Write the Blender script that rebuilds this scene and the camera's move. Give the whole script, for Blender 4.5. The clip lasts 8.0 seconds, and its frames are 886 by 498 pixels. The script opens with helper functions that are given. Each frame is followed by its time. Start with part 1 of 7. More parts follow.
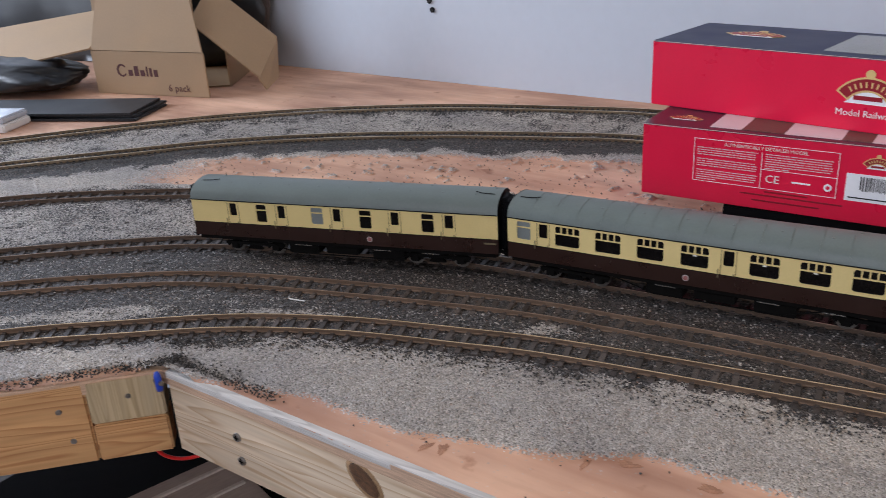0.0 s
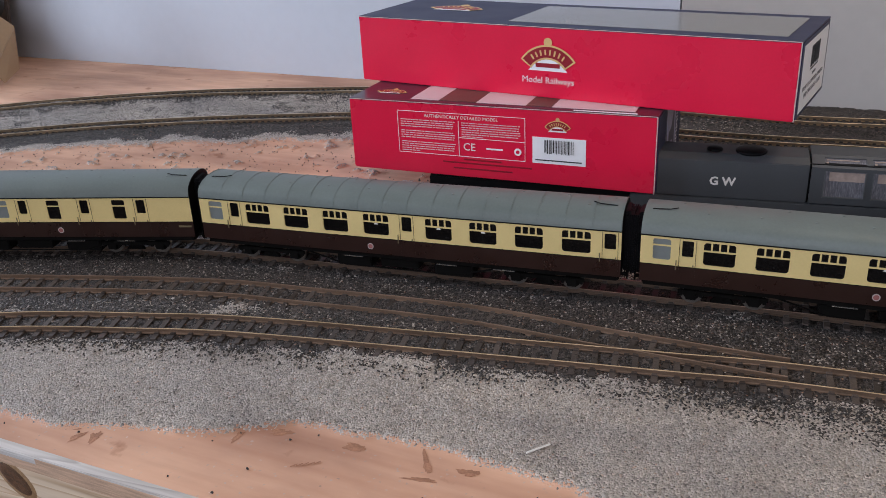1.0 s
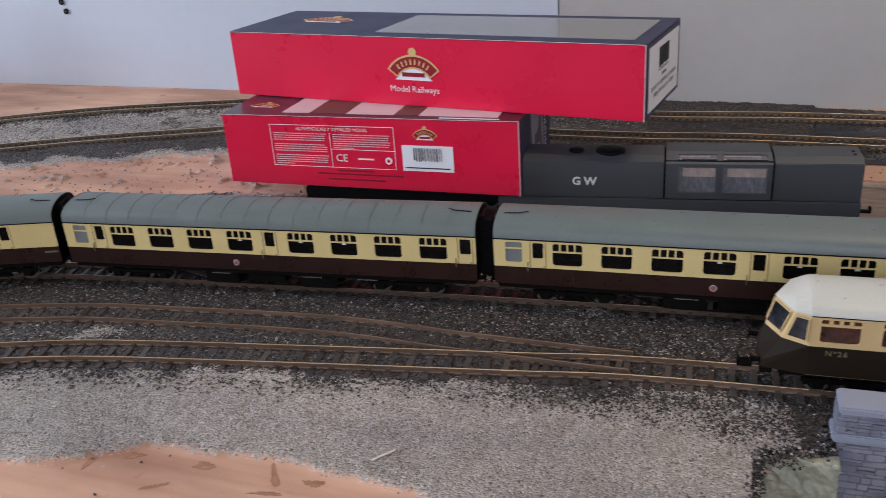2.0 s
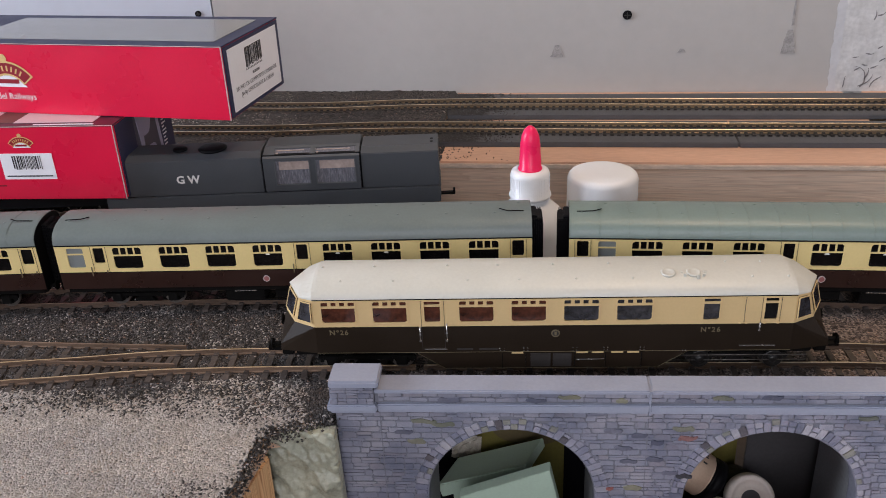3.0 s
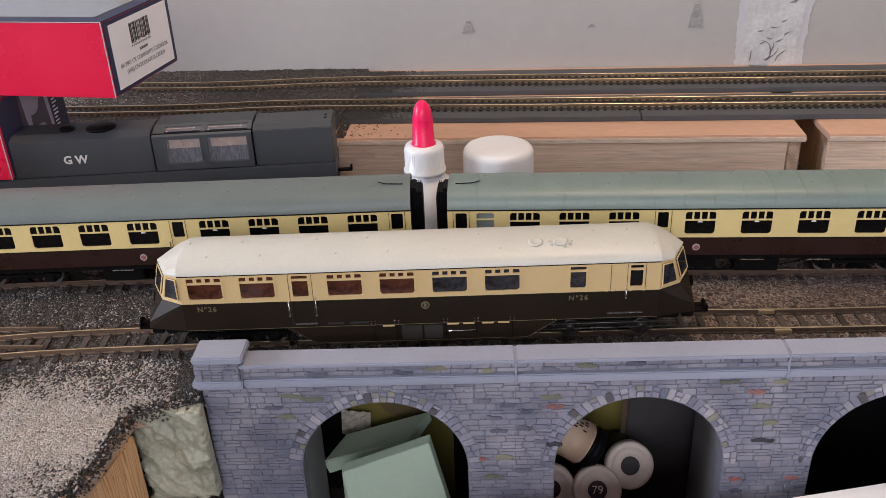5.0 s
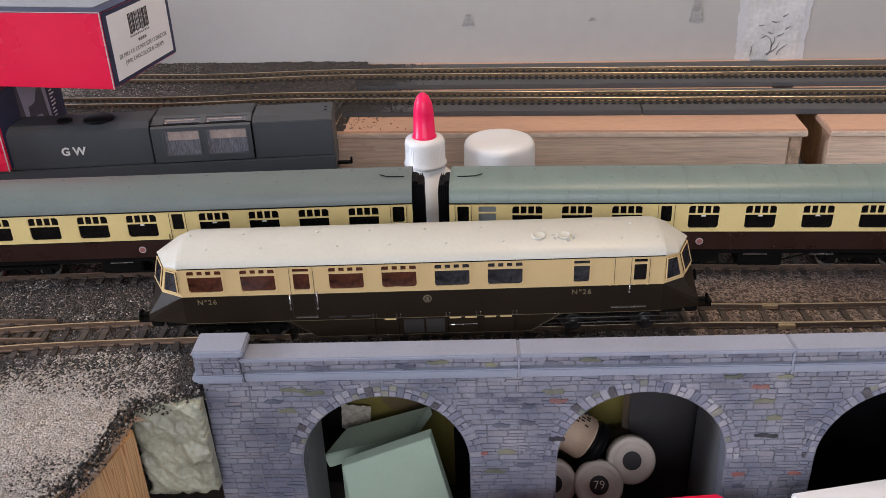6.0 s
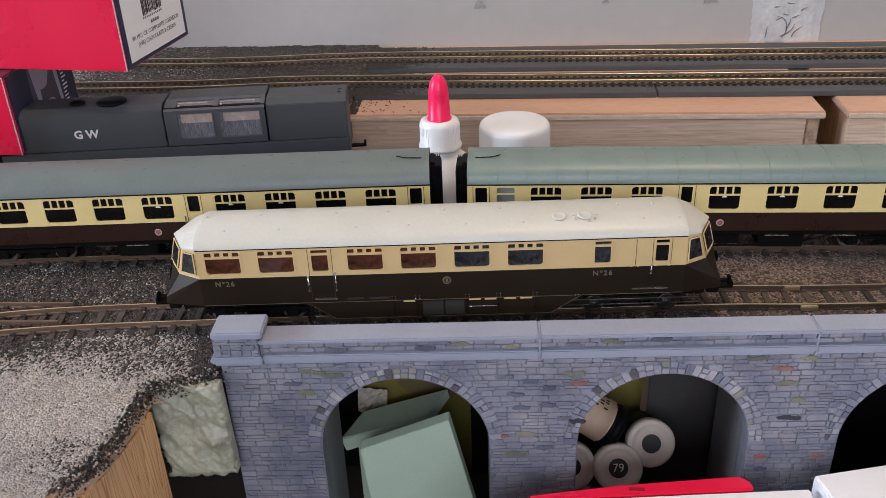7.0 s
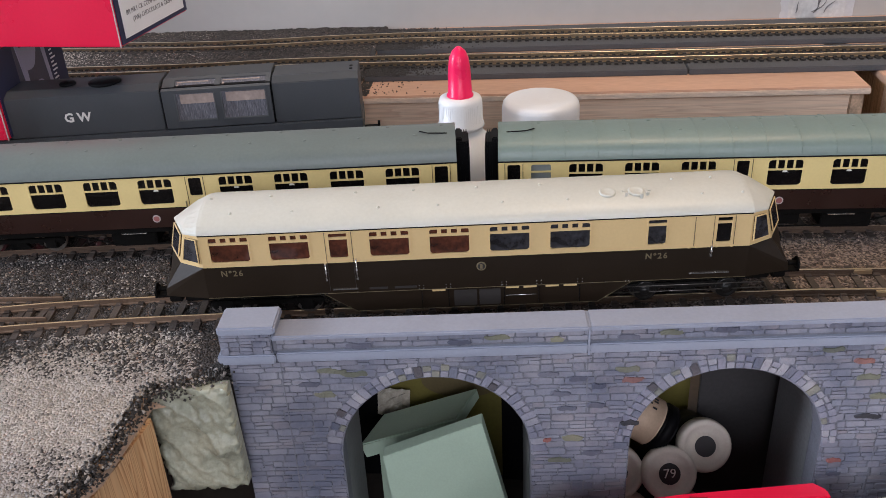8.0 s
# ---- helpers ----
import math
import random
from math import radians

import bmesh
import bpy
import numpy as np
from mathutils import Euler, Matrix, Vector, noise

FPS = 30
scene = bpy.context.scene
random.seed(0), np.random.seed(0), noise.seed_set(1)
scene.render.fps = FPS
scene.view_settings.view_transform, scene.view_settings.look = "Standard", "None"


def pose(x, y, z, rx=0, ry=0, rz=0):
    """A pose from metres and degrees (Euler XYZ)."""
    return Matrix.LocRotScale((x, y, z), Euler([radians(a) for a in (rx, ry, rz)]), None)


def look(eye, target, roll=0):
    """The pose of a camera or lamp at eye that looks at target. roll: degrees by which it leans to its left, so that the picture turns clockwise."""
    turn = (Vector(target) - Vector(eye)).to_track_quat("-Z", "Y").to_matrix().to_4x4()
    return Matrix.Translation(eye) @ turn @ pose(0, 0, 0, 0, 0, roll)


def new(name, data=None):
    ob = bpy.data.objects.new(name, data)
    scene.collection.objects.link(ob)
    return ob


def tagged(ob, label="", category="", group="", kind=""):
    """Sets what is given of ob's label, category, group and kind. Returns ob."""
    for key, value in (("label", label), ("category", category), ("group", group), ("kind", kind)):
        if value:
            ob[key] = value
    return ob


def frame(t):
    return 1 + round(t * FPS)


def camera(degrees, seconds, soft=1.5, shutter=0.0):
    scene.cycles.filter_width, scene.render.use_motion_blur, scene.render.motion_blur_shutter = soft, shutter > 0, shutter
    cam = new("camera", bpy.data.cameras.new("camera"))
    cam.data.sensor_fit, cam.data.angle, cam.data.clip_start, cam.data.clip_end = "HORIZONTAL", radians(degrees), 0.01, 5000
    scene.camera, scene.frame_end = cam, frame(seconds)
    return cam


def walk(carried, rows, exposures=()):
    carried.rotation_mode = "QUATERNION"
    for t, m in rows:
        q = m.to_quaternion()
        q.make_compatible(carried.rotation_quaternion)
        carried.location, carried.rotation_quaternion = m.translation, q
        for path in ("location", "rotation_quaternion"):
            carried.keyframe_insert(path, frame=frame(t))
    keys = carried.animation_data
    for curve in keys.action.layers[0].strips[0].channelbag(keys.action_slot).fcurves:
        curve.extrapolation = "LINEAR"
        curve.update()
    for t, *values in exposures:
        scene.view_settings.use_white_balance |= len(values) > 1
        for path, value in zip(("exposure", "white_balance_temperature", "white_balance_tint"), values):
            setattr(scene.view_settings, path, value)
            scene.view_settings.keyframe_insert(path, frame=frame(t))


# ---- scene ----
cam = camera(53.34, 8.0, soft=0.8, shutter=0.1)
PATH = [
    (0, (-0.25034, -0.51205, 0.24559), (-0.47411, -0.21910, 0.09033), -3.34),
    (0.5, (-0.20004, -0.47881, 0.22921), (-0.37902, -0.15940, 0.06815), -2.39),
    (1, (-0.17156, -0.47000, 0.23287), (-0.33267, -0.14220, 0.06981), -2.85),
    (1.5, (-0.15694, -0.46940, 0.24211), (-0.31383, -0.13948, 0.07920), -3.88),
    (2, (-0.12694, -0.45826, 0.23910), (-0.26359, -0.12022, 0.07462), -4.08),
    (2.2, (-0.08769, -0.44543, 0.23538), (-0.19891, -0.09919, 0.06880), -3.65),
    (3.3, (0.01971, -0.44419, 0.25154), (-0.02838, -0.08985, 0.07228), -2.67),
    (3.5, (0.02451, -0.44403, 0.25121), (-0.02276, -0.09021, 0.07072), -2.74),
    (4, (0.05995, -0.44004, 0.24738), (0.01821, -0.08563, 0.06669), -2.96),
    (4.5, (0.06729, -0.44095, 0.24442), (0.03024, -0.08696, 0.06188), -2.74),
    (5, (0.05080, -0.43971, 0.24075), (0.01659, -0.08601, 0.05709), -2.43),
    (6.3, (0.04505, -0.43581, 0.23693), (0.01266, -0.08426, 0.04888), -2.08),
    (6.5, (0.04216, -0.43469, 0.23235), (0.00868, -0.08403, 0.04283), -2.15),
    (6.8, (0.04126, -0.43552, 0.23410), (0.00709, -0.08530, 0.04550), -2.29),
    (7, (0.04066, -0.43608, 0.23444), (0.00603, -0.08612, 0.04385), -2.38),
    (7.5, (0.03107, -0.43269, 0.22979), (-0.00361, -0.08259, 0.03946), -2.58),
    (8, (0.02306, -0.40169, 0.20761), (-0.01146, -0.05176, 0.01692), -3.03),
]
walk(cam, [(t, look(eye, target, roll)) for t, eye, target, roll in PATH], exposures=[(0.0, -0.32, 6600, 19), (2.0, -0.32, 6500, 20), (3.5, 0.06, 6900, 22), (5.0, 0.07, 6950, 23), (6.5, 0.09, 6700, 20), (8.0, 0.10, 6650, 20)])

# ---------- world and lights ----------
world = bpy.data.worlds.new("world")
scene.world = world
world.use_nodes = True
sky = world.node_tree.nodes.new("ShaderNodeTexSky")
sky.sky_type, sky.sun_disc, sky.sun_elevation, sky.sun_rotation = "NISHITA", False, radians(35), radians(120)
world.node_tree.links.new(sky.outputs[0], world.node_tree.nodes["Background"].inputs[0])
world.node_tree.nodes["Background"].inputs[1].default_value = 0.1


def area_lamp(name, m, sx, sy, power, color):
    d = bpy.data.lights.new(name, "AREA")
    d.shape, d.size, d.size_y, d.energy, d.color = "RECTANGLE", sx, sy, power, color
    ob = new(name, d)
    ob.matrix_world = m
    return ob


# daylight in the left window opening, an added fill in an assumed opening behind, and the warm ceiling lamp
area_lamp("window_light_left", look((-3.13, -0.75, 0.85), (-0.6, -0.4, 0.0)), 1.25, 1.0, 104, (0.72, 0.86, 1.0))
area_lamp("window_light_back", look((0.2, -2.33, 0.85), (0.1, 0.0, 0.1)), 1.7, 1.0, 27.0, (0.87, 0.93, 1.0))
area_lamp("ceiling_lamp_light", look((0.35, 0.05, 1.44), (0.35, 0.06, 0.0)), 0.3, 0.3, 8.0, (1.0, 0.80, 0.55))
scene.view_settings.exposure = 0.0


# ---------- materials ----------
def material(name, color, rough=0.6, metal=0.0, var=0.15, scale=200.0, fine=1500.0, bump=0.1, coat=0.0, spec=0.5, tint=None, stain=0.5, stretch=(1, 1, 1), piece=0.0):
    """A surface with stains and grain at two scales, in object coordinates, and fine relief."""
    m = bpy.data.materials.new(name)
    m.use_nodes = True
    nt = m.node_tree
    n, l = nt.nodes, nt.links
    b = n["Principled BSDF"]
    tc = n.new("ShaderNodeTexCoord")
    mp = n.new("ShaderNodeMapping")
    mp.inputs["Scale"].default_value = stretch
    l.new(tc.outputs["Object"], mp.inputs[0])
    big, small = n.new("ShaderNodeTexNoise"), n.new("ShaderNodeTexNoise")
    big.inputs["Scale"].default_value, small.inputs["Scale"].default_value = scale, fine
    big.inputs["Detail"].default_value = 6
    small.inputs["Detail"].default_value = 3
    for t in (big, small):
        l.new(mp.outputs[0], t.inputs["Vector"])
    dark = tuple(c * (1 - 1.6 * var) for c in color)
    light = tuple(min(1, c * (1 + var)) for c in (tint or color))
    r = n.new("ShaderNodeValToRGB")
    r.color_ramp.elements[0].position, r.color_ramp.elements[1].position = 0.5 - stain / 2, 0.5 + stain / 2
    r.color_ramp.elements[0].color, r.color_ramp.elements[1].color = (*dark, 1), (*light, 1)
    mixf = n.new("ShaderNodeMix")
    mixf.inputs[0].default_value = 0.4
    l.new(big.outputs[0], mixf.inputs[2])
    l.new(small.outputs[0], mixf.inputs[3])
    src = mixf.outputs[0]
    if piece:
        oi = n.new("ShaderNodeObjectInfo")
        ma = n.new("ShaderNodeMath")
        ma.operation, ma.inputs[1].default_value, ma.inputs[2].default_value = "MULTIPLY_ADD", piece, -piece / 2
        l.new(oi.outputs["Random"], ma.inputs[0])
        ad = n.new("ShaderNodeMath")
        l.new(src, ad.inputs[0])
        l.new(ma.outputs[0], ad.inputs[1])
        src = ad.outputs[0]
    l.new(src, r.inputs[0])
    l.new(r.outputs[0], b.inputs["Base Color"])
    rr = n.new("ShaderNodeMapRange")
    rr.inputs["To Min"].default_value, rr.inputs["To Max"].default_value = max(0.02, rough - 0.12), min(1, rough + 0.12)
    l.new(big.outputs[0], rr.inputs[0])
    l.new(rr.outputs[0], b.inputs["Roughness"])
    b.inputs["Metallic"].default_value, b.inputs["Coat Weight"].default_value, b.inputs["Specular IOR Level"].default_value = metal, coat, spec
    b.inputs["Coat Roughness"].default_value = 0.12
    if bump:
        bp = n.new("ShaderNodeBump")
        bp.inputs["Strength"].default_value, bp.inputs["Distance"].default_value = bump, 0.0006
        l.new(small.outputs[0], bp.inputs["Height"])
        l.new(bp.outputs[0], b.inputs["Normal"])
    return m


def wood(name, a, b2, along="X", scale=1.0, rough=0.6):
    """Softwood: long bands of growth rings along one axis, with fine fibre."""
    m = bpy.data.materials.new(name)
    m.use_nodes = True
    n, l = m.node_tree.nodes, m.node_tree.links
    p = n["Principled BSDF"]
    tc, mp = n.new("ShaderNodeTexCoord"), n.new("ShaderNodeMapping")
    s = {"X": (2.5, 60, 60), "Y": (60, 2.5, 60), "Z": (60, 60, 2.5)}[along]
    mp.inputs["Scale"].default_value = tuple(v * scale for v in s)
    l.new(tc.outputs["Object"], mp.inputs[0])
    w, f = n.new("ShaderNodeTexNoise"), n.new("ShaderNodeTexNoise")
    w.inputs["Scale"].default_value, w.inputs["Detail"].default_value, w.inputs["Distortion"].default_value = 1.6, 2, 0.6
    f.inputs["Scale"].default_value, f.inputs["Detail"].default_value = 9, 5
    l.new(mp.outputs[0], w.inputs["Vector"])
    l.new(mp.outputs[0], f.inputs["Vector"])
    sn = n.new("ShaderNodeMath")
    sn.operation, sn.inputs[1].default_value = "MULTIPLY", 17
    l.new(w.outputs[0], sn.inputs[0])
    fr = n.new("ShaderNodeMath")
    fr.operation = "FRACT"
    l.new(sn.outputs[0], fr.inputs[0])
    rings = n.new("ShaderNodeValToRGB")
    early = tuple(0.30 * u + 0.70 * v for u, v in zip(a, b2))
    for k, (pos, col) in enumerate(((0.0, b2), (0.55, early), (0.88, a), (1.0, b2))):
        e = rings.color_ramp.elements[k] if k < 2 else rings.color_ramp.elements.new(pos)
        e.position, e.color = pos, (*col, 1)
    l.new(fr.outputs[0], rings.inputs[0])
    tone = n.new("ShaderNodeValToRGB")
    tone.color_ramp.elements[0].position, tone.color_ramp.elements[1].position = 0.30, 0.70
    tone.color_ramp.elements[0].color, tone.color_ramp.elements[1].color = (0.80, 0.78, 0.76, 1), (1.06, 1.05, 1.04, 1)
    l.new(f.outputs[0], tone.inputs[0])
    mul = n.new("ShaderNodeMix")
    mul.data_type, mul.blend_type = "RGBA", "MULTIPLY"
    mul.inputs[0].default_value = 1
    l.new(rings.outputs[0], mul.inputs[6])
    l.new(tone.outputs[0], mul.inputs[7])
    l.new(mul.outputs[2], p.inputs["Base Color"])
    p.inputs["Roughness"].default_value = rough
    bp = n.new("ShaderNodeBump")
    bp.inputs["Strength"].default_value, bp.inputs["Distance"].default_value = 0.25, 0.0006
    l.new(f.outputs[0], bp.inputs["Height"])
    l.new(bp.outputs[0], p.inputs["Normal"])
    return m


def ground_material(name, dark_a, dark_b, light_a, light_b, ply_a, ply_b):
    """Loose ballast on plywood: the attributes dark and ply say which material lies where; single grains mix at the edges."""
    m = bpy.data.materials.new(name)
    m.use_nodes = True
    n, l = m.node_tree.nodes, m.node_tree.links
    p = n["Principled BSDF"]
    tc = n.new("ShaderNodeTexCoord")
    vor = n.new("ShaderNodeTexVoronoi")
    vor.inputs["Scale"].default_value = 1120
    l.new(tc.outputs["Object"], vor.inputs["Vector"])
    sep = n.new("ShaderNodeSeparateColor")
    l.new(vor.outputs["Color"], sep.inputs[0])

    def ramp(fac, *stops):
        r = n.new("ShaderNodeValToRGB")
        while len(r.color_ramp.elements) < len(stops):
            r.color_ramp.elements.new(0.5)
        for e, (pos, col) in zip(r.color_ramp.elements, stops):
            e.position, e.color = pos, (*col, 1)
        l.new(fac, r.inputs[0])
        return r.outputs[0]

    light = ramp(sep.outputs[0], (0.0, light_a), (0.10, tuple(0.62 * c for c in light_b)), (0.5, tuple(0.88 * c for c in light_b)), (0.86, tuple(1.06 * c for c in light_b)), (1.0, tuple(min(1, 1.35 * c) for c in light_b)))
    dark = ramp(sep.outputs[0], (0.0, dark_a), (0.42, tuple(0.45 * c for c in dark_b)), (0.80, tuple(1.15 * c for c in dark_b)), (0.95, tuple(1.7 * c for c in dark_b)), (1.0, tuple(0.34 * c for c in light_b)))
    nb, nf = n.new("ShaderNodeTexNoise"), n.new("ShaderNodeTexNoise")
    nb.inputs["Scale"].default_value, nb.inputs["Detail"].default_value = 22, 6
    nf.inputs["Scale"].default_value, nf.inputs["Detail"].default_value = 500, 4
    st = n.new("ShaderNodeMapping")
    st.inputs["Scale"].default_value = (0.35, 1, 1)
    l.new(tc.outputs["Object"], st.inputs[0])
    l.new(st.outputs[0], nb.inputs["Vector"])
    l.new(tc.outputs["Object"], nf.inputs["Vector"])
    gr, sp = n.new("ShaderNodeTexNoise"), n.new("ShaderNodeTexNoise")
    gm = n.new("ShaderNodeMapping")
    gm.inputs["Scale"].default_value, gm.inputs["Rotation"].default_value = (6, 130, 1), (0, 0, 0.05)
    l.new(tc.outputs["Object"], gm.inputs[0])
    l.new(gm.outputs[0], gr.inputs["Vector"])
    gr.inputs["Scale"].default_value, gr.inputs["Detail"].default_value, gr.inputs["Distortion"].default_value = 1.0, 5, 0.4
    l.new(tc.outputs["Object"], sp.inputs["Vector"])
    sp.inputs["Scale"].default_value, sp.inputs["Detail"].default_value = 48, 5
    both = n.new("ShaderNodeMix")
    both.inputs[0].default_value = 0.3
    l.new(nb.outputs[0], both.inputs[2])
    l.new(gr.outputs[0], both.inputs[3])
    base = ramp(both.outputs[0], (0.34, ply_a), (0.66, ply_b))
    spots = ramp(sp.outputs[0], (0.27, (0.62, 0.50, 0.42)), (0.37, (1, 1, 1)))
    pm = n.new("ShaderNodeMix")
    pm.data_type, pm.blend_type = "RGBA", "MULTIPLY"
    pm.inputs[0].default_value = 1
    l.new(base, pm.inputs[6])
    l.new(spots, pm.inputs[7])
    plyc = pm.outputs[2]

    def gate(attr, noise_out, width):
        a = n.new("ShaderNodeAttribute")
        a.attribute_name = attr
        s = n.new("ShaderNodeMath")
        s.operation = "ADD"
        l.new(a.outputs["Fac"], s.inputs[0])
        l.new(noise_out, s.inputs[1])
        g = n.new("ShaderNodeMapRange")
        g.inputs["From Min"].default_value, g.inputs["From Max"].default_value = 1.0 - width, 1.0 + width
        l.new(s.outputs[0], g.inputs[0])
        return g.outputs[0]

    mx = n.new("ShaderNodeMix")
    mx.data_type = "RGBA"
    l.new(gate("dark", sep.outputs[1], 0.02), mx.inputs[0])
    l.new(light, mx.inputs[6])
    l.new(dark, mx.inputs[7])
    my = n.new("ShaderNodeMix")
    my.data_type = "RGBA"
    l.new(gate("ply", sep.outputs[2], 0.02), my.inputs[0])
    l.new(mx.outputs[2], my.inputs[6])
    l.new(plyc, my.inputs[7])
    tone = n.new("ShaderNodeMix")
    tone.data_type, tone.blend_type = "RGBA", "MULTIPLY"
    tone.inputs[0].default_value = 1
    l.new(my.outputs[2], tone.inputs[6])
    l.new(ramp(nb.outputs[0], (0.3, (0.72, 0.72, 0.74)), (0.7, (1.08, 1.06, 1.02))), tone.inputs[7])
    l.new(tone.outputs[2], p.inputs["Base Color"])
    p.inputs["Roughness"].default_value = 0.62
    p.inputs["Specular IOR Level"].default_value = 0.35
    inv = n.new("ShaderNodeMath")
    inv.operation, inv.inputs[0].default_value = "SUBTRACT", 1.0
    at = n.new("ShaderNodeAttribute")
    at.attribute_name = "ply"
    l.new(at.outputs["Fac"], inv.inputs[1])
    bp = n.new("ShaderNodeBump")
    bp.inputs["Distance"].default_value = 0.0012
    l.new(inv.outputs[0], bp.inputs["Strength"])
    bp.invert = True
    l.new(vor.outputs["Distance"], bp.inputs["Height"])
    l.new(bp.outputs[0], p.inputs["Normal"])
    return m


M_GROUND = ground_material("ballast_on_plywood", (0.008, 0.007, 0.006), (0.076, 0.063, 0.056), (0.16, 0.142, 0.128), (0.515, 0.463, 0.415), (0.51, 0.26, 0.165), (0.70, 0.43, 0.30))
M_DECK = ground_material("ballast_brown", (0.040, 0.030, 0.026), (0.205, 0.158, 0.140), (0.13, 0.10, 0.09), (0.38, 0.30, 0.25), (0.5, 0.28, 0.17), (0.62, 0.36, 0.24))
M_PLYEDGE = material("plywood_edge", (0.62, 0.41, 0.28), 0.8, var=0.3, scale=60, fine=900, stretch=(1, 1, 14), bump=0.3)
M_PLY = material("plywood", (0.62, 0.37, 0.25), 0.7, var=0.14, scale=25, fine=350, stretch=(0.3, 1, 1), bump=0.1)
M_PINE = wood("pine", (0.58, 0.40, 0.25), (0.80, 0.66, 0.50), "X", 0.42)
M_PINE_Y = wood("pine_warm", (0.46, 0.21, 0.08), (0.66, 0.37, 0.16), "X", 0.4)
M_PINE_SIDE = wood("pine_orange", (0.46, 0.21, 0.08), (0.76, 0.48, 0.25), "Z", 0.8)
M_ENDGRAIN = material("pine_end_grain", (0.62, 0.42, 0.28), 0.85, var=0.38, scale=160, fine=600, bump=0.5)
M_PLANK = wood("plank", (0.80, 0.55, 0.39), (0.93, 0.70, 0.52), "X", 1.1)
M_WALL = material("painted_wall", (0.43, 0.41, 0.385), 0.55, var=0.05, scale=3, fine=90, bump=0.06)
M_WALLGREY = material("painted_board", (0.53, 0.57, 0.63), 0.5, var=0.03, scale=2.5, fine=90, bump=0.05)
M_PLASTER = material("torn_plaster", (0.60, 0.595, 0.58), 0.8, var=0.22, scale=50, fine=260, bump=0.5)
M_RUST = material("rusty_rail", (0.120, 0.078, 0.054), 0.5, metal=0.3, var=0.25, scale=40, fine=900, bump=0.15)
M_RAILTOP = material("worn_rail_head", (0.30, 0.21, 0.15), 0.36, metal=0.9, var=0.2, scale=30, fine=900, bump=0.05)
M_SLEEPERDARK = material("sleeper_black", (0.020, 0.016, 0.014), 0.5, var=0.3, scale=150, fine=1200, bump=0.3, piece=0.4)
M_SLEEPER = material("sleeper_brown", (0.066, 0.051, 0.043), 0.44, var=0.3, scale=150, fine=1200, bump=0.3, piece=0.6)
M_UNDERLAY = material("grey_foam", (0.085, 0.085, 0.09), 0.85, var=0.15, scale=60, fine=900, bump=0.4)
# floor colour is near-black to paint in the shade below the boards
M_FLOOR = material("shade_dark_floor", (0.035, 0.03, 0.027), 0.7, var=0.2, scale=4, fine=60)
M_ROOM = material("grey_room_wall", (0.18, 0.177, 0.172), 0.8, var=0.04, scale=2, fine=50)
M_CEIL = material("ceiling_grey", (0.45, 0.445, 0.43), 0.8, var=0.03, scale=2, fine=50)
M_WHITEWALL = material("white_bounce_wall", (0.74, 0.75, 0.77), 0.8, var=0.03, scale=2, fine=50)
M_BLACK = material("plain_black", (0.005, 0.005, 0.006), 0.5, var=0.2, scale=80, fine=900, spec=0.1)
M_METAL = material("steel_screw", (0.35, 0.33, 0.31), 0.4, metal=0.9, var=0.25, scale=200, fine=1500)


# ---------- mesh helpers ----------
def mesh_of(name, bm, mats, smooth=False):
    me = bpy.data.meshes.new(name)
    bm.normal_update()
    bm.to_mesh(me)
    bm.free()
    for m in mats if isinstance(mats, (list, tuple)) else [mats]:
        me.materials.append(m)
    if smooth:
        me.shade_smooth()
    return me


def part(name, bm, mats, parent, label="", smooth=False, m=None):
    ob = new(name, bm if isinstance(bm, bpy.types.Mesh) else mesh_of(name, bm, mats, smooth))
    ob.parent = parent
    if m is not None:
        ob.matrix_basis = m
    if label:
        ob["label"] = label
    return ob


def thing(name, label, category, m=None, group="", kind=""):
    e = new(name)
    e.empty_display_size = 0.01
    if m is not None:
        e.matrix_basis = m
    return tagged(e, label, category, group, kind)


def single(name, bm, mats, label, category, m=None, group="", kind="", smooth=False):
    ob = new(name, mesh_of(name, bm, mats, smooth))
    if m is not None:
        ob.matrix_basis = m
    return tagged(ob, label, category, group, kind)


def box(bm, x0, x1, y0, y1, z0, z1, bevel=0.0, mat=0):
    tmp = bmesh.new()
    bmesh.ops.create_cube(tmp, size=1, matrix=Matrix.Translation(((x0 + x1) / 2, (y0 + y1) / 2, (z0 + z1) / 2)) @ Matrix.Diagonal((x1 - x0, y1 - y0, z1 - z0, 1)))
    if bevel:
        bmesh.ops.bevel(tmp, geom=tmp.edges[:], offset=bevel, segments=2, affect="EDGES", clamp_overlap=True)
    return merge(bm, tmp, mat)


def merge(bm, tmp, mat=0, m=None):
    if m is not None:
        bmesh.ops.transform(tmp, matrix=m, verts=tmp.verts[:])
    made = {v: bm.verts.new(v.co) for v in tmp.verts}
    for f in tmp.faces:
        try:
            nf = bm.faces.new([made[v] for v in f.verts])
            nf.material_index, nf.smooth = (mat if mat is not None else f.material_index), f.smooth
        except ValueError:
            pass
    tmp.free()
    return bm


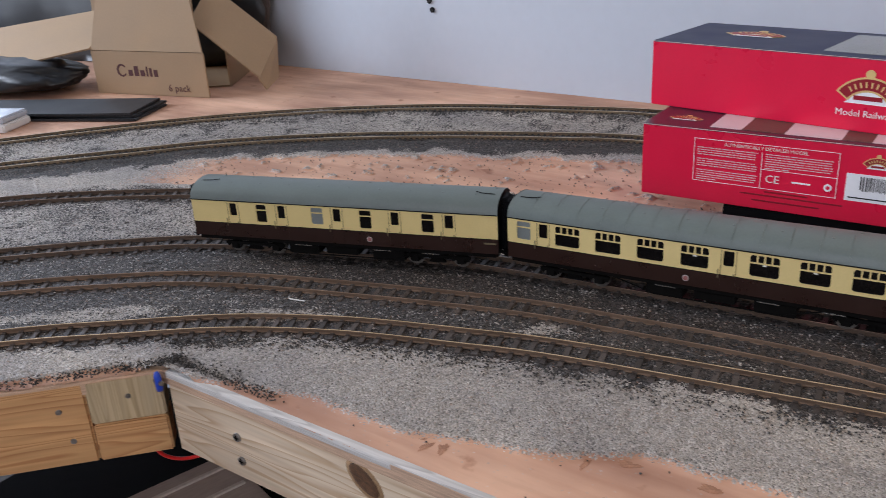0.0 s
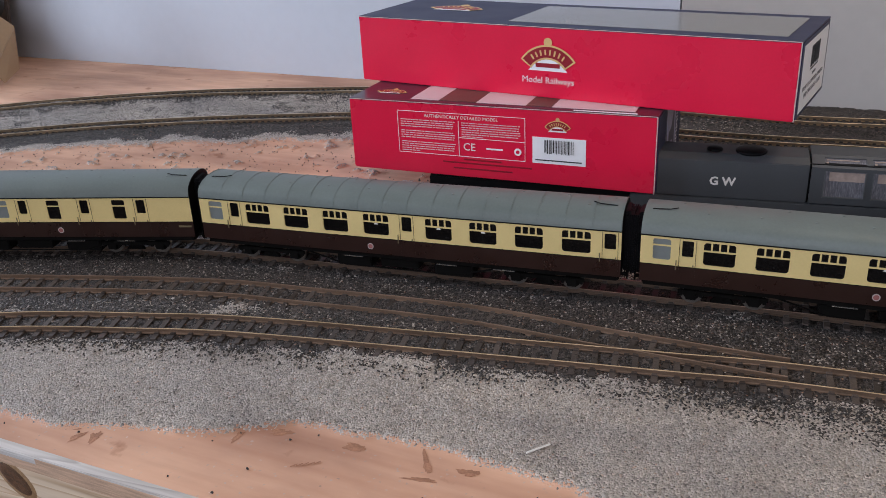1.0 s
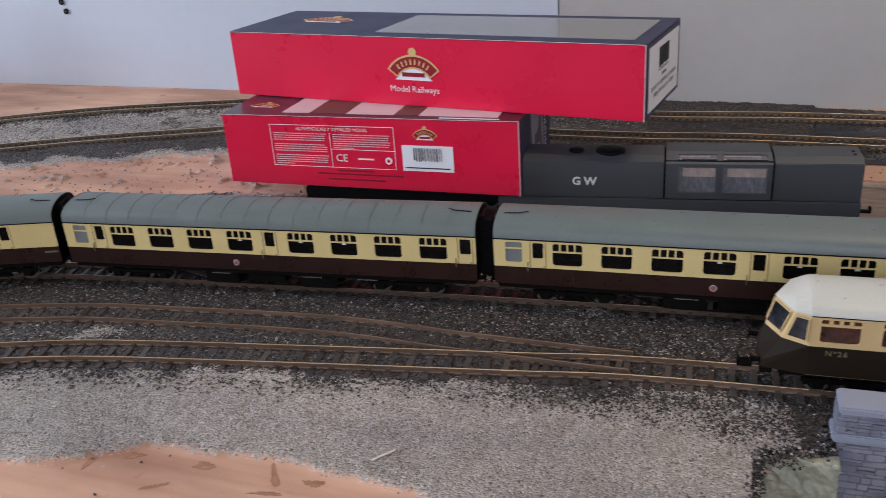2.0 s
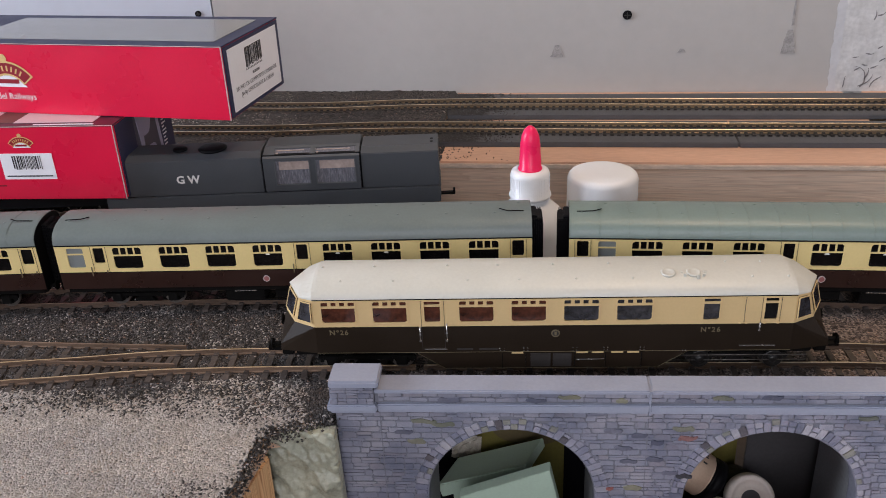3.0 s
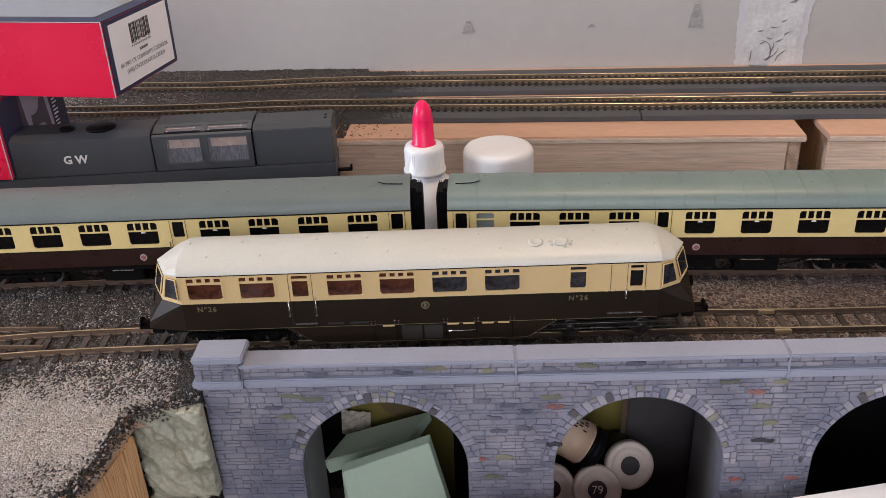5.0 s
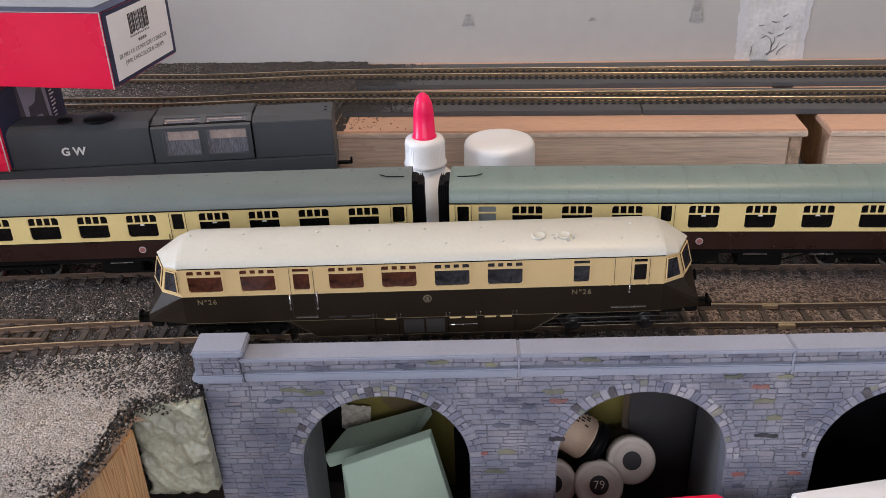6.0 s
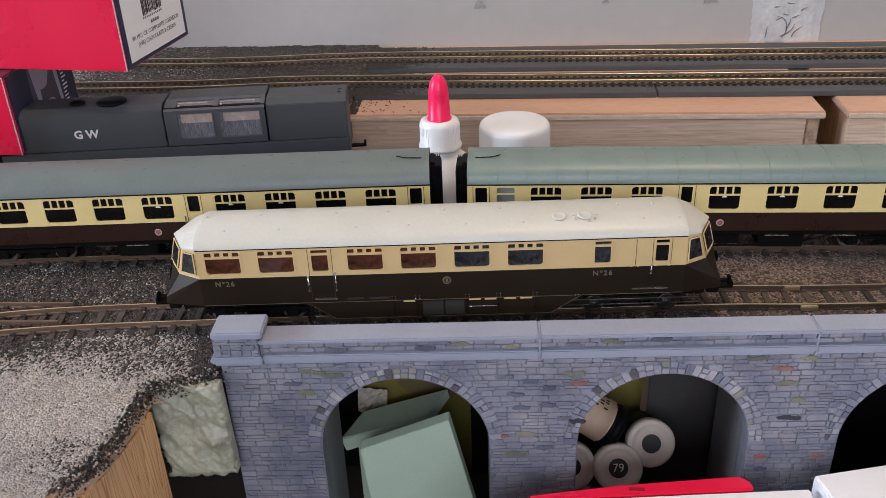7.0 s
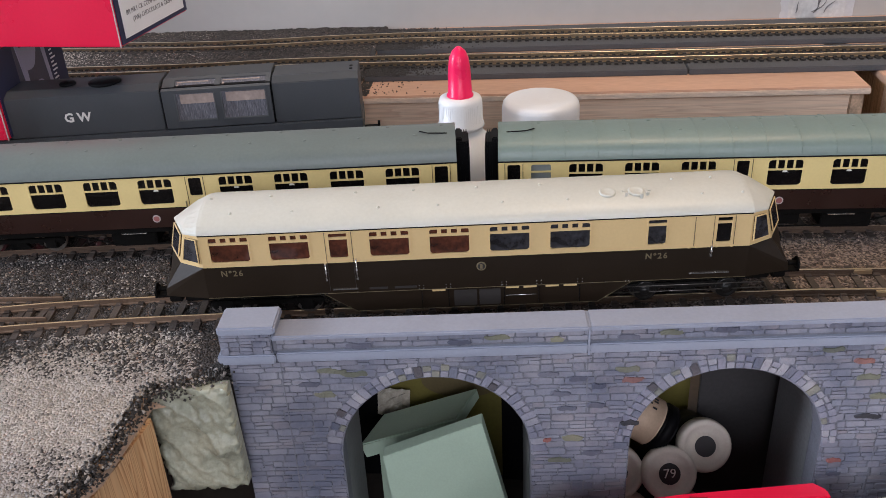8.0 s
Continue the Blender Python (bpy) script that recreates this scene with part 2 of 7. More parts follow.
def cyl(bm, x, y, z0, z1, r, seg=24, r2=None, mat=0, axis="z", bevel=0.0):
    tmp = bmesh.new()
    h = z1 - z0
    bmesh.ops.create_cone(tmp, cap_ends=True, segments=seg, radius1=r, radius2=r if r2 is None else r2, depth=h)
    for f in tmp.faces:
        f.smooth = len(f.verts) == 4
    if bevel:
        bmesh.ops.bevel(tmp, geom=[e for e in tmp.edges if any(len(f.verts) > 4 for f in e.link_faces)], offset=bevel, segments=2, affect="EDGES")
    turn = {"z": Matrix.Identity(4), "y": pose(0, 0, 0, -90), "x": pose(0, 0, 0, 0, 90)}[axis]
    at = {"z": (x, y, (z0 + z1) / 2), "y": (x, (z0 + z1) / 2, y), "x": ((z0 + z1) / 2, x, y)}[axis]
    return merge(bm, tmp, mat, Matrix.Translation(at) @ turn)


def lathe(bm, prof, seg=32, mat=0, at=(0, 0, 0)):
    """A turned form from (radius, height) pairs."""
    rings = []
    for r, z in prof:
        rings.append([bm.verts.new((at[0] + r * math.cos(2 * math.pi * k / seg), at[1] + r * math.sin(2 * math.pi * k / seg), at[2] + z)) for k in range(seg)])
    for a, b in zip(rings, rings[1:]):
        for k in range(seg):
            f = bm.faces.new((a[k], a[(k + 1) % seg], b[(k + 1) % seg], b[k]))
            f.smooth, f.material_index = True, mat
    bm.faces.new(rings[0][::-1]).material_index = mat
    bm.faces.new(rings[-1]).material_index = mat
    return bm


def extrude_poly(bm, pts, vec, mat=0):
    """A solid from a flat outline and a sweep."""
    a = [bm.verts.new(p) for p in pts]
    b = [bm.verts.new(Vector(p) + Vector(vec)) for p in pts]
    bm.faces.new(a[::-1]).material_index = mat
    bm.faces.new(b).material_index = mat
    for i in range(len(a)):
        bm.faces.new((a[i], a[(i + 1) % len(a)], b[(i + 1) % len(a)], b[i])).material_index = mat
    bmesh.ops.recalc_face_normals(bm, faces=bm.faces[:])
    return bm


def smooth_line(pts, step=0.004):
    """A Catmull-Rom line through plan points, sampled evenly."""
    p = np.array(pts, float)
    p = np.vstack([2 * p[0] - p[1], p, 2 * p[-1] - p[-2]])
    out = []
    for i in range(1, len(p) - 2):
        t = np.linspace(0, 1, 60, endpoint=False)[:, None]
        a, b, c, d = p[i - 1 : i + 3]
        out.append(0.5 * (2 * b + (c - a) * t + (2 * a - 5 * b + 4 * c - d) * t**2 + (3 * b - a - 3 * c + d) * t**3))
    out = np.vstack([*out, p[-2:-1]])
    s = np.r_[0, np.cumsum(np.linalg.norm(np.diff(out, axis=0), axis=1))]
    u = np.arange(0, s[-1], step)
    return np.stack([np.interp(u, s, out[:, 0]), np.interp(u, s, out[:, 1])], 1)


# ---------- plan of the tracks (centre lines) ----------
T1 = smooth_line([(-1.40, -0.32), (-1.30, -0.19), (-1.197, -0.052), (-1.126, 0.041), (-1.042, 0.132), (-0.941, 0.213), (-0.827, 0.277), (-0.706, 0.319), (-0.62, 0.342), (-0.48, 0.352), (-0.255, 0.339), (-0.12, 0.349), (0.0, 0.35), (0.3, 0.346), (0.95, 0.342)])
T2 = smooth_line([(-1.28, -0.36), (-1.19, -0.22), (-1.105, -0.104), (-1.034, -0.024), (-0.957, 0.058), (-0.863, 0.127), (-0.76, 0.182), (-0.655, 0.225), (-0.588, 0.246), (-0.43, 0.268), (-0.246, 0.272), (-0.161, 0.280), (-0.08, 0.281), (0.13, 0.278), (0.95, 0.272)])
T3 = smooth_line([(-1.17, -0.36), (-1.09, -0.25), (-1.003, -0.158), (-0.945, -0.112), (-0.862, -0.061), (-0.75, -0.005), (-0.6, 0.045), (-0.45, 0.083), (-0.29, 0.108), (-0.065, 0.137)])
T4 = smooth_line([(-1.06, -0.42), (-0.96, -0.30), (-0.88, -0.223), (-0.818, -0.17), (-0.756, -0.128), (-0.664, -0.094), (-0.568, -0.063), (-0.42, -0.043), (-0.27, -0.026), (-0.13, -0.013), (0.0, -0.006), (0.12, -0.003), (0.4, 0.0), (0.95, 0.004)])
T5 = smooth_line([(-0.98, -0.44), (-0.89, -0.33), (-0.82, -0.256), (-0.762, -0.209), (-0.712, -0.177), (-0.633, -0.146), (-0.513, -0.1085), (-0.4425, -0.0965), (-0.3465, -0.0845), (-0.268, -0.0845), (-0.18, -0.0825)])
T6 = smooth_line([(-0.90, -0.46), (-0.82, -0.37), (-0.75, -0.2955), (-0.699, -0.2535), (-0.645, -0.2125), (-0.582, -0.180), (-0.515, -0.157), (-0.457, -0.140), (-0.342, -0.1175), (-0.24, -0.0985), (-0.172, -0.0865), (-0.02, -0.073), (0.13, -0.0617), (0.21, -0.0585), (0.5, -0.04), (0.95, -0.01)])
RAIL_Z = 0.006
WALL_Y = 0.405


# ---------- room shell ----------
def wall_with_opening(name, axis, at, a0, a1, z0, z1, opening, mat, label):
    """A wall 0.1 thick across one axis, butted from four slabs round its window opening."""
    bm = bmesh.new()
    pieces = [(a0, a1, z0, z1)]
    if opening:
        b0, b1, c0, c1 = opening
        pieces = [(a0, b0, z0, z1), (b1, a1, z0, z1), (b0, b1, z0, c0), (b0, b1, c1, z1)]
    for p0, p1, q0, q1 in pieces:
        lo, hi = min(at), max(at)
        box(bm, *((lo, hi, p0, p1) if axis == "x" else (p0, p1, lo, hi)), q0, q1)
    return single(name, bm, mat, label, "wall", kind="structure")


# unseen walls and ceiling close the room; their grey holds bounced light down
wall_with_opening("wall_left", "x", (-3.3, -3.2), -2.5, WALL_Y, -0.9, 1.5, (-1.4, -0.1, 0.2, 1.3), M_ROOM, "unseen grey side wall with a window opening")
# unseen wall made white as a reflector for right-hand faces
wall_with_opening("wall_right", "x", (2.2, 2.3), -2.5, WALL_Y, -0.9, 1.5, None, M_WHITEWALL, "unseen side wall, white to bounce light back")
# wall behind the viewpoint; its opening is assumed, to hold the fill lamp
wall_with_opening("wall_front", "y", (-2.5, -2.4), -3.2, 2.2, -0.9, 1.5, (-0.7, 1.1, 0.3, 1.35), M_ROOM, "unseen grey wall with an added opening for the fill light")
single("floor", box(bmesh.new(), -3.2, 2.2, -2.4, WALL_Y, -0.95, -0.9), M_FLOOR, "room floor, darkened as shade below the boards", "floor", kind="structure")
single("ceiling", box(bmesh.new(), -3.3, 2.3, -2.5, WALL_Y + 0.1, 1.5, 1.55), M_CEIL, "unseen ceiling, greyed to cut bounced light", "ceiling", kind="structure")
lampth = thing("ceiling_lamp", "round warm ceiling lamp fixed to the ceiling", "lamp", pose(0.35, 0.05, 1.45))
part("rose", cyl(bmesh.new(), 0, 0, 0.02, 0.05, 0.08), M_CEIL, lampth)

# back wall: one painted board on the left and one on the right of a butt joint
bm = bmesh.new()
box(bm, -3.2, -0.337, WALL_Y, WALL_Y + 0.1, -0.9, 1.5)
single("wall_north", bm, M_WALLGREY, "pale painted back wall board with screws", "wall", kind="structure")
bm = bmesh.new()
box(bm, -0.3355, 2.2, WALL_Y, WALL_Y + 0.1, -0.9, 1.5)
single("wall_north_2", bm, M_WALL, "pale grey painted back wall with marks and a torn patch", "wall", kind="structure")


def wall_mark(x, z, w, h, mat, label, spread=0.2, name="wall_mark", seed=1):
    """A scuffed mark: a flat ragged scrape, wider at its foot."""
    rng = random.Random(seed)
    bm = bmesh.new()
    n = 14
    pts = []
    for i in range(n):
        f = i / (n - 1)
        pts.append((-w / 2 * (0.35 + 0.65 * (1 - f)) * rng.uniform(1 - spread, 1), 0, h * f))
    for i in range(n):
        f = 1 - i / (n - 1)
        pts.append((w / 2 * (0.35 + 0.65 * (1 - f)) * rng.uniform(1 - spread, 1), 0, h * f))
    extrude_poly(bm, pts, (0, -0.0006, 0))
    return single(name, bm, mat, label, "mark", pose(x, WALL_Y - 0.0001, z), kind="structure")


M_SCUFFPALE = material("faint_scuff_grey", (0.36, 0.345, 0.33), 0.8, var=0.4, scale=120, fine=700, bump=0.2)
M_CRACK = material("plaster_crack_grey", (0.22, 0.215, 0.215), 0.85, var=0.3, scale=200, fine=900, bump=0.3)
M_FILLER = material("filler_white", (0.545, 0.545, 0.55), 0.8, var=0.08, scale=40, fine=260, bump=0.3)
wall_mark(0.0023, 0.0355, 0.013, 0.011, M_SCUFFPALE, "grey scuffed nail mark on the wall", seed=2)
wall_mark(0.119, 0.0385, 0.009, 0.0035, M_SCUFFPALE, "faint grey scuffed nail mark on the wall", seed=3)
wall_mark(0.2147, 0.0365, 0.015, 0.022, M_SCUFFPALE, "long grey scrape on the wall", seed=4)
wall_mark(0.2165, 0.062, 0.003, 0.03, M_SCUFFPALE, "thin grey scrape on the wall", seed=9)


def ragged_strip(name, x, half, top, mat, label, y, seed):
    """A tall ragged strip of filler that thins out towards its edges."""
    r = random.Random(seed)
    n, left, right, a, b = 46, [], [], 0.0, 0.0
    for i in range(n):
        a, b = 0.82 * a + r.uniform(-0.0007, 0.0007), 0.82 * b + r.uniform(-0.0007, 0.0007)
        z = top * i / (n - 1)
        left.append((-half + a + r.uniform(-0.0006, 0.0006), 0, z))
        right.append((half + 0.06 * z + b + r.uniform(-0.0006, 0.0006), 0, z))
    single(name, extrude_poly(bmesh.new(), left + right[::-1], (0, -0.0003, 0)), mat, label, "patch", pose(x, WALL_Y - y, 0.0), kind="structure")


ragged_strip("filler_patch", 0.2850, 0.031, 0.15, M_FILLER, "thin smear of filler on the wall", 0.0001, 5)
ragged_strip("torn_patch", 0.2855, 0.0235, 0.15, M_PLASTER, "white torn plaster patch on the wall with grey cracks", 0.0005, 8)


def crack(x, z, length, turn, bend, seed):
    """A thin curling crack in the plaster."""
    r = random.Random(seed)
    n, px, pz, a, up, down = 9, 0.0, 0.0, radians(turn), [], []
    for i in range(n):
        w = 0.00055 * (1 - 0.75 * abs(2 * i / (n - 1) - 0.7)) + 0.00012
        up.append((px - w * math.sin(a), 0, pz + w * math.cos(a)))
        down.append((px + w * math.sin(a), 0, pz - w * math.cos(a)))
        px, pz = px + length / n * math.cos(a), pz + length / n * math.sin(a)
        a += radians(bend / n + r.uniform(-9, 9))
    single("plaster_crack", extrude_poly(bmesh.new(), up + down[::-1], (0, -0.0003, 0)), M_CRACK, "thin dark crack in the bare plaster", "mark", pose(x, WALL_Y - 0.0009, z), kind="structure")


for k, (x, z, length, turn, bend) in enumerate(((0.283, 0.004, 0.030, 50, 150), (0.281, 0.005, 0.020, 20, 70), (0.292, 0.004, 0.016, 75, -50), (0.286, 0.012, 0.012, 60, 60), (0.268, 0.004, 0.012, 80, 20), (0.276, 0.020, 0.007, 30, 30), (0.282, 0.026, 0.006, -35, 40), (0.290, 0.022, 0.008, 15, 40), (0.297, 0.028, 0.007, 50, -40), (0.273, 0.032, 0.006, 10, 30), (0.284, 0.036, 0.008, -20, 50), (0.2935, 0.040, 0.006, 30, 20), (0.298, 0.058, 0.010, 5, 25), (0.303, 0.058, 0.012, 80, -20), (0.286, 0.066, 0.010, 60, 50), (0.289, 0.070, 0.008, 10, 40))):
    crack(x, z, length, turn, bend, 40 + k)


M_UNDERHEAD = material("dull_screw_slot", (0.05, 0.047, 0.045), 0.6, metal=0.4, var=0.25, scale=200, fine=1500)


def wall_screw(x, z, r=0.0035):
    t = thing("wall_screw", "dark screw head sunk in the wall", "screw", pose(x, WALL_Y, z))
    bm = bmesh.new()
    cyl(bm, 0, 0, -0.0018, 0.0, r, 16, axis="y")
    part("head", bm, M_BLACK, t)
    bm = bmesh.new()
    box(bm, -r * 0.7, r * 0.7, -0.0021, -0.0017, -0.0004, 0.0004)
    box(bm, -0.0004, 0.0004, -0.0021, -0.0017, -r * 0.7, r * 0.7)
    part("slot", bm, M_UNDERHEAD, t)


wall_screw(0.0669, 0.0741, 0.0042)
wall_screw(-0.945, 0.091)
wall_screw(-0.949, 0.102)
wall_screw(-0.351, 0.082, 0.003)

# ---------- boards ----------
BOARD = [(-1.75, WALL_Y), (-1.75, -0.95), (-1.15, -0.83), (-0.641, -0.266), (-0.146, -0.2615), (-0.133, -0.200), (-0.1238, -0.178), (-0.1215, -0.136), (-0.0960, -0.1285), (-0.0955, -0.112), (-0.066, -0.1115), (-0.066, 0.034), (-0.094, 0.045), (-0.0955, 0.2105), (-0.0955, WALL_Y)]


def inside(poly, x, y):
    c = np.zeros(np.shape(x), bool)
    for (x0, y0), (x1, y1) in zip(poly, poly[1:] + poly[:1]):
        if y0 == y1:
            continue
        hit = ((y0 > y) != (y1 > y)) & (x < (x1 - x0) * (y - y0) / (y1 - y0) + x0)
        c ^= hit
    return c


def slab(name, poly, z0, z1, mats, label, cat="board", kind="structure"):
    bm = bmesh.new()
    extrude_poly(bm, [(x, y, z0) for x, y in poly], (0, 0, z1 - z0))
    return single(name, bm, mats, label, cat, kind=kind)


slab("baseboard", BOARD, -0.0085, -0.0005, M_PLYEDGE, "pinkish plywood baseboard under the model tracks")


def noise2(x, y, scale, seed=0.0):
    flat = np.array([noise.noise((a * scale, b * scale, seed)) for a, b in zip(np.ravel(x), np.ravel(y))])
    return flat.reshape(np.shape(x))


def smooth_noise(xs, ys, scale, seed):
    """Noise on a coarse lattice, spread smoothly over the grid."""
    cx, cy = np.arange(xs[0], xs[-1] + 0.6 / scale, 0.3 / scale), np.arange(ys[0], ys[-1] + 0.6 / scale, 0.3 / scale)
    gx, gy = np.meshgrid(cx, cy)
    v = noise2(gx, gy, scale, seed)
    rows = np.array([np.interp(xs, cx, r) for r in v])
    return np.array([np.interp(ys, cy, c) for c in rows.T]).T


def dist_to(line, X, Y):
    d = np.full(X.shape, 9.0, np.float32)
    for px, py in line[::2]:
        np.minimum(d, (X - px) ** 2 + (Y - py) ** 2, out=d)
    return np.sqrt(d)


def step01(v, a, b):
    t = np.clip((v - a) / (b - a), 0, 1)
    return t * t * (3 - 2 * t)


def ground_mesh(name, xs, ys, poly, zone, mat, label, jitter):
    X, Y = np.meshgrid(xs, ys)
    X, Y = X.astype(np.float32), Y.astype(np.float32)
    dark, ply, lift = zone(X, Y, xs, ys)
    rg = np.random.default_rng(7)
    Z = lift * (1 - ply) + (1 - ply) * rg.uniform(-0.5, 0.5, X.shape) * jitter
    Xj, Yj = X + rg.uniform(-0.3, 0.3, X.shape) * (xs[1] - xs[0]), Y + rg.uniform(-0.3, 0.3, X.shape) * (ys[1] - ys[0])
    keep = inside(poly, X, Y)
    ny, nx = X.shape
    idx = np.arange(nx * ny).reshape(ny, nx)
    quads = np.stack([idx[:-1, :-1], idx[:-1, 1:], idx[1:, 1:], idx[1:, :-1]], -1).reshape(-1, 4)
    ok = keep.ravel()[quads].all(1)
    quads = quads[ok]
    used = np.unique(quads)
    remap = np.full(nx * ny, -1)
    remap[used] = np.arange(len(used))
    me = bpy.data.meshes.new(name)
    co = np.stack([Xj.ravel()[used], Yj.ravel()[used], Z.ravel()[used]], 1).astype(np.float32)
    q = remap[quads]
    me.vertices.add(len(co))
    me.vertices.foreach_set("co", co.ravel())
    me.loops.add(q.size)
    me.loops.foreach_set("vertex_index", q.ravel().astype(np.int32))
    me.polygons.add(len(q))
    me.polygons.foreach_set("loop_start", np.arange(0, q.size, 4, dtype=np.int32))
    me.polygons.foreach_set("loop_total", np.full(len(q), 4, np.int32))
    me.update(calc_edges=True)
    for attr, v in (("dark", dark), ("ply", ply)):
        me.attributes.new(attr, "FLOAT", "POINT").data.foreach_set("value", v.ravel()[used].astype(np.float32))
    me.materials.append(mat)
    return tagged(new(name, me), label, "ballast", kind="stuff")


def zone_left(X, Y, xs, ys):
    n1, n2, n3 = smooth_noise(xs, ys, 18, 1.0), smooth_noise(xs, ys, 55, 5.0), smooth_noise(xs, ys, 140, 9.0)
    d1, d2, d3, d4, d5, d6 = (dist_to(t, X, Y) for t in (T1, T2, T3, T4, T5, T6))
    wob = 0.016 * n1 + 0.010 * n2 + 0.005 * n3
    front = np.minimum(np.minimum(d4, d5), d6)
    dark = 1 - step01(front + 0.55 * wob, 0.013, 0.027)
    # between the coach track and the front track the bed is dark all over
    t6y = np.interp(X, T6[:, 0], T6[:, 1])
    t4y = np.interp(X, T4[:, 0], T4[:, 1])
    mid = (Y > t6y) & (Y < t4y)
    dark = np.where(mid, np.maximum(dark, 0.93 - 0.75 * step01(n1 * 0.8 + n2 * 0.5 - 0.25 - 0.25 * step01(-X, 0.45, 0.8), 0.0, 0.35)), dark)
    for cx, cy, rx, ry, turn in ((-0.738, -0.251, 0.048, 0.009, 37), (-0.627, -0.187, 0.034, 0.007, 26)):
        ca, sa = math.cos(radians(turn)), math.sin(radians(turn))
        u, v = ((X - cx) * ca + (Y - cy) * sa) / rx, (-(X - cx) * sa + (Y - cy) * ca) / ry
        dark = dark * (1 - 0.75 * (1 - step01(u * u + v * v + 1.2 * n2 + 0.8 * n3, 0.5, 1.6)))
    dark = np.maximum(dark, 0.86 * (1 - step01(np.minimum(d1, d2) + 1.1 * wob, 0.011, 0.026)))
    dark = np.maximum(dark, 1 - step01(d3 + wob, 0.012, 0.028))
    band12 = (Y > np.interp(X, T2[:, 0], T2[:, 1])) & (Y < np.interp(X, T1[:, 0], T1[:, 1]))
    dark = np.where(band12, np.maximum(dark, 0.25 + 0.5 * step01(n2 + n1, 0.0, 0.5)), dark)
    # towards the viaduct the dark grains thin out over the pale ones
    dark = np.maximum(dark, (0.50 + 0.35 * n2) * step01(X, -0.30, -0.20) * step01(Y + 0.6 * wob, -0.137, -0.122))
    dark = np.maximum(dark, 0.34 * step01(0.018 - np.hypot(X + 0.139, 0.8 * (Y + 0.182)) + 1.0 * wob, 0.0, 0.014))
    dark = np.maximum(dark, step01(X + 0.3 * (Y + 0.14) + 0.5 * wob, -0.105, -0.098) * step01(Y, -0.2, -0.18))
    dark = np.maximum(dark, 0.92 * step01(X + 0.3 * wob, -0.42, -0.33) * step01(Y, 0.19, 0.22))
    # bare plywood: the strip at the front, the long bare patch behind the coaches, and behind the far track
    edge = np.interp(X, [-1.2, -0.75, -0.66, -0.60, -0.542, -0.488, -0.42, -0.382, -0.323, -0.251, -0.22, -0.2], [-0.872, -0.373, -0.277, -0.262, -0.245, -0.2465, -0.2235, -0.204, -0.196, -0.199, -0.215, -0.30])
    ply = 1 - step01(Y - edge + 0.3 * wob, -0.001, 0.003)
    t2y, t3y = np.interp(X, T2[:, 0], T2[:, 1]), np.interp(X, T3[:, 0], T3[:, 1])
    gap = np.minimum(Y - t3y - 0.026 - 0.012 * step01(-X, 0.7, 0.95), t2y - 0.058 - Y) + 0.8 * wob
    bare = step01(gap, -0.001, 0.006) * step01(X + 0.6 * wob, -0.97, -0.90)
    ply = np.maximum(ply, bare * (1 - 0.9 * step01(n2 * 0.7 + n3 * 0.8, 0.36, 0.55)))
    t1y = np.interp(X, T1[:, 0], T1[:, 1])
    ply = np.maximum(ply, step01(Y - t1y - 0.024 + 0.3 * wob, -0.002, 0.004) * (1 - step01(X + wob, -0.45, -0.40)))
    dark = np.maximum(dark, 0.80 * step01(X, -0.46, -0.40) * (Y > t1y))
    ply = np.maximum(ply, step01(-X - 0.9 + (Y - t1y), 0.0, 0.02) * (Y > np.interp(X, T1[:, 0], T1[:, 1]) + 0.025))
    # deep dark ballast on the near side of the second far track, and a mixed grey bed behind the coaches' track
    t2s = (Y < t2y) & (d2 < 0.09)
    dark = np.where(t2s, np.maximum(dark, 1 - step01(d2 + 1.3 * wob, 0.034, 0.048)), dark)
    mixed = (Y > t4y + 0.02) & (Y < t3y - 0.016)
    dark = np.where(mixed, np.maximum(dark, 0.30 + 0.35 * step01(n2 + 0.5 * n1, -0.2, 0.4)), dark)
    lift = 0.0026 + 0.0009 * n1 + 0.0006 * n2 + 0.0026 * (1 - step01(np.minimum(d1, d2), 0.016, 0.024))
    buried = (1 - step01(front, 0.0155, 0.021)) * step01(-X, 0.24, 0.30) * (1 - step01(-X, 0.40, 0.50))
    lift = lift * (1 - buried) + buried * (0.0031 + 0.0004 * n2)
    left = (1 - step01(front, 0.0155, 0.021)) * step01(-X, 0.42, 0.54)
    lift = lift * (1 - left) + left * (0.0026 + 0.0005 * n2)
    return dark, np.clip(ply, 0, 1), lift


ground_mesh("ballast", np.arange(-1.6, -0.0665, 0.0019), np.arange(-0.62, 0.4045, 0.0019), BOARD, zone_left, M_GROUND, "dark and pale loose ballast spread over bare plywood", 0.0011)

# trackbed over the viaduct
DECK = [(-0.066, -0.1115), (0.95, -0.0450), (0.95, 0.034), (-0.066, 0.034)]
slab("viaduct_deck", DECK, -0.0034, -0.0005, M_PLYEDGE, "narrow plywood trackbed behind the viaduct parapet")


def zone_deck(X, Y, xs, ys):
    n1, n2 = smooth_noise(xs, ys, 30, 3.0), smooth_noise(xs, ys, 120, 6.0)
    return np.clip(0.8 + 0.5 * n1 + 0.4 * n2, 0, 1), np.zeros_like(X), 0.0027 + 0.0006 * n1


ground_mesh("trackbed_ballast", np.arange(-0.067, 0.6, 0.0019), np.arange(-0.121, 0.0335, 0.0019), [(-0.067, -0.1112), (0.6, -0.0677), (0.6, 0.033), (-0.067, 0.033)], zone_deck, M_DECK, "brown ballast glued round the tracks on the viaduct", 0.0009)

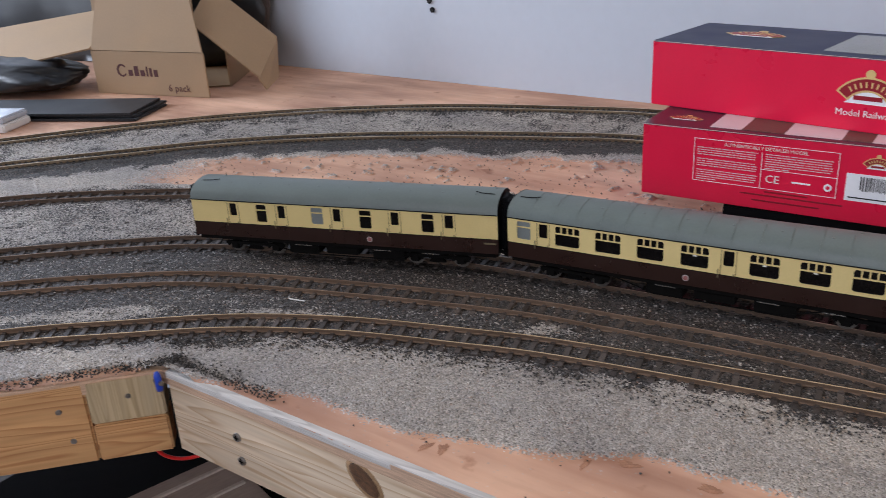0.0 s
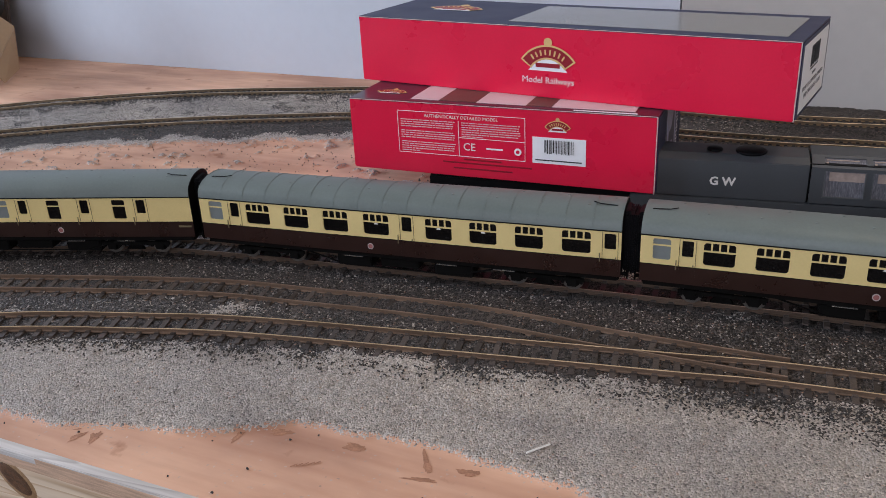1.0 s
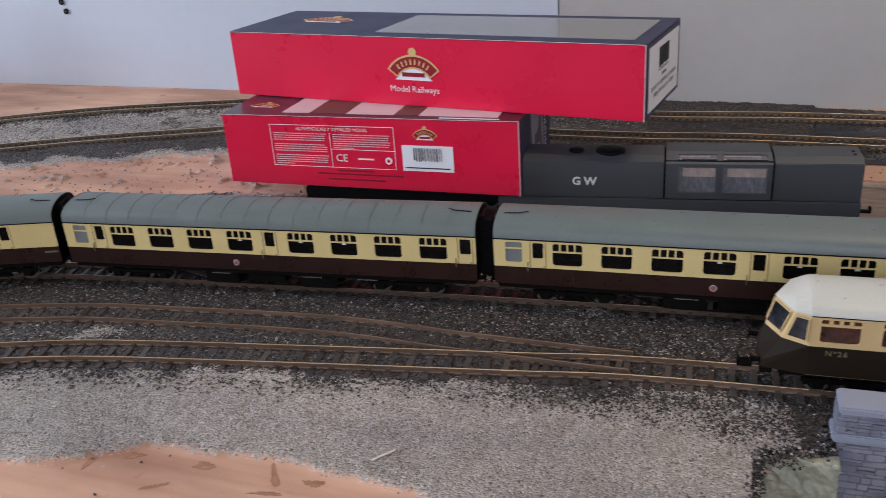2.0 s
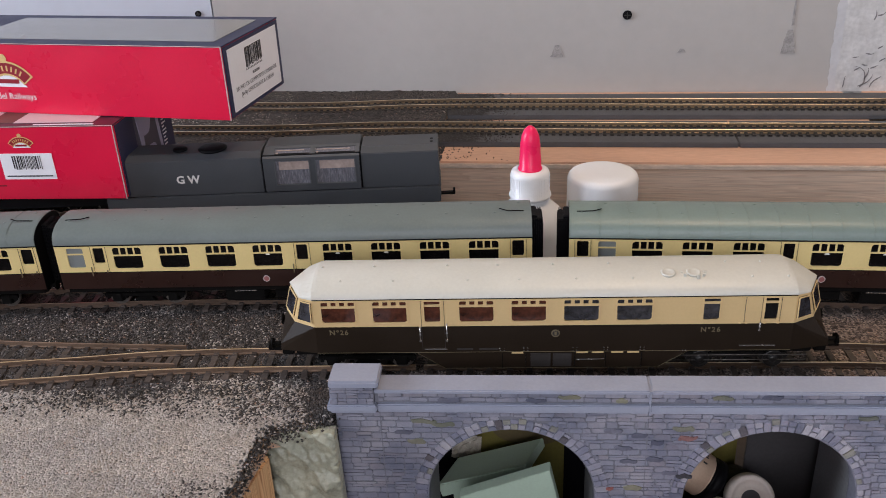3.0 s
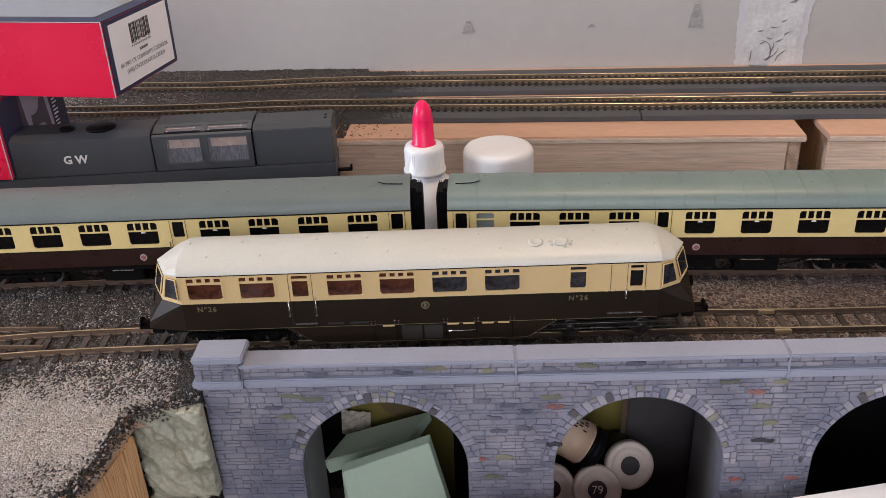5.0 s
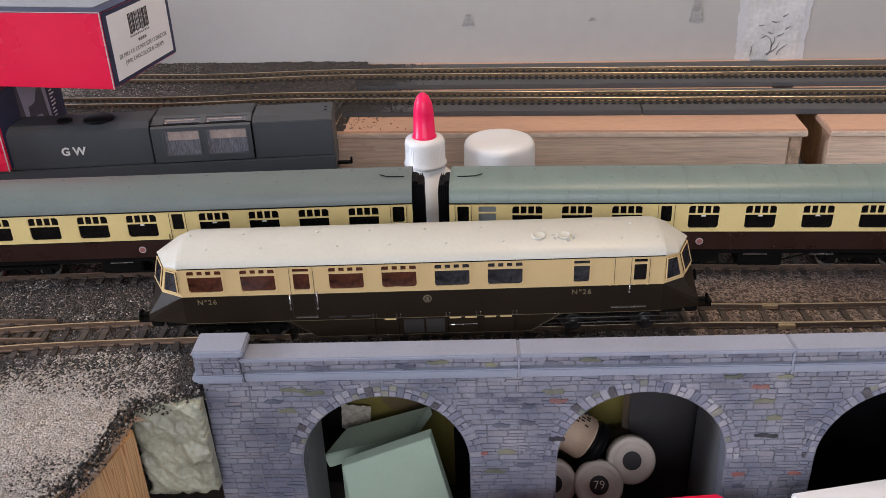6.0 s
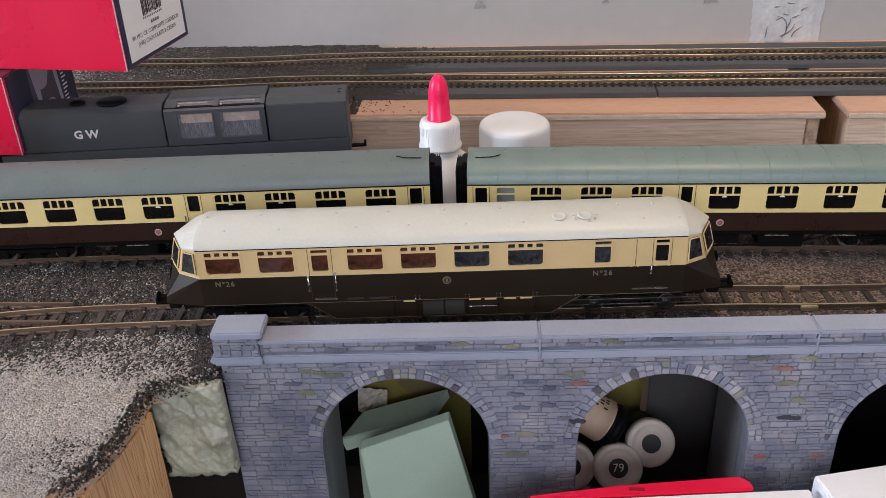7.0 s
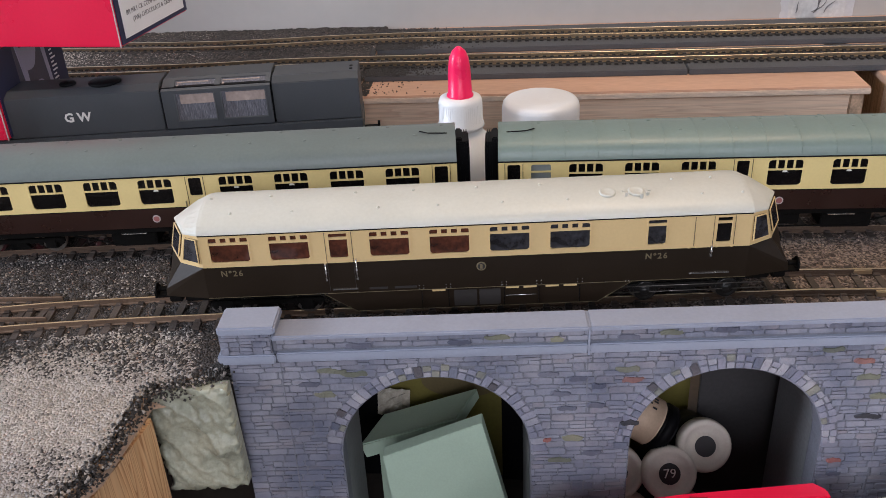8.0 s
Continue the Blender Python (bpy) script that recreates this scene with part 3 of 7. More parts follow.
M_VENEER = material("pale_veneer", (0.74, 0.58, 0.45), 0.7, var=0.25, scale=90, fine=500, stretch=(1, 1, 6), bump=0.4)
# rear boards with their softwood edge
for nm, x0, x1 in (("rear_board", -0.095, 0.2685), ("rear_board", 0.2855, 0.95)):
    t = thing(nm, "plywood track board with a softwood front edge", "board", kind="structure")
    part("top", box(bmesh.new(), x0, x1, 0.213, WALL_Y, -0.006, 0.0, 0.0006), M_PLY, t)
    part("veneer_edge", box(bmesh.new(), x0, x1, 0.2118, 0.2129, -0.0052, -0.0012, 0.0004), M_VENEER, t, "pale chipped plywood edge")
    part("front_plank", box(bmesh.new(), x0 + 0.001, x1 - 0.012, 0.216, 0.236, -0.052, -0.0062, 0.0008), M_PLANK, t)
    part("end_block", box(bmesh.new(), x1 - 0.0115, x1 - 0.002, 0.2165, 0.400, -0.050, -0.0062, 0.0008), M_ENDGRAIN, t, "rough pale end grain")
    part("side_block", box(bmesh.new(), x0 + 0.002, x0 + 0.02, 0.2365, 0.400, -0.050, -0.0062, 0.0008), M_PINE_SIDE, t)
# far strip is widened so dark foam stands in for shade by the wall
for y0, y1, cuts in ((0.2475, 0.304, (-0.095, 0.149, 0.52, 0.95)), (0.3195, 0.386, (-0.095, 0.43, 0.95))):
    bm = bmesh.new()
    for a, b in zip(cuts, cuts[1:]):
        box(bm, a + 0.0003, b - 0.0003, y0, y1, 0.0, 0.0042, 0.0006)
    single("track_underlay", bm, M_UNDERLAY, "dark grey foam strip under the rear track", "underlay", kind="structure")

# front timbers of the baseboard


def timber_screw(x, z, parent, r=0.0026):
    bm = bmesh.new()
    cyl(bm, x, z, -0.0012, 0.0006, r, 14, axis="y")
    s = part("screw", bm, M_METAL, parent, "grey countersunk screw head")
    bm = bmesh.new()
    box(bm, x - r * 0.6, x + r * 0.6, -0.0015, -0.0011, z - 0.0004, z + 0.0004)
    box(bm, x - 0.0004, x + 0.0004, -0.0015, -0.0011, z - r * 0.6, z + r * 0.6)
    part("slot", bm, M_BLACK, s)


tb = thing("frame_timber", "pale pine frame timber with a dark knot", "timber", pose(-0.640, -0.2655, -0.001, 0, 0, 0.7))
part("beam", box(bmesh.new(), 0.001, 0.475, 0, 0.018, -0.052, 0.0, 0.0012), M_PINE, tb)
for x, z in ((0.055, -0.024), (0.056, -0.039), (0.21, -0.012)):
    timber_screw(x, z, tb)
bm = bmesh.new()
lathe(bm, [(0.0095, 0), (0.0088, 0.0007), (0.006, 0.0009), (0.0035, 0.0006), (0.001, 0.0011)], 26)
M_KNOT = material("knot_wood", (0.13, 0.062, 0.03), 0.6, var=0.5, scale=300, fine=900, bump=0.4)
part("knot", bm, M_KNOT, tb, "dark brown knot", m=Matrix.Translation((0.1445, 0.0002, -0.0165)) @ pose(0, 0, 0, 90) @ Matrix.Rotation(radians(-38), 4, "Z") @ Matrix.Diagonal((1.15, 0.62, 0.6, 1)))
bm = bmesh.new()
lathe(bm, [(0.0125, 0), (0.0128, 0.0003), (0.0085, 0.0004)], 26)
part("knot_ring", bm, material("knot_ring_wood", (0.40, 0.24, 0.12), 0.6, var=0.35, scale=250, fine=900, bump=0.4), tb, "brown ring round the knot", m=Matrix.Translation((0.1450, 0.0002, -0.0165)) @ pose(0, 0, 0, 90) @ Matrix.Rotation(radians(-38), 4, "Z") @ Matrix.Diagonal((1.15, 0.70, 0.6, 1)))
part("weathered_top", box(bmesh.new(), 0.002, 0.474, -0.0010, 0.0045, -0.0030, 0.0012, 0.0004), wood("grey_pine", (0.46, 0.44, 0.42), (0.66, 0.64, 0.62), "X", 0.9, 0.85), tb, "greyed weathered top edge")
M_PINE_PATCH = wood("pine_patch", (0.42, 0.31, 0.17), (0.54, 0.42, 0.26), "Z", 0.5)
ta = thing("frame_timber", "orange pine frame timber with a pale patched end", "timber", pose(-0.6415, -0.2665, -0.001, 0, 0, 228))
part("beam", box(bmesh.new(), 0.0425, 0.75, -0.018, 0, -0.052, 0.0, 0.0012), M_PINE_Y, ta)
part("end_piece", box(bmesh.new(), 0.001, 0.042, -0.018, 0.0006, -0.0275, 0.0, 0.001), M_PINE_PATCH, ta, "pale olive pine patch")
part("end_piece", box(bmesh.new(), 0.001, 0.042, -0.018, 0.0002, -0.052, -0.028, 0.001), M_PINE_Y, ta)
for x, z in ((0.058, -0.016), (0.054, -0.036), (0.020, -0.012)):
    bm = bmesh.new()
    cyl(bm, x, z, -0.0004, 0.0006, 0.0017, 14, axis="y")
    part("screw", bm, M_METAL, ta, "grey countersunk screw head")

# right end of the baseboard: timber side and the plastered foam block against the viaduct
te = thing("end_timber", "orange pine end timber of the baseboard", "timber", pose(-0.1203, -0.1392, -0.0092, 0, 0, -98))
part("beam", box(bmesh.new(), 0.0, 0.10, -0.018, 0, -0.075, 0.0, 0.0012), M_PINE_SIDE, te)


# ---------- tracks ----------
sleeper_mesh = {}


def sleeper_data(half, mat):
    if half not in sleeper_mesh:
        bm = bmesh.new()
        box(bm, -0.0015, 0.0015, -half, half, 0.0012, 0.0034)
        for s in (-1, 1):
            box(bm, -0.0012, 0.0012, s * 0.00825 - 0.0022, s * 0.00825 + 0.0022, 0.0034, 0.0040)
        sleeper_mesh[half] = mesh_of("sleeper", bm, mat)
    return sleeper_mesh[half]


def rail_bm(line, off, z, w=0.00046, start=0, end=None, bend=None):
    """A bullhead rail swept along a line, offset sideways, with its worn head as a second material."""
    p = line[start:end]
    d = np.gradient(p, axis=0)
    d /= np.linalg.norm(d, axis=1)[:, None]
    nrm = np.stack([-d[:, 1], d[:, 0]], 1)
    o = off if bend is None else np.asarray(bend)[:, None]
    c = p + nrm * o
    prof = [(-1.25, -0.0034), (-1.25, -0.0028), (-0.45, -0.0024), (-0.45, -0.0011), (-0.8, -0.0009), (-0.8, -0.0002), (-0.5, 0.0), (0.5, 0.0), (0.8, -0.0002), (0.8, -0.0009), (0.45, -0.0011), (0.45, -0.0024), (1.25, -0.0028), (1.25, -0.0034)]
    bm = bmesh.new()
    rings = [[bm.verts.new((c[i, 0] + nrm[i, 0] * u * w, c[i, 1] + nrm[i, 1] * u * w, z + v)) for u, v in prof] for i in range(len(c))]
    for a, b in zip(rings, rings[1:]):
        for k in range(len(prof) - 1):
            f = bm.faces.new((a[k], b[k], b[k + 1], a[k + 1]))
            f.material_index = 1 if k in (5, 6, 7) else 0
    bm.faces.new(rings[0])
    bm.faces.new(rings[-1][::-1])
    bmesh.ops.recalc_face_normals(bm, faces=bm.faces[:])
    return bm


def track(line, label, pitch=0.0098, half=0.0155, dz=0.0, x_from=-1.1, top=None, web=None, wide=0.00046, wood=None):
    t = thing("railway_track", label, "track", pose(0, 0, dz), group="model railway tracks")
    for s in (-1, 1):
        part("rail", rail_bm(line, s * 0.0085, RAIL_Z, wide), [web or M_RUST, top or M_RAILTOP], t)
    s = np.r_[0, np.cumsum(np.linalg.norm(np.diff(line, axis=0), axis=1))]
    d = np.gradient(line, axis=0)
    rest = bmesh.new()
    me = sleeper_data(half, wood or M_SLEEPER)
    count = 0
    for u in np.arange(0.003, s[-1], pitch):
        x, y = np.interp(u, s, line[:, 0]), np.interp(u, s, line[:, 1])
        ang = math.atan2(np.interp(u, s, d[:, 1]), np.interp(u, s, d[:, 0]))
        jit = 0.02 * math.sin(u * 911)
        m = Matrix.Translation((x, y, 0.0)) @ Matrix.Rotation(ang + jit, 4, "Z")
        if x < x_from or x > 0.55 or count > 290:
            tmp = bmesh.new()
            tmp.from_mesh(me)
            merge(rest, tmp, 0, m)
            continue
        o = new("sleeper", me)
        o.parent, o.matrix_basis = t, m
        count += 1
    if len(rest.verts):
        tagged(part("far_sleepers", rest, wood or M_SLEEPER, t), kind="stuff")
    else:
        rest.free()
    return t


M_BRASSY = material("bronze_rail_head", (0.58, 0.41, 0.24), 0.38, metal=0.65, var=0.15, scale=30, fine=900, bump=0.03)
M_GLINT = material("sheen_brass_rail_head", (0.70, 0.57, 0.40), 0.36, metal=0.95, var=0.15, scale=30, fine=900, bump=0.03)
M_NICKEL = material("tarnished_brass_rail", (0.36, 0.27, 0.18), 0.34, metal=0.85, var=0.2, scale=30, fine=900, bump=0.05)
M_DULL = material("dull_rail_head", (0.26, 0.17, 0.115), 0.42, metal=0.5, var=0.25, scale=30, fine=900, bump=0.05)
track(T1, "curved far model track with rusty rails near the wall", 0.0060, 0.015, 0.0022, -0.95, M_GLINT, M_NICKEL, 0.0009, M_SLEEPERDARK)
track(T2, "second far model track curving along the wall", 0.0060, 0.015, 0.0022, -0.85, M_GLINT, M_NICKEL, 0.0009, M_SLEEPERDARK)
track(T3[T3[:, 0] < -0.079], "siding track behind the coaches", x_from=-1.0, top=M_DULL)
track(T4, "model track under the coaches", x_from=-1.0, top=M_RAILTOP)
t5 = T5[T5[:, 0] < -0.182]
track(t5, "curved model track joining the turnout", dz=-0.00035, x_from=-1.0, top=M_DULL, web=M_DULL)
track(T6[T6[:, 0] < -0.060], "front model track leading onto the viaduct", x_from=-1.0, top=M_BRASSY, web=M_DULL)
# same front track, split so a brighter head paints the lamp's sheen here
t6 = track(T6[T6[:, 0] > -0.0605], "model track on the viaduct, rail heads brightened as lamp sheen", x_from=-1.0, top=M_GLINT, wide=0.0006)
for x, y in ((0.1741, -0.0516), (0.1776, -0.0702)):
    part("rail_joiner", box(bmesh.new(), -0.0040, 0.0040, -0.0011, 0.0011, 0.0032, 0.0057, 0.0003), M_GLINT, t6, "small metal rail joiner", m=pose(x, y, 0, 0, 0, 3))


# ---------- vehicles ----------
M_CREAM = material("cream_paint", (0.80, 0.62, 0.27), 0.35, var=0.05, scale=60, fine=900, bump=0.03)
M_CREAM2 = material("cream_paint_warm", (0.69, 0.49, 0.235), 0.36, var=0.05, scale=60, fine=900, bump=0.03)
M_CHOC = material("chocolate_paint", (0.028, 0.011, 0.008), 0.30, var=0.15, scale=60, fine=900, bump=0.03)
M_UMBER = material("umber_paint", (0.020, 0.013, 0.008), 0.42, var=0.12, scale=40, fine=900, bump=0.03, spec=0.18)
M_ROOF = material("grey_green_roof", (0.135, 0.165, 0.155), 0.48, var=0.10, scale=45, fine=700, bump=0.06)
M_ROOF4 = material("green_grey_roof", (0.16, 0.215, 0.19), 0.40, var=0.08, scale=45, fine=700, bump=0.06)
M_WROOF = material("off_white_roof", (0.56, 0.55, 0.48), 0.42, var=0.06, scale=35, fine=700, bump=0.04)
M_DARKGLASS = material("dark_window", (0.007, 0.006, 0.006), 0.16, var=0.3, scale=30, fine=400, bump=0.0, spec=0.2)
M_FROST = material("frosted_window", (0.20, 0.22, 0.215), 0.45, var=0.06, scale=60, fine=900, bump=0.05)
M_BROWNGLASS = material("seat_backed_window", (0.10, 0.028, 0.014), 0.12, var=0.5, scale=90, fine=500, bump=0.0, spec=0.6, stain=0.35)
M_BLUEGLASS = material("dim_window", (0.030, 0.030, 0.036), 0.10, var=0.6, scale=110, fine=500, bump=0.0, spec=0.6, stain=0.35)
M_GOLD = material("gold_print", (0.21, 0.168, 0.095), 0.5, metal=0.3, var=0.1)
M_CHROME = material("plated_handrail", (0.75, 0.73, 0.68), 0.25, metal=0.9, var=0.08)
M_WHITE = material("white_print", (0.78, 0.76, 0.72), 0.5, var=0.04)
M_ROUNDEL = material("pale_pink_print", (0.50, 0.42, 0.40), 0.5, var=0.2, scale=900, fine=2500)
M_REDPRINT = material("red_print", (0.34, 0.12, 0.11), 0.5, var=0.15, scale=900, fine=2500)
M_UNDER = material("underframe_black", (0.005, 0.0045, 0.004), 0.6, var=0.3, scale=200, fine=1500, bump=0.2, spec=0.08)
M_TYRE = material("wheel_rim", (0.22, 0.20, 0.18), 0.35, metal=0.8, var=0.2)


def flat_side(bm, x0, x1, y, zs, holes, mats, out, reveal=0.0009):
    """One upright side: cells between all breaks, left open at the holes, with reveals round them."""
    xb = sorted({x0, x1, *[v for h in holes for v in h[:2]]})
    zb = sorted({*zs, *[v for h in holes for v in h[2:4]]})
    vert = {}

    def v(x, z, yy=y):
        k = (round(x, 6), round(z, 6), round(yy, 6))
        if k not in vert:
            vert[k] = bm.verts.new((x, yy, z))
        return vert[k]

    for a, b in zip(xb, xb[1:]):
        for c, d in zip(zb, zb[1:]):
            mx, mz = (a + b) / 2, (c + d) / 2
            if any(h[0] < mx < h[1] and h[2] < mz < h[3] for h in holes):
                continue
            q = [v(a, c), v(b, c), v(b, d), v(a, d)]
            f = bm.faces.new(q if out < 0 else q[::-1])
            band = max(i for i, z in enumerate(zs[:-1]) if mz > z)
            f.material_index = mats[band]
    yi = y - out * reveal
    for a, b, c, d in (h[:4] for h in holes):
        ring = [(a, c), (b, c), (b, d), (a, d)]
        for (p, q), (r, s) in zip(ring, ring[1:] + ring[:1]):
            f = bm.faces.new((v(p, q), v(r, s), v(r, s, yi), v(p, q, yi)))
            f.material_index = mats[-1]
    return bm


win_cache = {}


def window_data(kind, w, h, mat):
    """Pane and bars of one window; alike windows share them."""
    key = (kind, round(w, 4), round(h, 4), mat.name)
    if key not in win_cache:
        bm = bmesh.new()
        box(bm, -w / 2, w / 2, 0.0006, 0.0012, 0, h)
        pane = mesh_of("pane", bm, mat)
        bm = bmesh.new()
        t = 0.0005
        if kind == "vent":
            zz = h * 0.60
            box(bm, -w / 2, w / 2, 0.0, 0.0007, zz, zz + 0.0008)
            for u in (-0.25, 0.0, 0.25):
                box(bm, u * w - 0.00045, u * w + 0.00045, 0.0001, 0.0007, zz + 0.0004, h)
        elif kind == "half":
            zz = h * 0.66
            box(bm, -w / 2, w / 2, 0.0, 0.0007, zz, zz + 0.0007)
        elif kind == "car":
            zz = h * 0.70
            box(bm, -w / 2, w / 2, 0.0, 0.0008, zz, zz + 0.0011)
            for u in (-0.25, 0.0, 0.25):
                box(bm, u * w - 0.0008, u * w + 0.0008, 0.0001, 0.0008, zz + 0.0004, h)
        elif kind == "cardoor":
            zz = h * 0.74
            box(bm, -w / 2, w / 2, 0.0, 0.0008, zz, zz + 0.0011)
        if "car" in kind:
            for a, b, c, d in ((-w / 2 - 0.0005, w / 2 + 0.0005, -0.0005, 0.0001), (-w / 2 - 0.0005, w / 2 + 0.0005, h - 0.0001, h + 0.0004), (-w / 2 - 0.0005, -w / 2 + 0.0001, 0.0001, h - 0.0001), (w / 2 - 0.0001, w / 2 + 0.0005, 0.0001, h - 0.0001)):
                box(bm, a, b, -0.00025, 0.0001, c, d)
        r = min(w, h) * 0.13
        for sx in (-1, 1):
            for sz in (0, 1):
                cx, cz, dz = sx * w / 2, sz * h, (1 if sz == 0 else -1)
                n = 5
                arc = [(cx - sx * r + sx * r * math.cos(math.pi / 2 * k / n), 0.0001, cz + dz * r - dz * r * math.sin(math.pi / 2 * k / n)) for k in range(n + 1)]
                extrude_poly(bm, [(cx, 0.0001, cz)] + arc, (0, 0.0005, 0))
        bars = mesh_of("window_frame", bm, M_CREAM if "car" not in kind else M_CREAM2)
        win_cache[key] = (pane, bars)
    return win_cache[key]


def add_window(parent, kind, xc, z, y, w, h, mat, side=-1):
    pane, bars = window_data(kind, w, h, mat)
    turn = pose(xc, y, z) if side < 0 else pose(xc, y, z, 0, 0, 180)
    o = part("window", pane, None, parent, m=turn)
    part("window_frame", bars, None, o)
    return o


def wheelset(parent, x, z, r=0.0062):
    for s in (-1, 1):
        bm = bmesh.new()
        cyl(bm, 0, 0, -0.0012, 0.0012, r, 20, axis="y")
        w = part("wheel", bm, M_TYRE, parent, m=pose(x, s * 0.0088, z))
        bm = bmesh.new()
        cyl(bm, 0, 0, -0.0016, 0.0016, r * 0.72, 16, axis="y")
        part("wheel_centre", bm, M_UNDER, w)
    part("axle", cyl(bmesh.new(), 0, 0, -0.009, 0.009, 0.0012, 10, axis="y"), M_UNDER, parent, m=pose(x, 0, z))


def bogie(parent, xc, base=0.032, frame_mat=None):
    e = part("bogie", box(bmesh.new(), -0.006, 0.006, -0.012, 0.012, 0.0125, 0.0165, 0.0006), M_UNDER, parent, m=pose(xc, 0, 0))
    for s in (-1, 1):
        bm = bmesh.new()
        y = s * 0.0128
        box(bm, -base / 2 - 0.007, base / 2 + 0.007, y - 0.0008, y + 0.0008, 0.0125, 0.0148, 0.0003)
        for u in (-base / 2, base / 2):
            box(bm, u - 0.0028, u + 0.0028, y - 0.0012, y + 0.0012, 0.0095, 0.0150, 0.0004)
            box(bm, u - 0.0060, u - 0.0042, y - 0.0009, y + 0.0009, 0.0112, 0.0150, 0.0003)
            box(bm, u + 0.0042, u + 0.0060, y - 0.0009, y + 0.0009, 0.0112, 0.0150, 0.0003)
        for k in range(5):
            box(bm, -0.006 + k * 0.0005, 0.006 - k * 0.0005, y - 0.0010, y + 0.0010, 0.0098 + k * 0.0006, 0.0102 + k * 0.0006)
        part("side_frame", bm, frame_mat or M_UNDER, e)
        for u in (-base / 2, base / 2) if frame_mat else ():
            hub = bmesh.new()
            lathe(hub, [(0.0046, 0), (0.0046, 0.0006), (0.0040, 0.0009), (0.0034, 0.0004), (0.0022, 0.0004), (0.0018, 0.0014), (0.0008, 0.0018)], 20)
            part("axle_cover", hub, frame_mat, e, m=pose(u, y + s * 0.0010, RAIL_Z + 0.0062, 90 if s < 0 else -90))
    for u in (-base / 2, base / 2):
        wheelset(e, u, RAIL_Z + 0.0062)
    return e


def buffer_pair(parent, x, s, z=0.0195):
    for y in (-0.0115, 0.0115):
        bm = bmesh.new()
        cyl(bm, y, z, min(x, x + s * 0.004), max(x, x + s * 0.004), 0.0011, 10, axis="x")
        cyl(bm, y, z, min(x + s * 0.004, x + s * 0.0046), max(x + s * 0.004, x + s * 0.0046), 0.0027, 16, axis="x")
        part("buffer", bm, M_UNDER, parent)


def text_mesh(body, size, mat, depth=0.00005, space=1.0, bold=0.0):
    """Lettering with the built-in font, as a mesh lying in the x, z plane and facing -y, centred."""
    c = bpy.data.curves.new("lettering", "FONT")
    c.body, c.size, c.align_x, c.align_y, c.extrude = body, size, "CENTER", "CENTER", depth
    c.resolution_u, c.space_character, c.offset = 2, space, bold
    tmp = bpy.data.objects.new("tmp_lettering", c)
    me = bpy.data.meshes.new_from_object(tmp)
    bpy.data.objects.remove(tmp)
    me.materials.clear()
    me.materials.append(mat)
    me.transform(pose(0, 0, 0, 90))
    return me


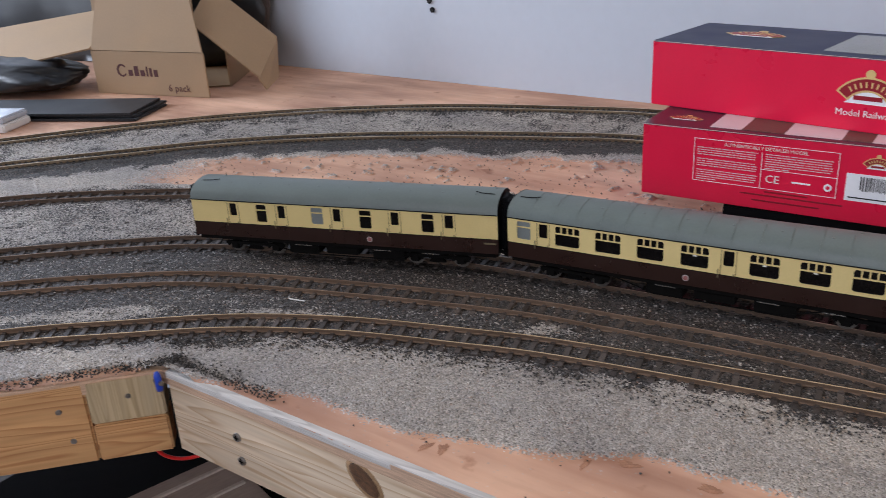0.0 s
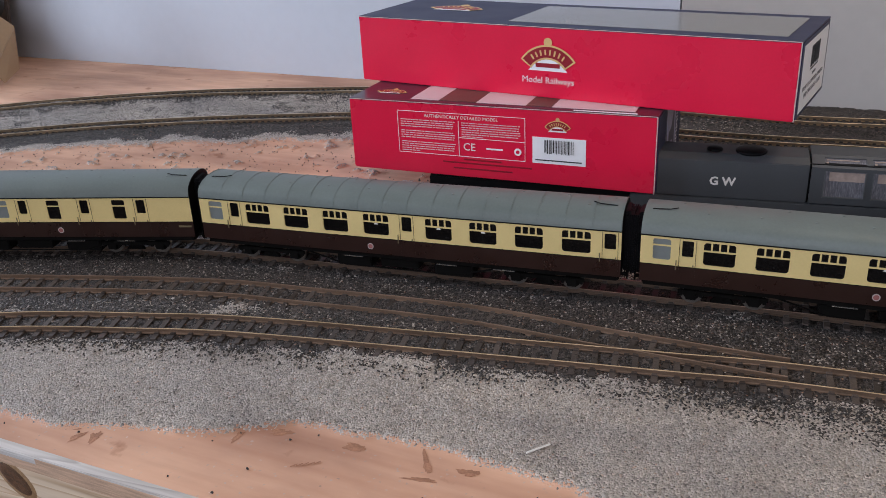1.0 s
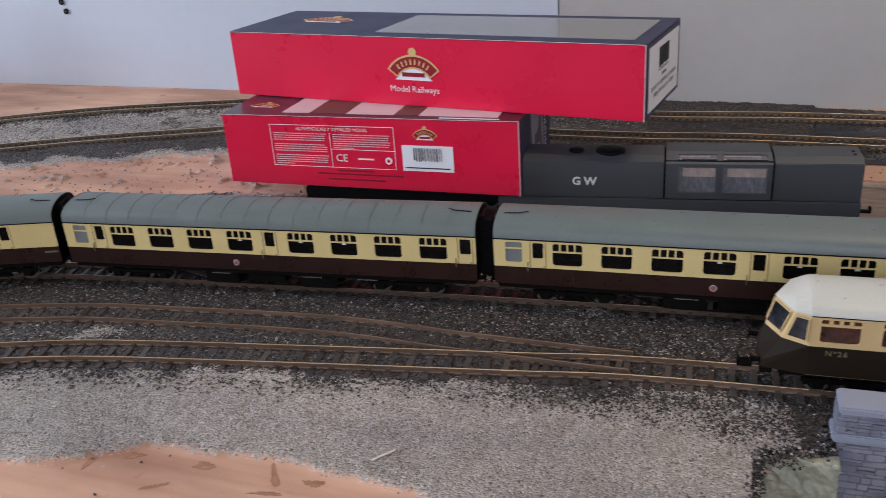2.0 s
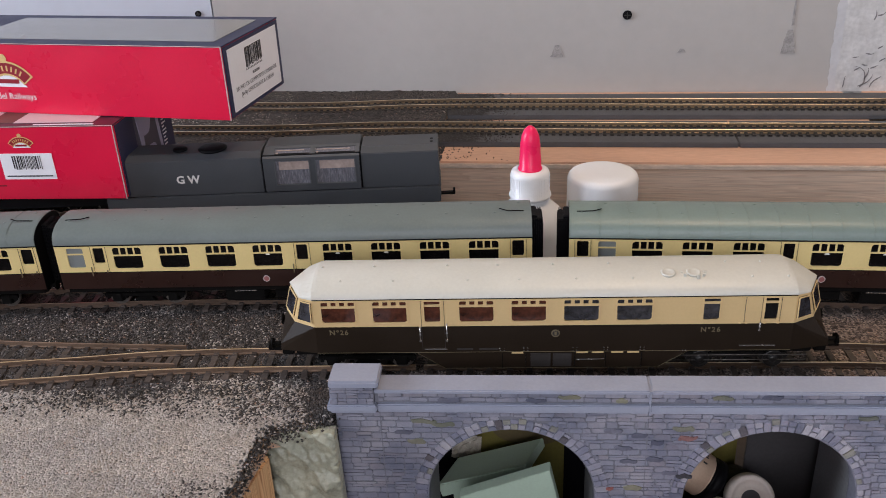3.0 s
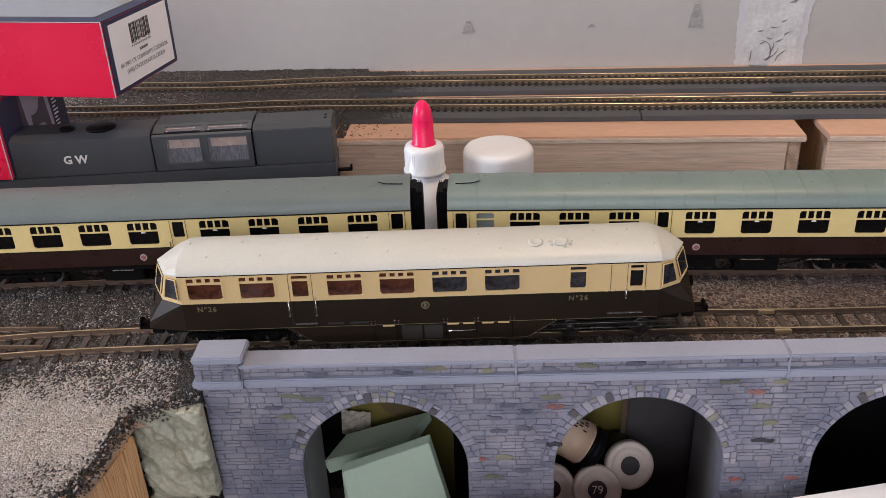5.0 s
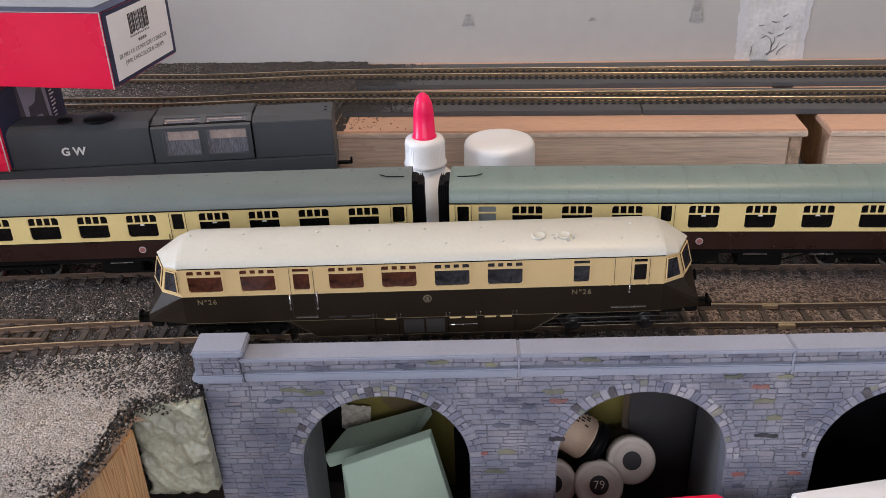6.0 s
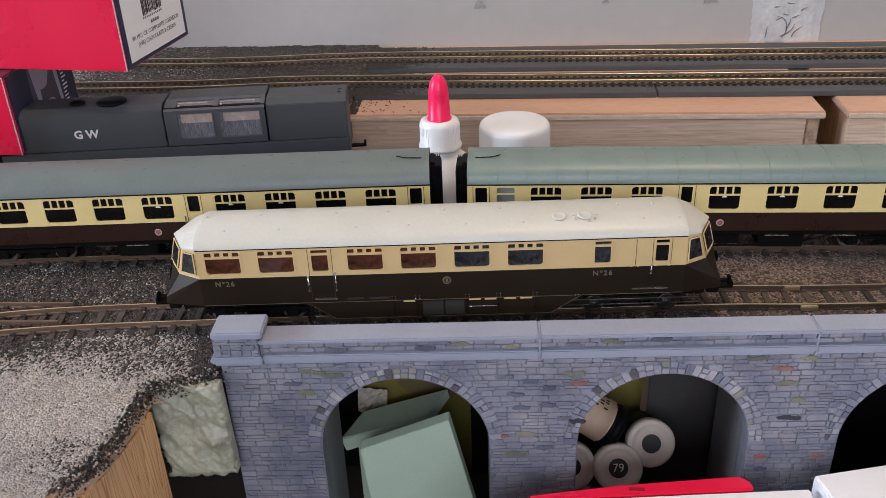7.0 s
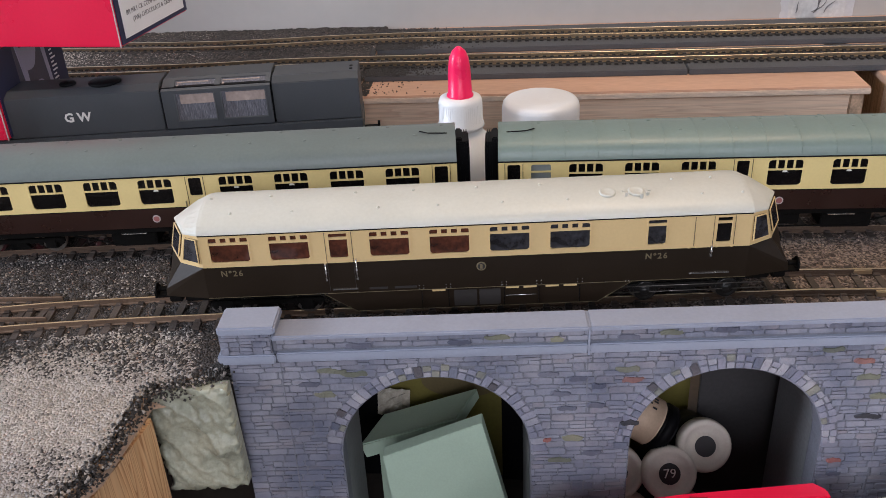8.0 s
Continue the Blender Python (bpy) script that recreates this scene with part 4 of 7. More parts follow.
def coach(m, L, windows, label, roof_mat, roundel_at=None, number_at=None, ribs=False):
    """A corridor coach on two bogies. windows: (kind, middle, width) from the left end, seen on its near side."""
    t = thing("railway_coach", label, "coach", m, group="coaches of the train")
    W, ZB, ZW, ZG, ZT, ZV = 0.0180, 0.0203, 0.0304, 0.0470, 0.0574, 0.0452
    kinds = {"big": ("vent", 0.0126, M_DARKGLASS), "door": ("plain", 0.0090, M_DARKGLASS), "lav": ("half", 0.0118, M_FROST), "tall": ("half", 0.0126, M_DARKGLASS)}
    holes = []
    for k, xc, w in windows:
        h = kinds[k][1]
        top = ZV
        holes.append((xc - L / 2 - w / 2, xc - L / 2 + w / 2, top - h, top))
    bm = bmesh.new()
    zs = [ZB, ZW - 0.0002, ZW + 0.0002, ZG]
    flat_side(bm, -L / 2, L / 2, -W, zs, holes, [1, 2, 0], -1)
    flat_side(bm, -L / 2, L / 2, W, zs, holes, [1, 2, 0], 1)
    part("body", bm, [M_CREAM, M_CHOC, M_BLACK], t)
    # ends and roof from one bow-topped outline
    n = 12
    bow = [(W * math.cos(math.pi * k / n) * (1.0 if 0 < k < n else 1.0), ZG + (ZT - ZG) * math.sin(math.pi * k / n) ** 0.72) for k in range(n + 1)]
    for s in (-1, 1):
        bm = bmesh.new()
        extrude_poly(bm, [(s * L / 2, W - 0.0002, ZB), *[(s * L / 2, y * 0.985, z - 0.0003) for y, z in bow], (s * L / 2, -W + 0.0002, ZB)], (-s * 0.0012, 0, 0))
        e = part("end_wall", bm, M_BLACK, t)
        bm = bmesh.new()
        g = s * L / 2
        steps = [(0.0030, 0.0066, 0.0545), (0.0062, 0.0072, 0.0525)]
        for depth, half, ztop in steps:
            box(bm, min(g, g + s * depth), max(g, g + s * depth), -half, half, 0.0190, ztop, 0.0005)
        for k in range(5):
            u = 0.0007 + k * 0.0011
            box(bm, min(g + s * u, g + s * (u + 0.0005)), max(g + s * u, g + s * (u + 0.0005)), -0.0079, 0.0079, 0.0186, 0.0531)
        box(bm, min(g + s * 0.0058, g + s * 0.0064), max(g + s * 0.0058, g + s * 0.0064), -0.0082, 0.0082, 0.0184, 0.0505, 0.0002)
        part("gangway", bm, M_BLACK, t, "black folded corridor bellows")
        buffer_pair(t, s * (L / 2 - 0.0012), s)
        bm = bmesh.new()
        pts = [(s * (L / 2 - 0.004), -0.006, ZT - 0.0004), (s * (L / 2 - 0.013), -0.0065, ZT + 0.0002), (s * (L / 2 - 0.017), -0.004, ZT + 0.0003)]
        for a, b in zip(pts, pts[1:]):
            d = Vector(b) - Vector(a)
            tmp = bmesh.new()
            bmesh.ops.create_cone(tmp, cap_ends=True, segments=6, radius1=0.0003, radius2=0.0003, depth=d.length)
            merge(bm, tmp, 0, Matrix.Translation((Vector(a) + Vector(b)) / 2) @ d.to_track_quat("Z", "Y").to_matrix().to_4x4())
        part("roof_pipe", bm, M_BLACK, t)
    # roof shell with gutters
    bm = bmesh.new()
    outer = [(y * 1.012, z) for y, z in bow]
    ra = [[bm.verts.new((x, y, z)) for y, z in outer] for x in np.linspace(-L / 2, L / 2, 30)]
    for a, b in zip(ra, ra[1:]):
        for k in range(n):
            f = bm.faces.new((a[k], b[k], b[k + 1], a[k + 1]))
            f.smooth = True
    bmesh.ops.recalc_face_normals(bm, faces=bm.faces[:])
    roof = part("roof", bm, roof_mat, t, "matt grey-green bowed roof")
    if ribs:
        rib = bmesh.new()
        for a, b in zip(outer, outer[1:]):
            rib.faces.new([rib.verts.new((dx, y * 1.002, z + 0.00018)) for dx, (y, z) in ((-0.00022, a), (0.00022, a), (0.00022, b), (-0.00022, b))])
        bmesh.ops.remove_doubles(rib, verts=rib.verts[:], dist=1e-6)
        bmesh.ops.recalc_face_normals(rib, faces=rib.faces[:])
        bmesh.ops.solidify(rib, geom=rib.faces[:], thickness=0.0002)
        ribm = mesh_of("roof_rib", rib, roof_mat)
        for x in np.linspace(-L / 2 + 0.0005, L / 2 - 0.0005, 18):
            part("roof_rib", ribm, None, roof, m=pose(x, 0, 0))
    for s in (-1, 1):
        part("gutter", box(bmesh.new(), -L / 2, L / 2, min(s * W, s * (W + 0.0005)), max(s * W, s * (W + 0.0005)), ZG - 0.0004, ZG + 0.0002), M_BLACK, t)
    vent = bmesh.new()
    lathe(vent, [(0.0012, 0), (0.0012, 0.0005), (0.0007, 0.0010), (0.0001, 0.0011)], 10)
    vm = mesh_of("ventilator", vent, roof_mat)
    for k in range(20):
        part("ventilator", vm, None, roof, m=pose(-L / 2 + L * (k + 0.5) / 20, 0.0045 if k % 2 else -0.0065, ZT - 0.0006 - (0.0004 if k % 2 else 0.0008)))
    for k, xc, w in windows:
        kind, h, mat = kinds[k]
        for s in (-1, 1):
            add_window(t, kind, s * -1 * (xc - L / 2) if s > 0 else xc - L / 2, ZV - h, s * W, w, h, mat, s)
    lampbm = bmesh.new()
    extrude_poly(lampbm, [(-0.0013, -0.00005, 0), (0.0013, -0.00005, 0), (0.0011, -0.00005, 0.0005), (0.0003, -0.00005, 0.0014), (-0.0003, -0.00005, 0.0014), (-0.0011, -0.00005, 0.0005)], (0, -0.0001, 0))
    lampme = mesh_of("table_lamp", lampbm, M_WHITE)
    for k, xc, w in [q for q in windows if q[0] == "big"][3:6]:
        part("table_lamp", lampme, None, t, "tiny pale table lamp in the window", m=pose(xc - L / 2, -W + 0.0006, ZV - 0.0062))
    # doors: seams, hinges, handles
    for k, xc, w in windows:
        if k != "door":
            continue
        x = xc - L / 2
        bm = bmesh.new()
        for dx in (-0.0042, 0.0042):
            box(bm, x + dx - 0.00012, x + dx + 0.00012, -W - 0.00012, -W + 0.0001, ZB + 0.0015, 0.0460)
        d = part("door", bm, M_CHOC, t, "thin door seam with a brass grab handle")
        bm = bmesh.new()
        box(bm, x + 0.0028, x + 0.0034, -W - 0.0005, -W, 0.0305, 0.0318)
        box(bm, x - 0.0058, x - 0.0053, -W - 0.0005, -W, 0.0285, 0.0338)
        part("door_handle", bm, M_GOLD, d)
    if roundel_at is not None:
        bm = bmesh.new()
        cyl(bm, roundel_at - L / 2, 0.0250, -W - 0.00025, -W, 0.0019, 20, axis="y")
        o = part("roundel", bm, M_ROUNDEL, t, "small pale crest transfer")
        bm = bmesh.new()
        cyl(bm, roundel_at - L / 2, 0.0250, -W - 0.00035, -W - 0.0002, 0.0014, 16, axis="y")
        part("crest", bm, M_REDPRINT, o)
    if number_at is not None:
        part("number_print", box(bmesh.new(), number_at - L / 2 - 0.004, number_at - L / 2 + 0.004, -W - 0.0002, -W, 0.0268, 0.0279), M_GOLD, t, "tiny unreadable gold number")
    # underframe
    bm = bmesh.new()
    box(bm, -L / 2 + 0.001, L / 2 - 0.001, -0.0150, 0.0150, 0.0168, 0.0208, 0.0005)
    part("underframe", bm, M_UNDER, t)
    for s in (-1, 1):
        part("solebar", box(bmesh.new(), -L / 2 + 0.002, L / 2 - 0.002, s * 0.0158 - 0.0006, s * 0.0158 + 0.0006, 0.0172, 0.0206), M_UNDER, t)
    for x0, x1, z0 in ((-0.040, -0.018, 0.0095), (-0.012, 0.012, 0.0110), (0.022, 0.045, 0.0090)):
        part("battery_box", box(bmesh.new(), x0, x1, -0.0150, 0.0150, z0, 0.0168, 0.0006), M_UNDER, t)
    bm = bmesh.new()
    for a, b in (((-0.06, 0.0168), (-0.035, 0.0100)), ((-0.035, 0.0100), (0.035, 0.0100)), ((0.035, 0.0100), (0.06, 0.0168))):
        for s in (-1, 1):
            A, B = Vector((a[0], s * 0.0148, a[1])), Vector((b[0], s * 0.0148, b[1]))
            d = B - A
            tmp = bmesh.new()
            bmesh.ops.create_cone(tmp, cap_ends=True, segments=6, radius1=0.0005, radius2=0.0005, depth=d.length)
            merge(bm, tmp, 0, Matrix.Translation((A + B) / 2) @ d.to_track_quat("Z", "Y").to_matrix().to_4x4())
    part("truss_rod", bm, M_UNDER, t)
    for x in (-0.028, 0.03, 0.064):
        part("step_board", box(bmesh.new(), x - 0.006, x + 0.006, -0.0172, -0.0160, 0.0168, 0.0172), M_CHROME, t)
    for s in (-1, 1):
        bogie(t, s * (L / 2 - 0.043))
    return t


def between(x0, y0, x1, y1):
    return pose((x0 + x1) / 2, (y0 + y1) / 2, 0, 0, 0, math.degrees(math.atan2(y1 - y0, x1 - x0))), math.hypot(x1 - x0, y1 - y0)


def corridor_layout():
    wins = [("lav", 0.0110, 0.0092), ("door", 0.0242, 0.0058)]
    wins += [("big", 0.0400 + 0.0258 * k, 0.0158) for k in range(4)]
    wins += [("door", 0.1364, 0.0060)]
    wins += [("big", 0.1556 + 0.0262 * k, 0.0157) for k in range(4)]
    return wins + [("door", 0.2525, 0.0062)]


SECOND = [("door", 0.0072, 0.0060), ("lav", 0.0198, 0.0092)] + [("big", 0.0405 + 0.0256 * k, 0.0155) for k in range(3)] + [("door", 0.1116, 0.0056)] + [("big", 0.1306 + 0.0285 * k, 0.0154) for k in range(4)] + [("lav", 0.2350, 0.0090), ("door", 0.2495, 0.0056)]
BRAKE = [("door", 0.0324, 0.0054), ("tall", 0.0541, 0.0078), ("door", 0.0694, 0.0054), ("lav", 0.0960, 0.0086), ("door", 0.1105, 0.0054), ("tall", 0.1310, 0.0084), ("door", 0.1518, 0.0056), ("tall", 0.1745, 0.0084), ("door", 0.1890, 0.0058)]
m1, L1 = between(-0.7530, -0.1330, -0.5440, -0.0600)
m2, L2 = between(-0.5335, -0.0580, -0.2770, -0.0270)
m3, L3 = between(-0.2663, -0.0262, -0.0073, -0.0045)
m4, L4 = between(0.0133, -0.0048, 0.2718, -0.0018)
coach(m1, L1, BRAKE, "chocolate and cream brake coach with few windows", M_ROOF, 0.1330, 0.2160)
coach(m2, L2, corridor_layout(), "chocolate and cream corridor coach with a grey-green roof", M_ROOF, 0.1130, ribs=True)
coach(m3, L3, corridor_layout(), "chocolate and cream corridor coach with a dusty grey roof", M_ROOF, 0.1150)
coach(m4, L4, SECOND, "chocolate and cream coach with a ribbed green-grey roof", M_ROOF4, 0.1297, ribs=True)


M_PANEL = material("dull_brown_panel", (0.030, 0.026, 0.024), 0.5, var=0.12, scale=60, fine=900, bump=0.03)
M_BOGIE = material("lit_bogie_black", (0.020, 0.019, 0.018), 0.32, var=0.4, scale=300, fine=1500, bump=0.2, metal=0.3)


def railcar(m):
    t = thing("diesel_railcar", "brown and cream streamlined model railcar with an off-white roof", "railcar", m)
    W, ZB, ZW, ZG = 0.0178, 0.0192, 0.0336, 0.0485
    X, ZS = 0.1108, 0.0359
    wins = [(-0.0989 + 0.0243 * k, 0.0160, "car", M_BROWNGLASS) for k in (0, 1)] + [(-0.0547, 0.0076, "cardoor", M_BROWNGLASS)]
    wins += [(-0.0341 + 0.0242 * k, 0.0160, "car", M_BROWNGLASS if k < 2 else M_BLUEGLASS) for k in range(4)]
    wins += [(0.0733, 0.0074, "cardoor", M_BLUEGLASS), (0.1000, 0.0060, "cardoor", M_DARKGLASS)]
    ht = 0.0112
    holes = [(x - w / 2, x + w / 2, ZS, ZS + ht) for x, w, _, _ in wins]
    bm = bmesh.new()
    zs = [ZB, ZW, ZG]
    flat_side(bm, -X, X, -W, zs, holes, [1, 0], -1)
    flat_side(bm, -X, X, W, zs, holes, [1, 0], 1)
    part("body", bm, [M_CREAM2, M_UMBER], t)
    for x, w, k, mat in wins:
        for s in (-1, 1):
            add_window(t, k, x, ZS, s * W, w, ht, mat, s)
    # pointed ends
    for s in (-1, 1):
        up, low = bmesh.new(), bmesh.new()

        def quad(b, pts, solid=0.0):
            b.faces.new([b.verts.new(p) for p in pts])

        for q in (-1, 1):
            Gs, Ws, Bs = (s * X, q * W, ZG), (s * X, q * W, ZW), (s * X, q * W, ZB)
            Gf, Wf = (s * 0.1168, q * 0.0150, ZG), (s * 0.1215, q * 0.0120, ZW)
            Gc, Wc = (s * 0.1240, 0, ZG), (s * 0.1280, 0, ZW)
            Nf, Nc = (s * 0.1292, q * 0.0138, 0.0225), (s * 0.1310, 0, 0.0228)
            Bf, Bc = (s * 0.1294, q * 0.0142, ZB), (s * 0.1312, 0, ZB)
            quad(up, [Gs, Ws, Wf, Gf])
            quad(up, [Gf, Wf, Wc, Gc])
            quad(low, [Ws, Bs, Bf, Nf])
            quad(low, [Ws, Nf, Wf])
            quad(low, [Wf, Nf, Nc, Wc])
            quad(low, [Nf, Bf, Bc, Nc])
            quad(low, [Bs, (s * X, 0, ZB), Bc, Bf])
            for corner, name in (((Gs, Ws, Wf, Gf), "cab_side_window"), ((Gf, Wf, Wc, Gc), "windscreen")):
                c = [Vector(p) for p in corner]
                lo, hi, e0, e1 = 0.16, 0.88, 0.10, 0.86
                if name == "windscreen":
                    e0, e1 = 0.14, 0.92
                def at(u, v2):
                    return (c[1].lerp(c[2], u)).lerp(c[0].lerp(c[3], u), v2)
                nn = (c[2] - c[1]).cross(c[0] - c[1]).normalized()
                if nn.x * s < 0:
                    nn = -nn
                rim = [at(e0, lo), at(e1, lo), at(e1, hi - 0.0), at(e0, hi)]
                b = bmesh.new()
                extrude_poly(b, [p + nn * 0.0008 for p in rim], tuple(-nn * 0.0010))
                part(name, b, M_DARKGLASS if q > 0 else M_BLUEGLASS, t)
                b = bmesh.new()
                for p, r in zip(rim, rim[1:] + rim[:1]):
                    dd = r - p
                    tmp = bmesh.new()
                    bmesh.ops.create_cone(tmp, cap_ends=True, segments=6, radius1=0.00032, radius2=0.00032, depth=dd.length + 0.0004)
                    merge(b, tmp, 0, Matrix.Translation((p + r) / 2 + nn * 0.0007) @ dd.to_track_quat("Z", "Y").to_matrix().to_4x4())
                part("window_rim", b, M_CREAM2, t)
        for b in (up, low):
            bmesh.ops.remove_doubles(b, verts=b.verts[:], dist=1e-6)
            bmesh.ops.recalc_face_normals(b, faces=b.faces[:])
        part("cab_front", up, M_CREAM2, t)
        part("nose", low, M_UMBER, t, "brown wedge-shaped nose")
        bm = bmesh.new()
        box(bm, min(s * 0.124, s * 0.1296), max(s * 0.124, s * 0.1296), -0.012, 0.012, 0.0145, 0.0192, 0.0005)
        part("buffer_beam", bm, M_UNDER, t)
        buffer_pair(t, s * 0.1295, s, 0.0212)
        bm = bmesh.new()
        box(bm, min(s * 0.132, s * 0.139), max(s * 0.132, s * 0.139), -0.0035, 0.0035, 0.0118, 0.0128, 0.0003)
        box(bm, min(s * 0.138, s * 0.139), max(s * 0.138, s * 0.139), -0.0035, 0.0035, 0.0118, 0.0150, 0.0002)
        part("coupling", bm, M_UNDER, t, "black hook coupling")
        # front nose handrails
    # roof
    prof = [(1.0, 0.0), (0.99, 0.12), (0.955, 0.27), (0.88, 0.44), (0.76, 0.60), (0.60, 0.75), (0.42, 0.90), (0.20, 0.985), (0.0, 1.0)]
    ring = prof[:-1] + [(-y, z) for y, z in prof[::-1]]
    half_roof = [(0.1247, 0.02, 0.03, 0.0), (0.1173, 0.855, 0.50, 0.0), (0.1110, 1.0, 0.94, 0.0), (0.1095, 1.0, 1.0, 0.0)]
    st = [(-x, a, b, dz) for x, a, b, dz in half_roof] + half_roof[::-1]
    bm = bmesh.new()
    rr = [[bm.verts.new((x, y * (W + 0.0004) * a, ZG + dz + z * 0.0076 * b)) for y, z in ring] for x, a, b, dz in st]
    for a, b in zip(rr, rr[1:]):
        for k in range(len(ring) - 1):
            bm.faces.new((a[k], b[k], b[k + 1], a[k + 1]))
    bm.faces.new(rr[0])
    bm.faces.new(rr[-1][::-1])
    bmesh.ops.recalc_face_normals(bm, faces=bm.faces[:])
    for f in bm.faces:
        f.smooth = abs(f.calc_center_median().x) < 0.109
    roof = part("roof", bm, M_WROOF, t, "off-white facetted roof")
    for x in (0.0545, 0.0660):
        bm = bmesh.new()
        lathe(bm, [(0.0034, 0), (0.0034, 0.0005), (0.0028, 0.0009), (0.0022, 0.0005), (0.0004, 0.0006)], 20)
        part("roof_vent", bm, M_WROOF, roof, m=pose(x, -0.0075, ZG + 0.0064, 8))
    bm = bmesh.new()
    for k in range(10):
        a = 2 * math.pi * k / 10
        if k in (2, 7):
            continue
        box(bm, 0.0660 + 0.0052 * math.cos(a) - 0.0006, 0.0660 + 0.0052 * math.cos(a) + 0.0006, -0.0075 + 0.0040 * math.sin(a) - 0.0006, -0.0075 + 0.0040 * math.sin(a) + 0.0006, ZG + 0.0050, ZG + 0.0072)
    part("vent_collar", bm, M_WROOF, roof)
    nub = bmesh.new()
    lathe(nub, [(0.0007, 0), (0.0006, 0.0005), (0.0001, 0.0008)], 8)
    nubm = mesh_of("rivet", nub, M_WROOF)
    for k, x in enumerate((-0.098, -0.073, -0.038, -0.014, 0.012, 0.038, 0.092, 0.108)):
        part("rivet", nubm, None, roof, m=pose(x, -0.0105, ZG + 0.0055, 20))
        part("rivet", nubm, None, roof, m=pose(x - 0.01, 0.0005, ZG + 0.0075))
    for s in (-1, 1):
        part("gutter", box(bmesh.new(), -X, X, min(s * W, s * (W + 0.0004)), max(s * W, s * (W + 0.0004)), ZG - 0.0004, ZG + 0.0001), M_BLACK, t)
    # lower fairing: two tapered skirts with panels and lining
    for s in (-1, 1):
        bm = bmesh.new()
        y = s * (W - 0.0003)
        extrude_poly(bm, [(-0.0633, y, ZB), (-0.0497, y, 0.0098), (0.0506, y, 0.0098), (0.0647, y, ZB)], (0, -s * 0.0008, 0))
        sk = part("skirt", bm, M_UMBER, t)
        for (xa, za), (xb, zb) in (((-0.0633, ZB), (-0.0497, 0.0100)), ((-0.0497, 0.0100), (0.0506, 0.0100)), ((0.0506, 0.0100), (0.0647, ZB))):
            d = Vector((xb - xa, 0, zb - za))
            tmp = bmesh.new()
            bmesh.ops.create_cone(tmp, cap_ends=True, segments=6, radius1=0.00009, radius2=0.00009, depth=d.length)
            bmesh.ops.transform(tmp, matrix=Matrix.Translation(((xa + xb) / 2, y + s * 0.0001, (za + zb) / 2)) @ d.to_track_quat("Z", "Y").to_matrix().to_4x4(), verts=tmp.verts[:])
            part("lining", tmp, M_GOLD, sk, "thin dull gold lining")
    for x in (-0.0152, 0.0152, 0.0225, 0.0316, 0.0390):
        part("grille", box(bmesh.new(), x - 0.0027, x + 0.0027, -W - 0.0002, -W + 0.0004, 0.0183, 0.0190), M_CREAM2, t, "small cream grille slot")
    for x0, x1 in ((-0.0090, 0.0005), (0.0015, 0.0103)):
        part("access_panel", box(bmesh.new(), x0, x1, -W - 0.0001, -W + 0.0006, 0.0108, 0.0182, 0.0002), M_PANEL, t)
    for x0, x1 in ((-0.0440, -0.0360), (-0.0335, -0.0240)):
        part("access_panel", box(bmesh.new(), x0, x1, -W - 0.0001, -W + 0.0006, 0.0202, 0.0216, 0.0002), M_PANEL, t)
    for x in (-0.0223, -0.0112, 0.0118, 0.0262, 0.0430):
        part("panel_seam", box(bmesh.new(), x - 0.00015, x + 0.00015, -W - 0.0001, -W + 0.0006, 0.0102, 0.0190), M_BLACK, t)
        for dz in (0.0, 0.0014):
            for dx in (-0.0009, 0.0009):
                part("bolt", cyl(bmesh.new(), x + dx, 0.0200 + dz, -W - 0.0003, -W, 0.00026, 6, axis="y"), M_CHROME, t)
    for x in (-0.0655, -0.0642, -0.0629, -0.0616, -0.0540, -0.0490, -0.0385, 0.0480, 0.0535, 0.0605, 0.0618, 0.0631):
        part("bolt", cyl(bmesh.new(), x, 0.0194, -W - 0.0003, -W, 0.00022, 6, axis="y"), M_CHROME, t)
    part("body_seam", box(bmesh.new(), -X, X, -W - 0.00012, -W + 0.0003, 0.01915, 0.01935), M_GOLD, t, "thin dull gold lining")
    part("grab_bar", cyl(bmesh.new(), -W - 0.0006, 0.0152, 0.0125, 0.0255, 0.00018, 6, axis="x"), M_CHROME, t)
    for x, z0, z1 in ((-0.0608, 0.0258, 0.0335), (-0.0482, 0.0258, 0.0352), (0.0955, 0.0300, 0.0345)):
        rail = part("handrail", cyl(bmesh.new(), x, -W - 0.0008, z0, z1, 0.00024, 8), M_CHROME, t, "short plated handrail")
        for z in (z0 + 0.0003, (z0 + z1) / 2, z1 - 0.0003):
            part("handrail_knob", box(bmesh.new(), x - 0.0004, x + 0.0004, -W - 0.0010, -W, z - 0.0004, z + 0.0004), M_CHROME, rail)
    for x in (0.0865, 0.0895, 0.0975, 0.1035):
        part("hinge", box(bmesh.new(), x - 0.0005, x + 0.0005, -W - 0.0005, -W, 0.0336, 0.0344, 0.0001), M_CREAM2, t)
    for x0, x1, z in ((-0.0589, -0.0484, 0.0210), (0.0874, 0.1037, 0.0217)):
        part("step", box(bmesh.new(), x0, x1, -W - 0.0006, -W, z, z + 0.0004), M_CHROME, t, "thin plated footstep")
    for x, z0 in ((-0.0600, 0.0205), (-0.0492, 0.0205), (0.0883, 0.0345), (0.0958, 0.0345), (0.1042, 0.0345)):
        part("door_seam", box(bmesh.new(), x - 0.0001, x + 0.0001, -W - 0.0001, -W + 0.0001, z0, 0.0475), M_PANEL, t)
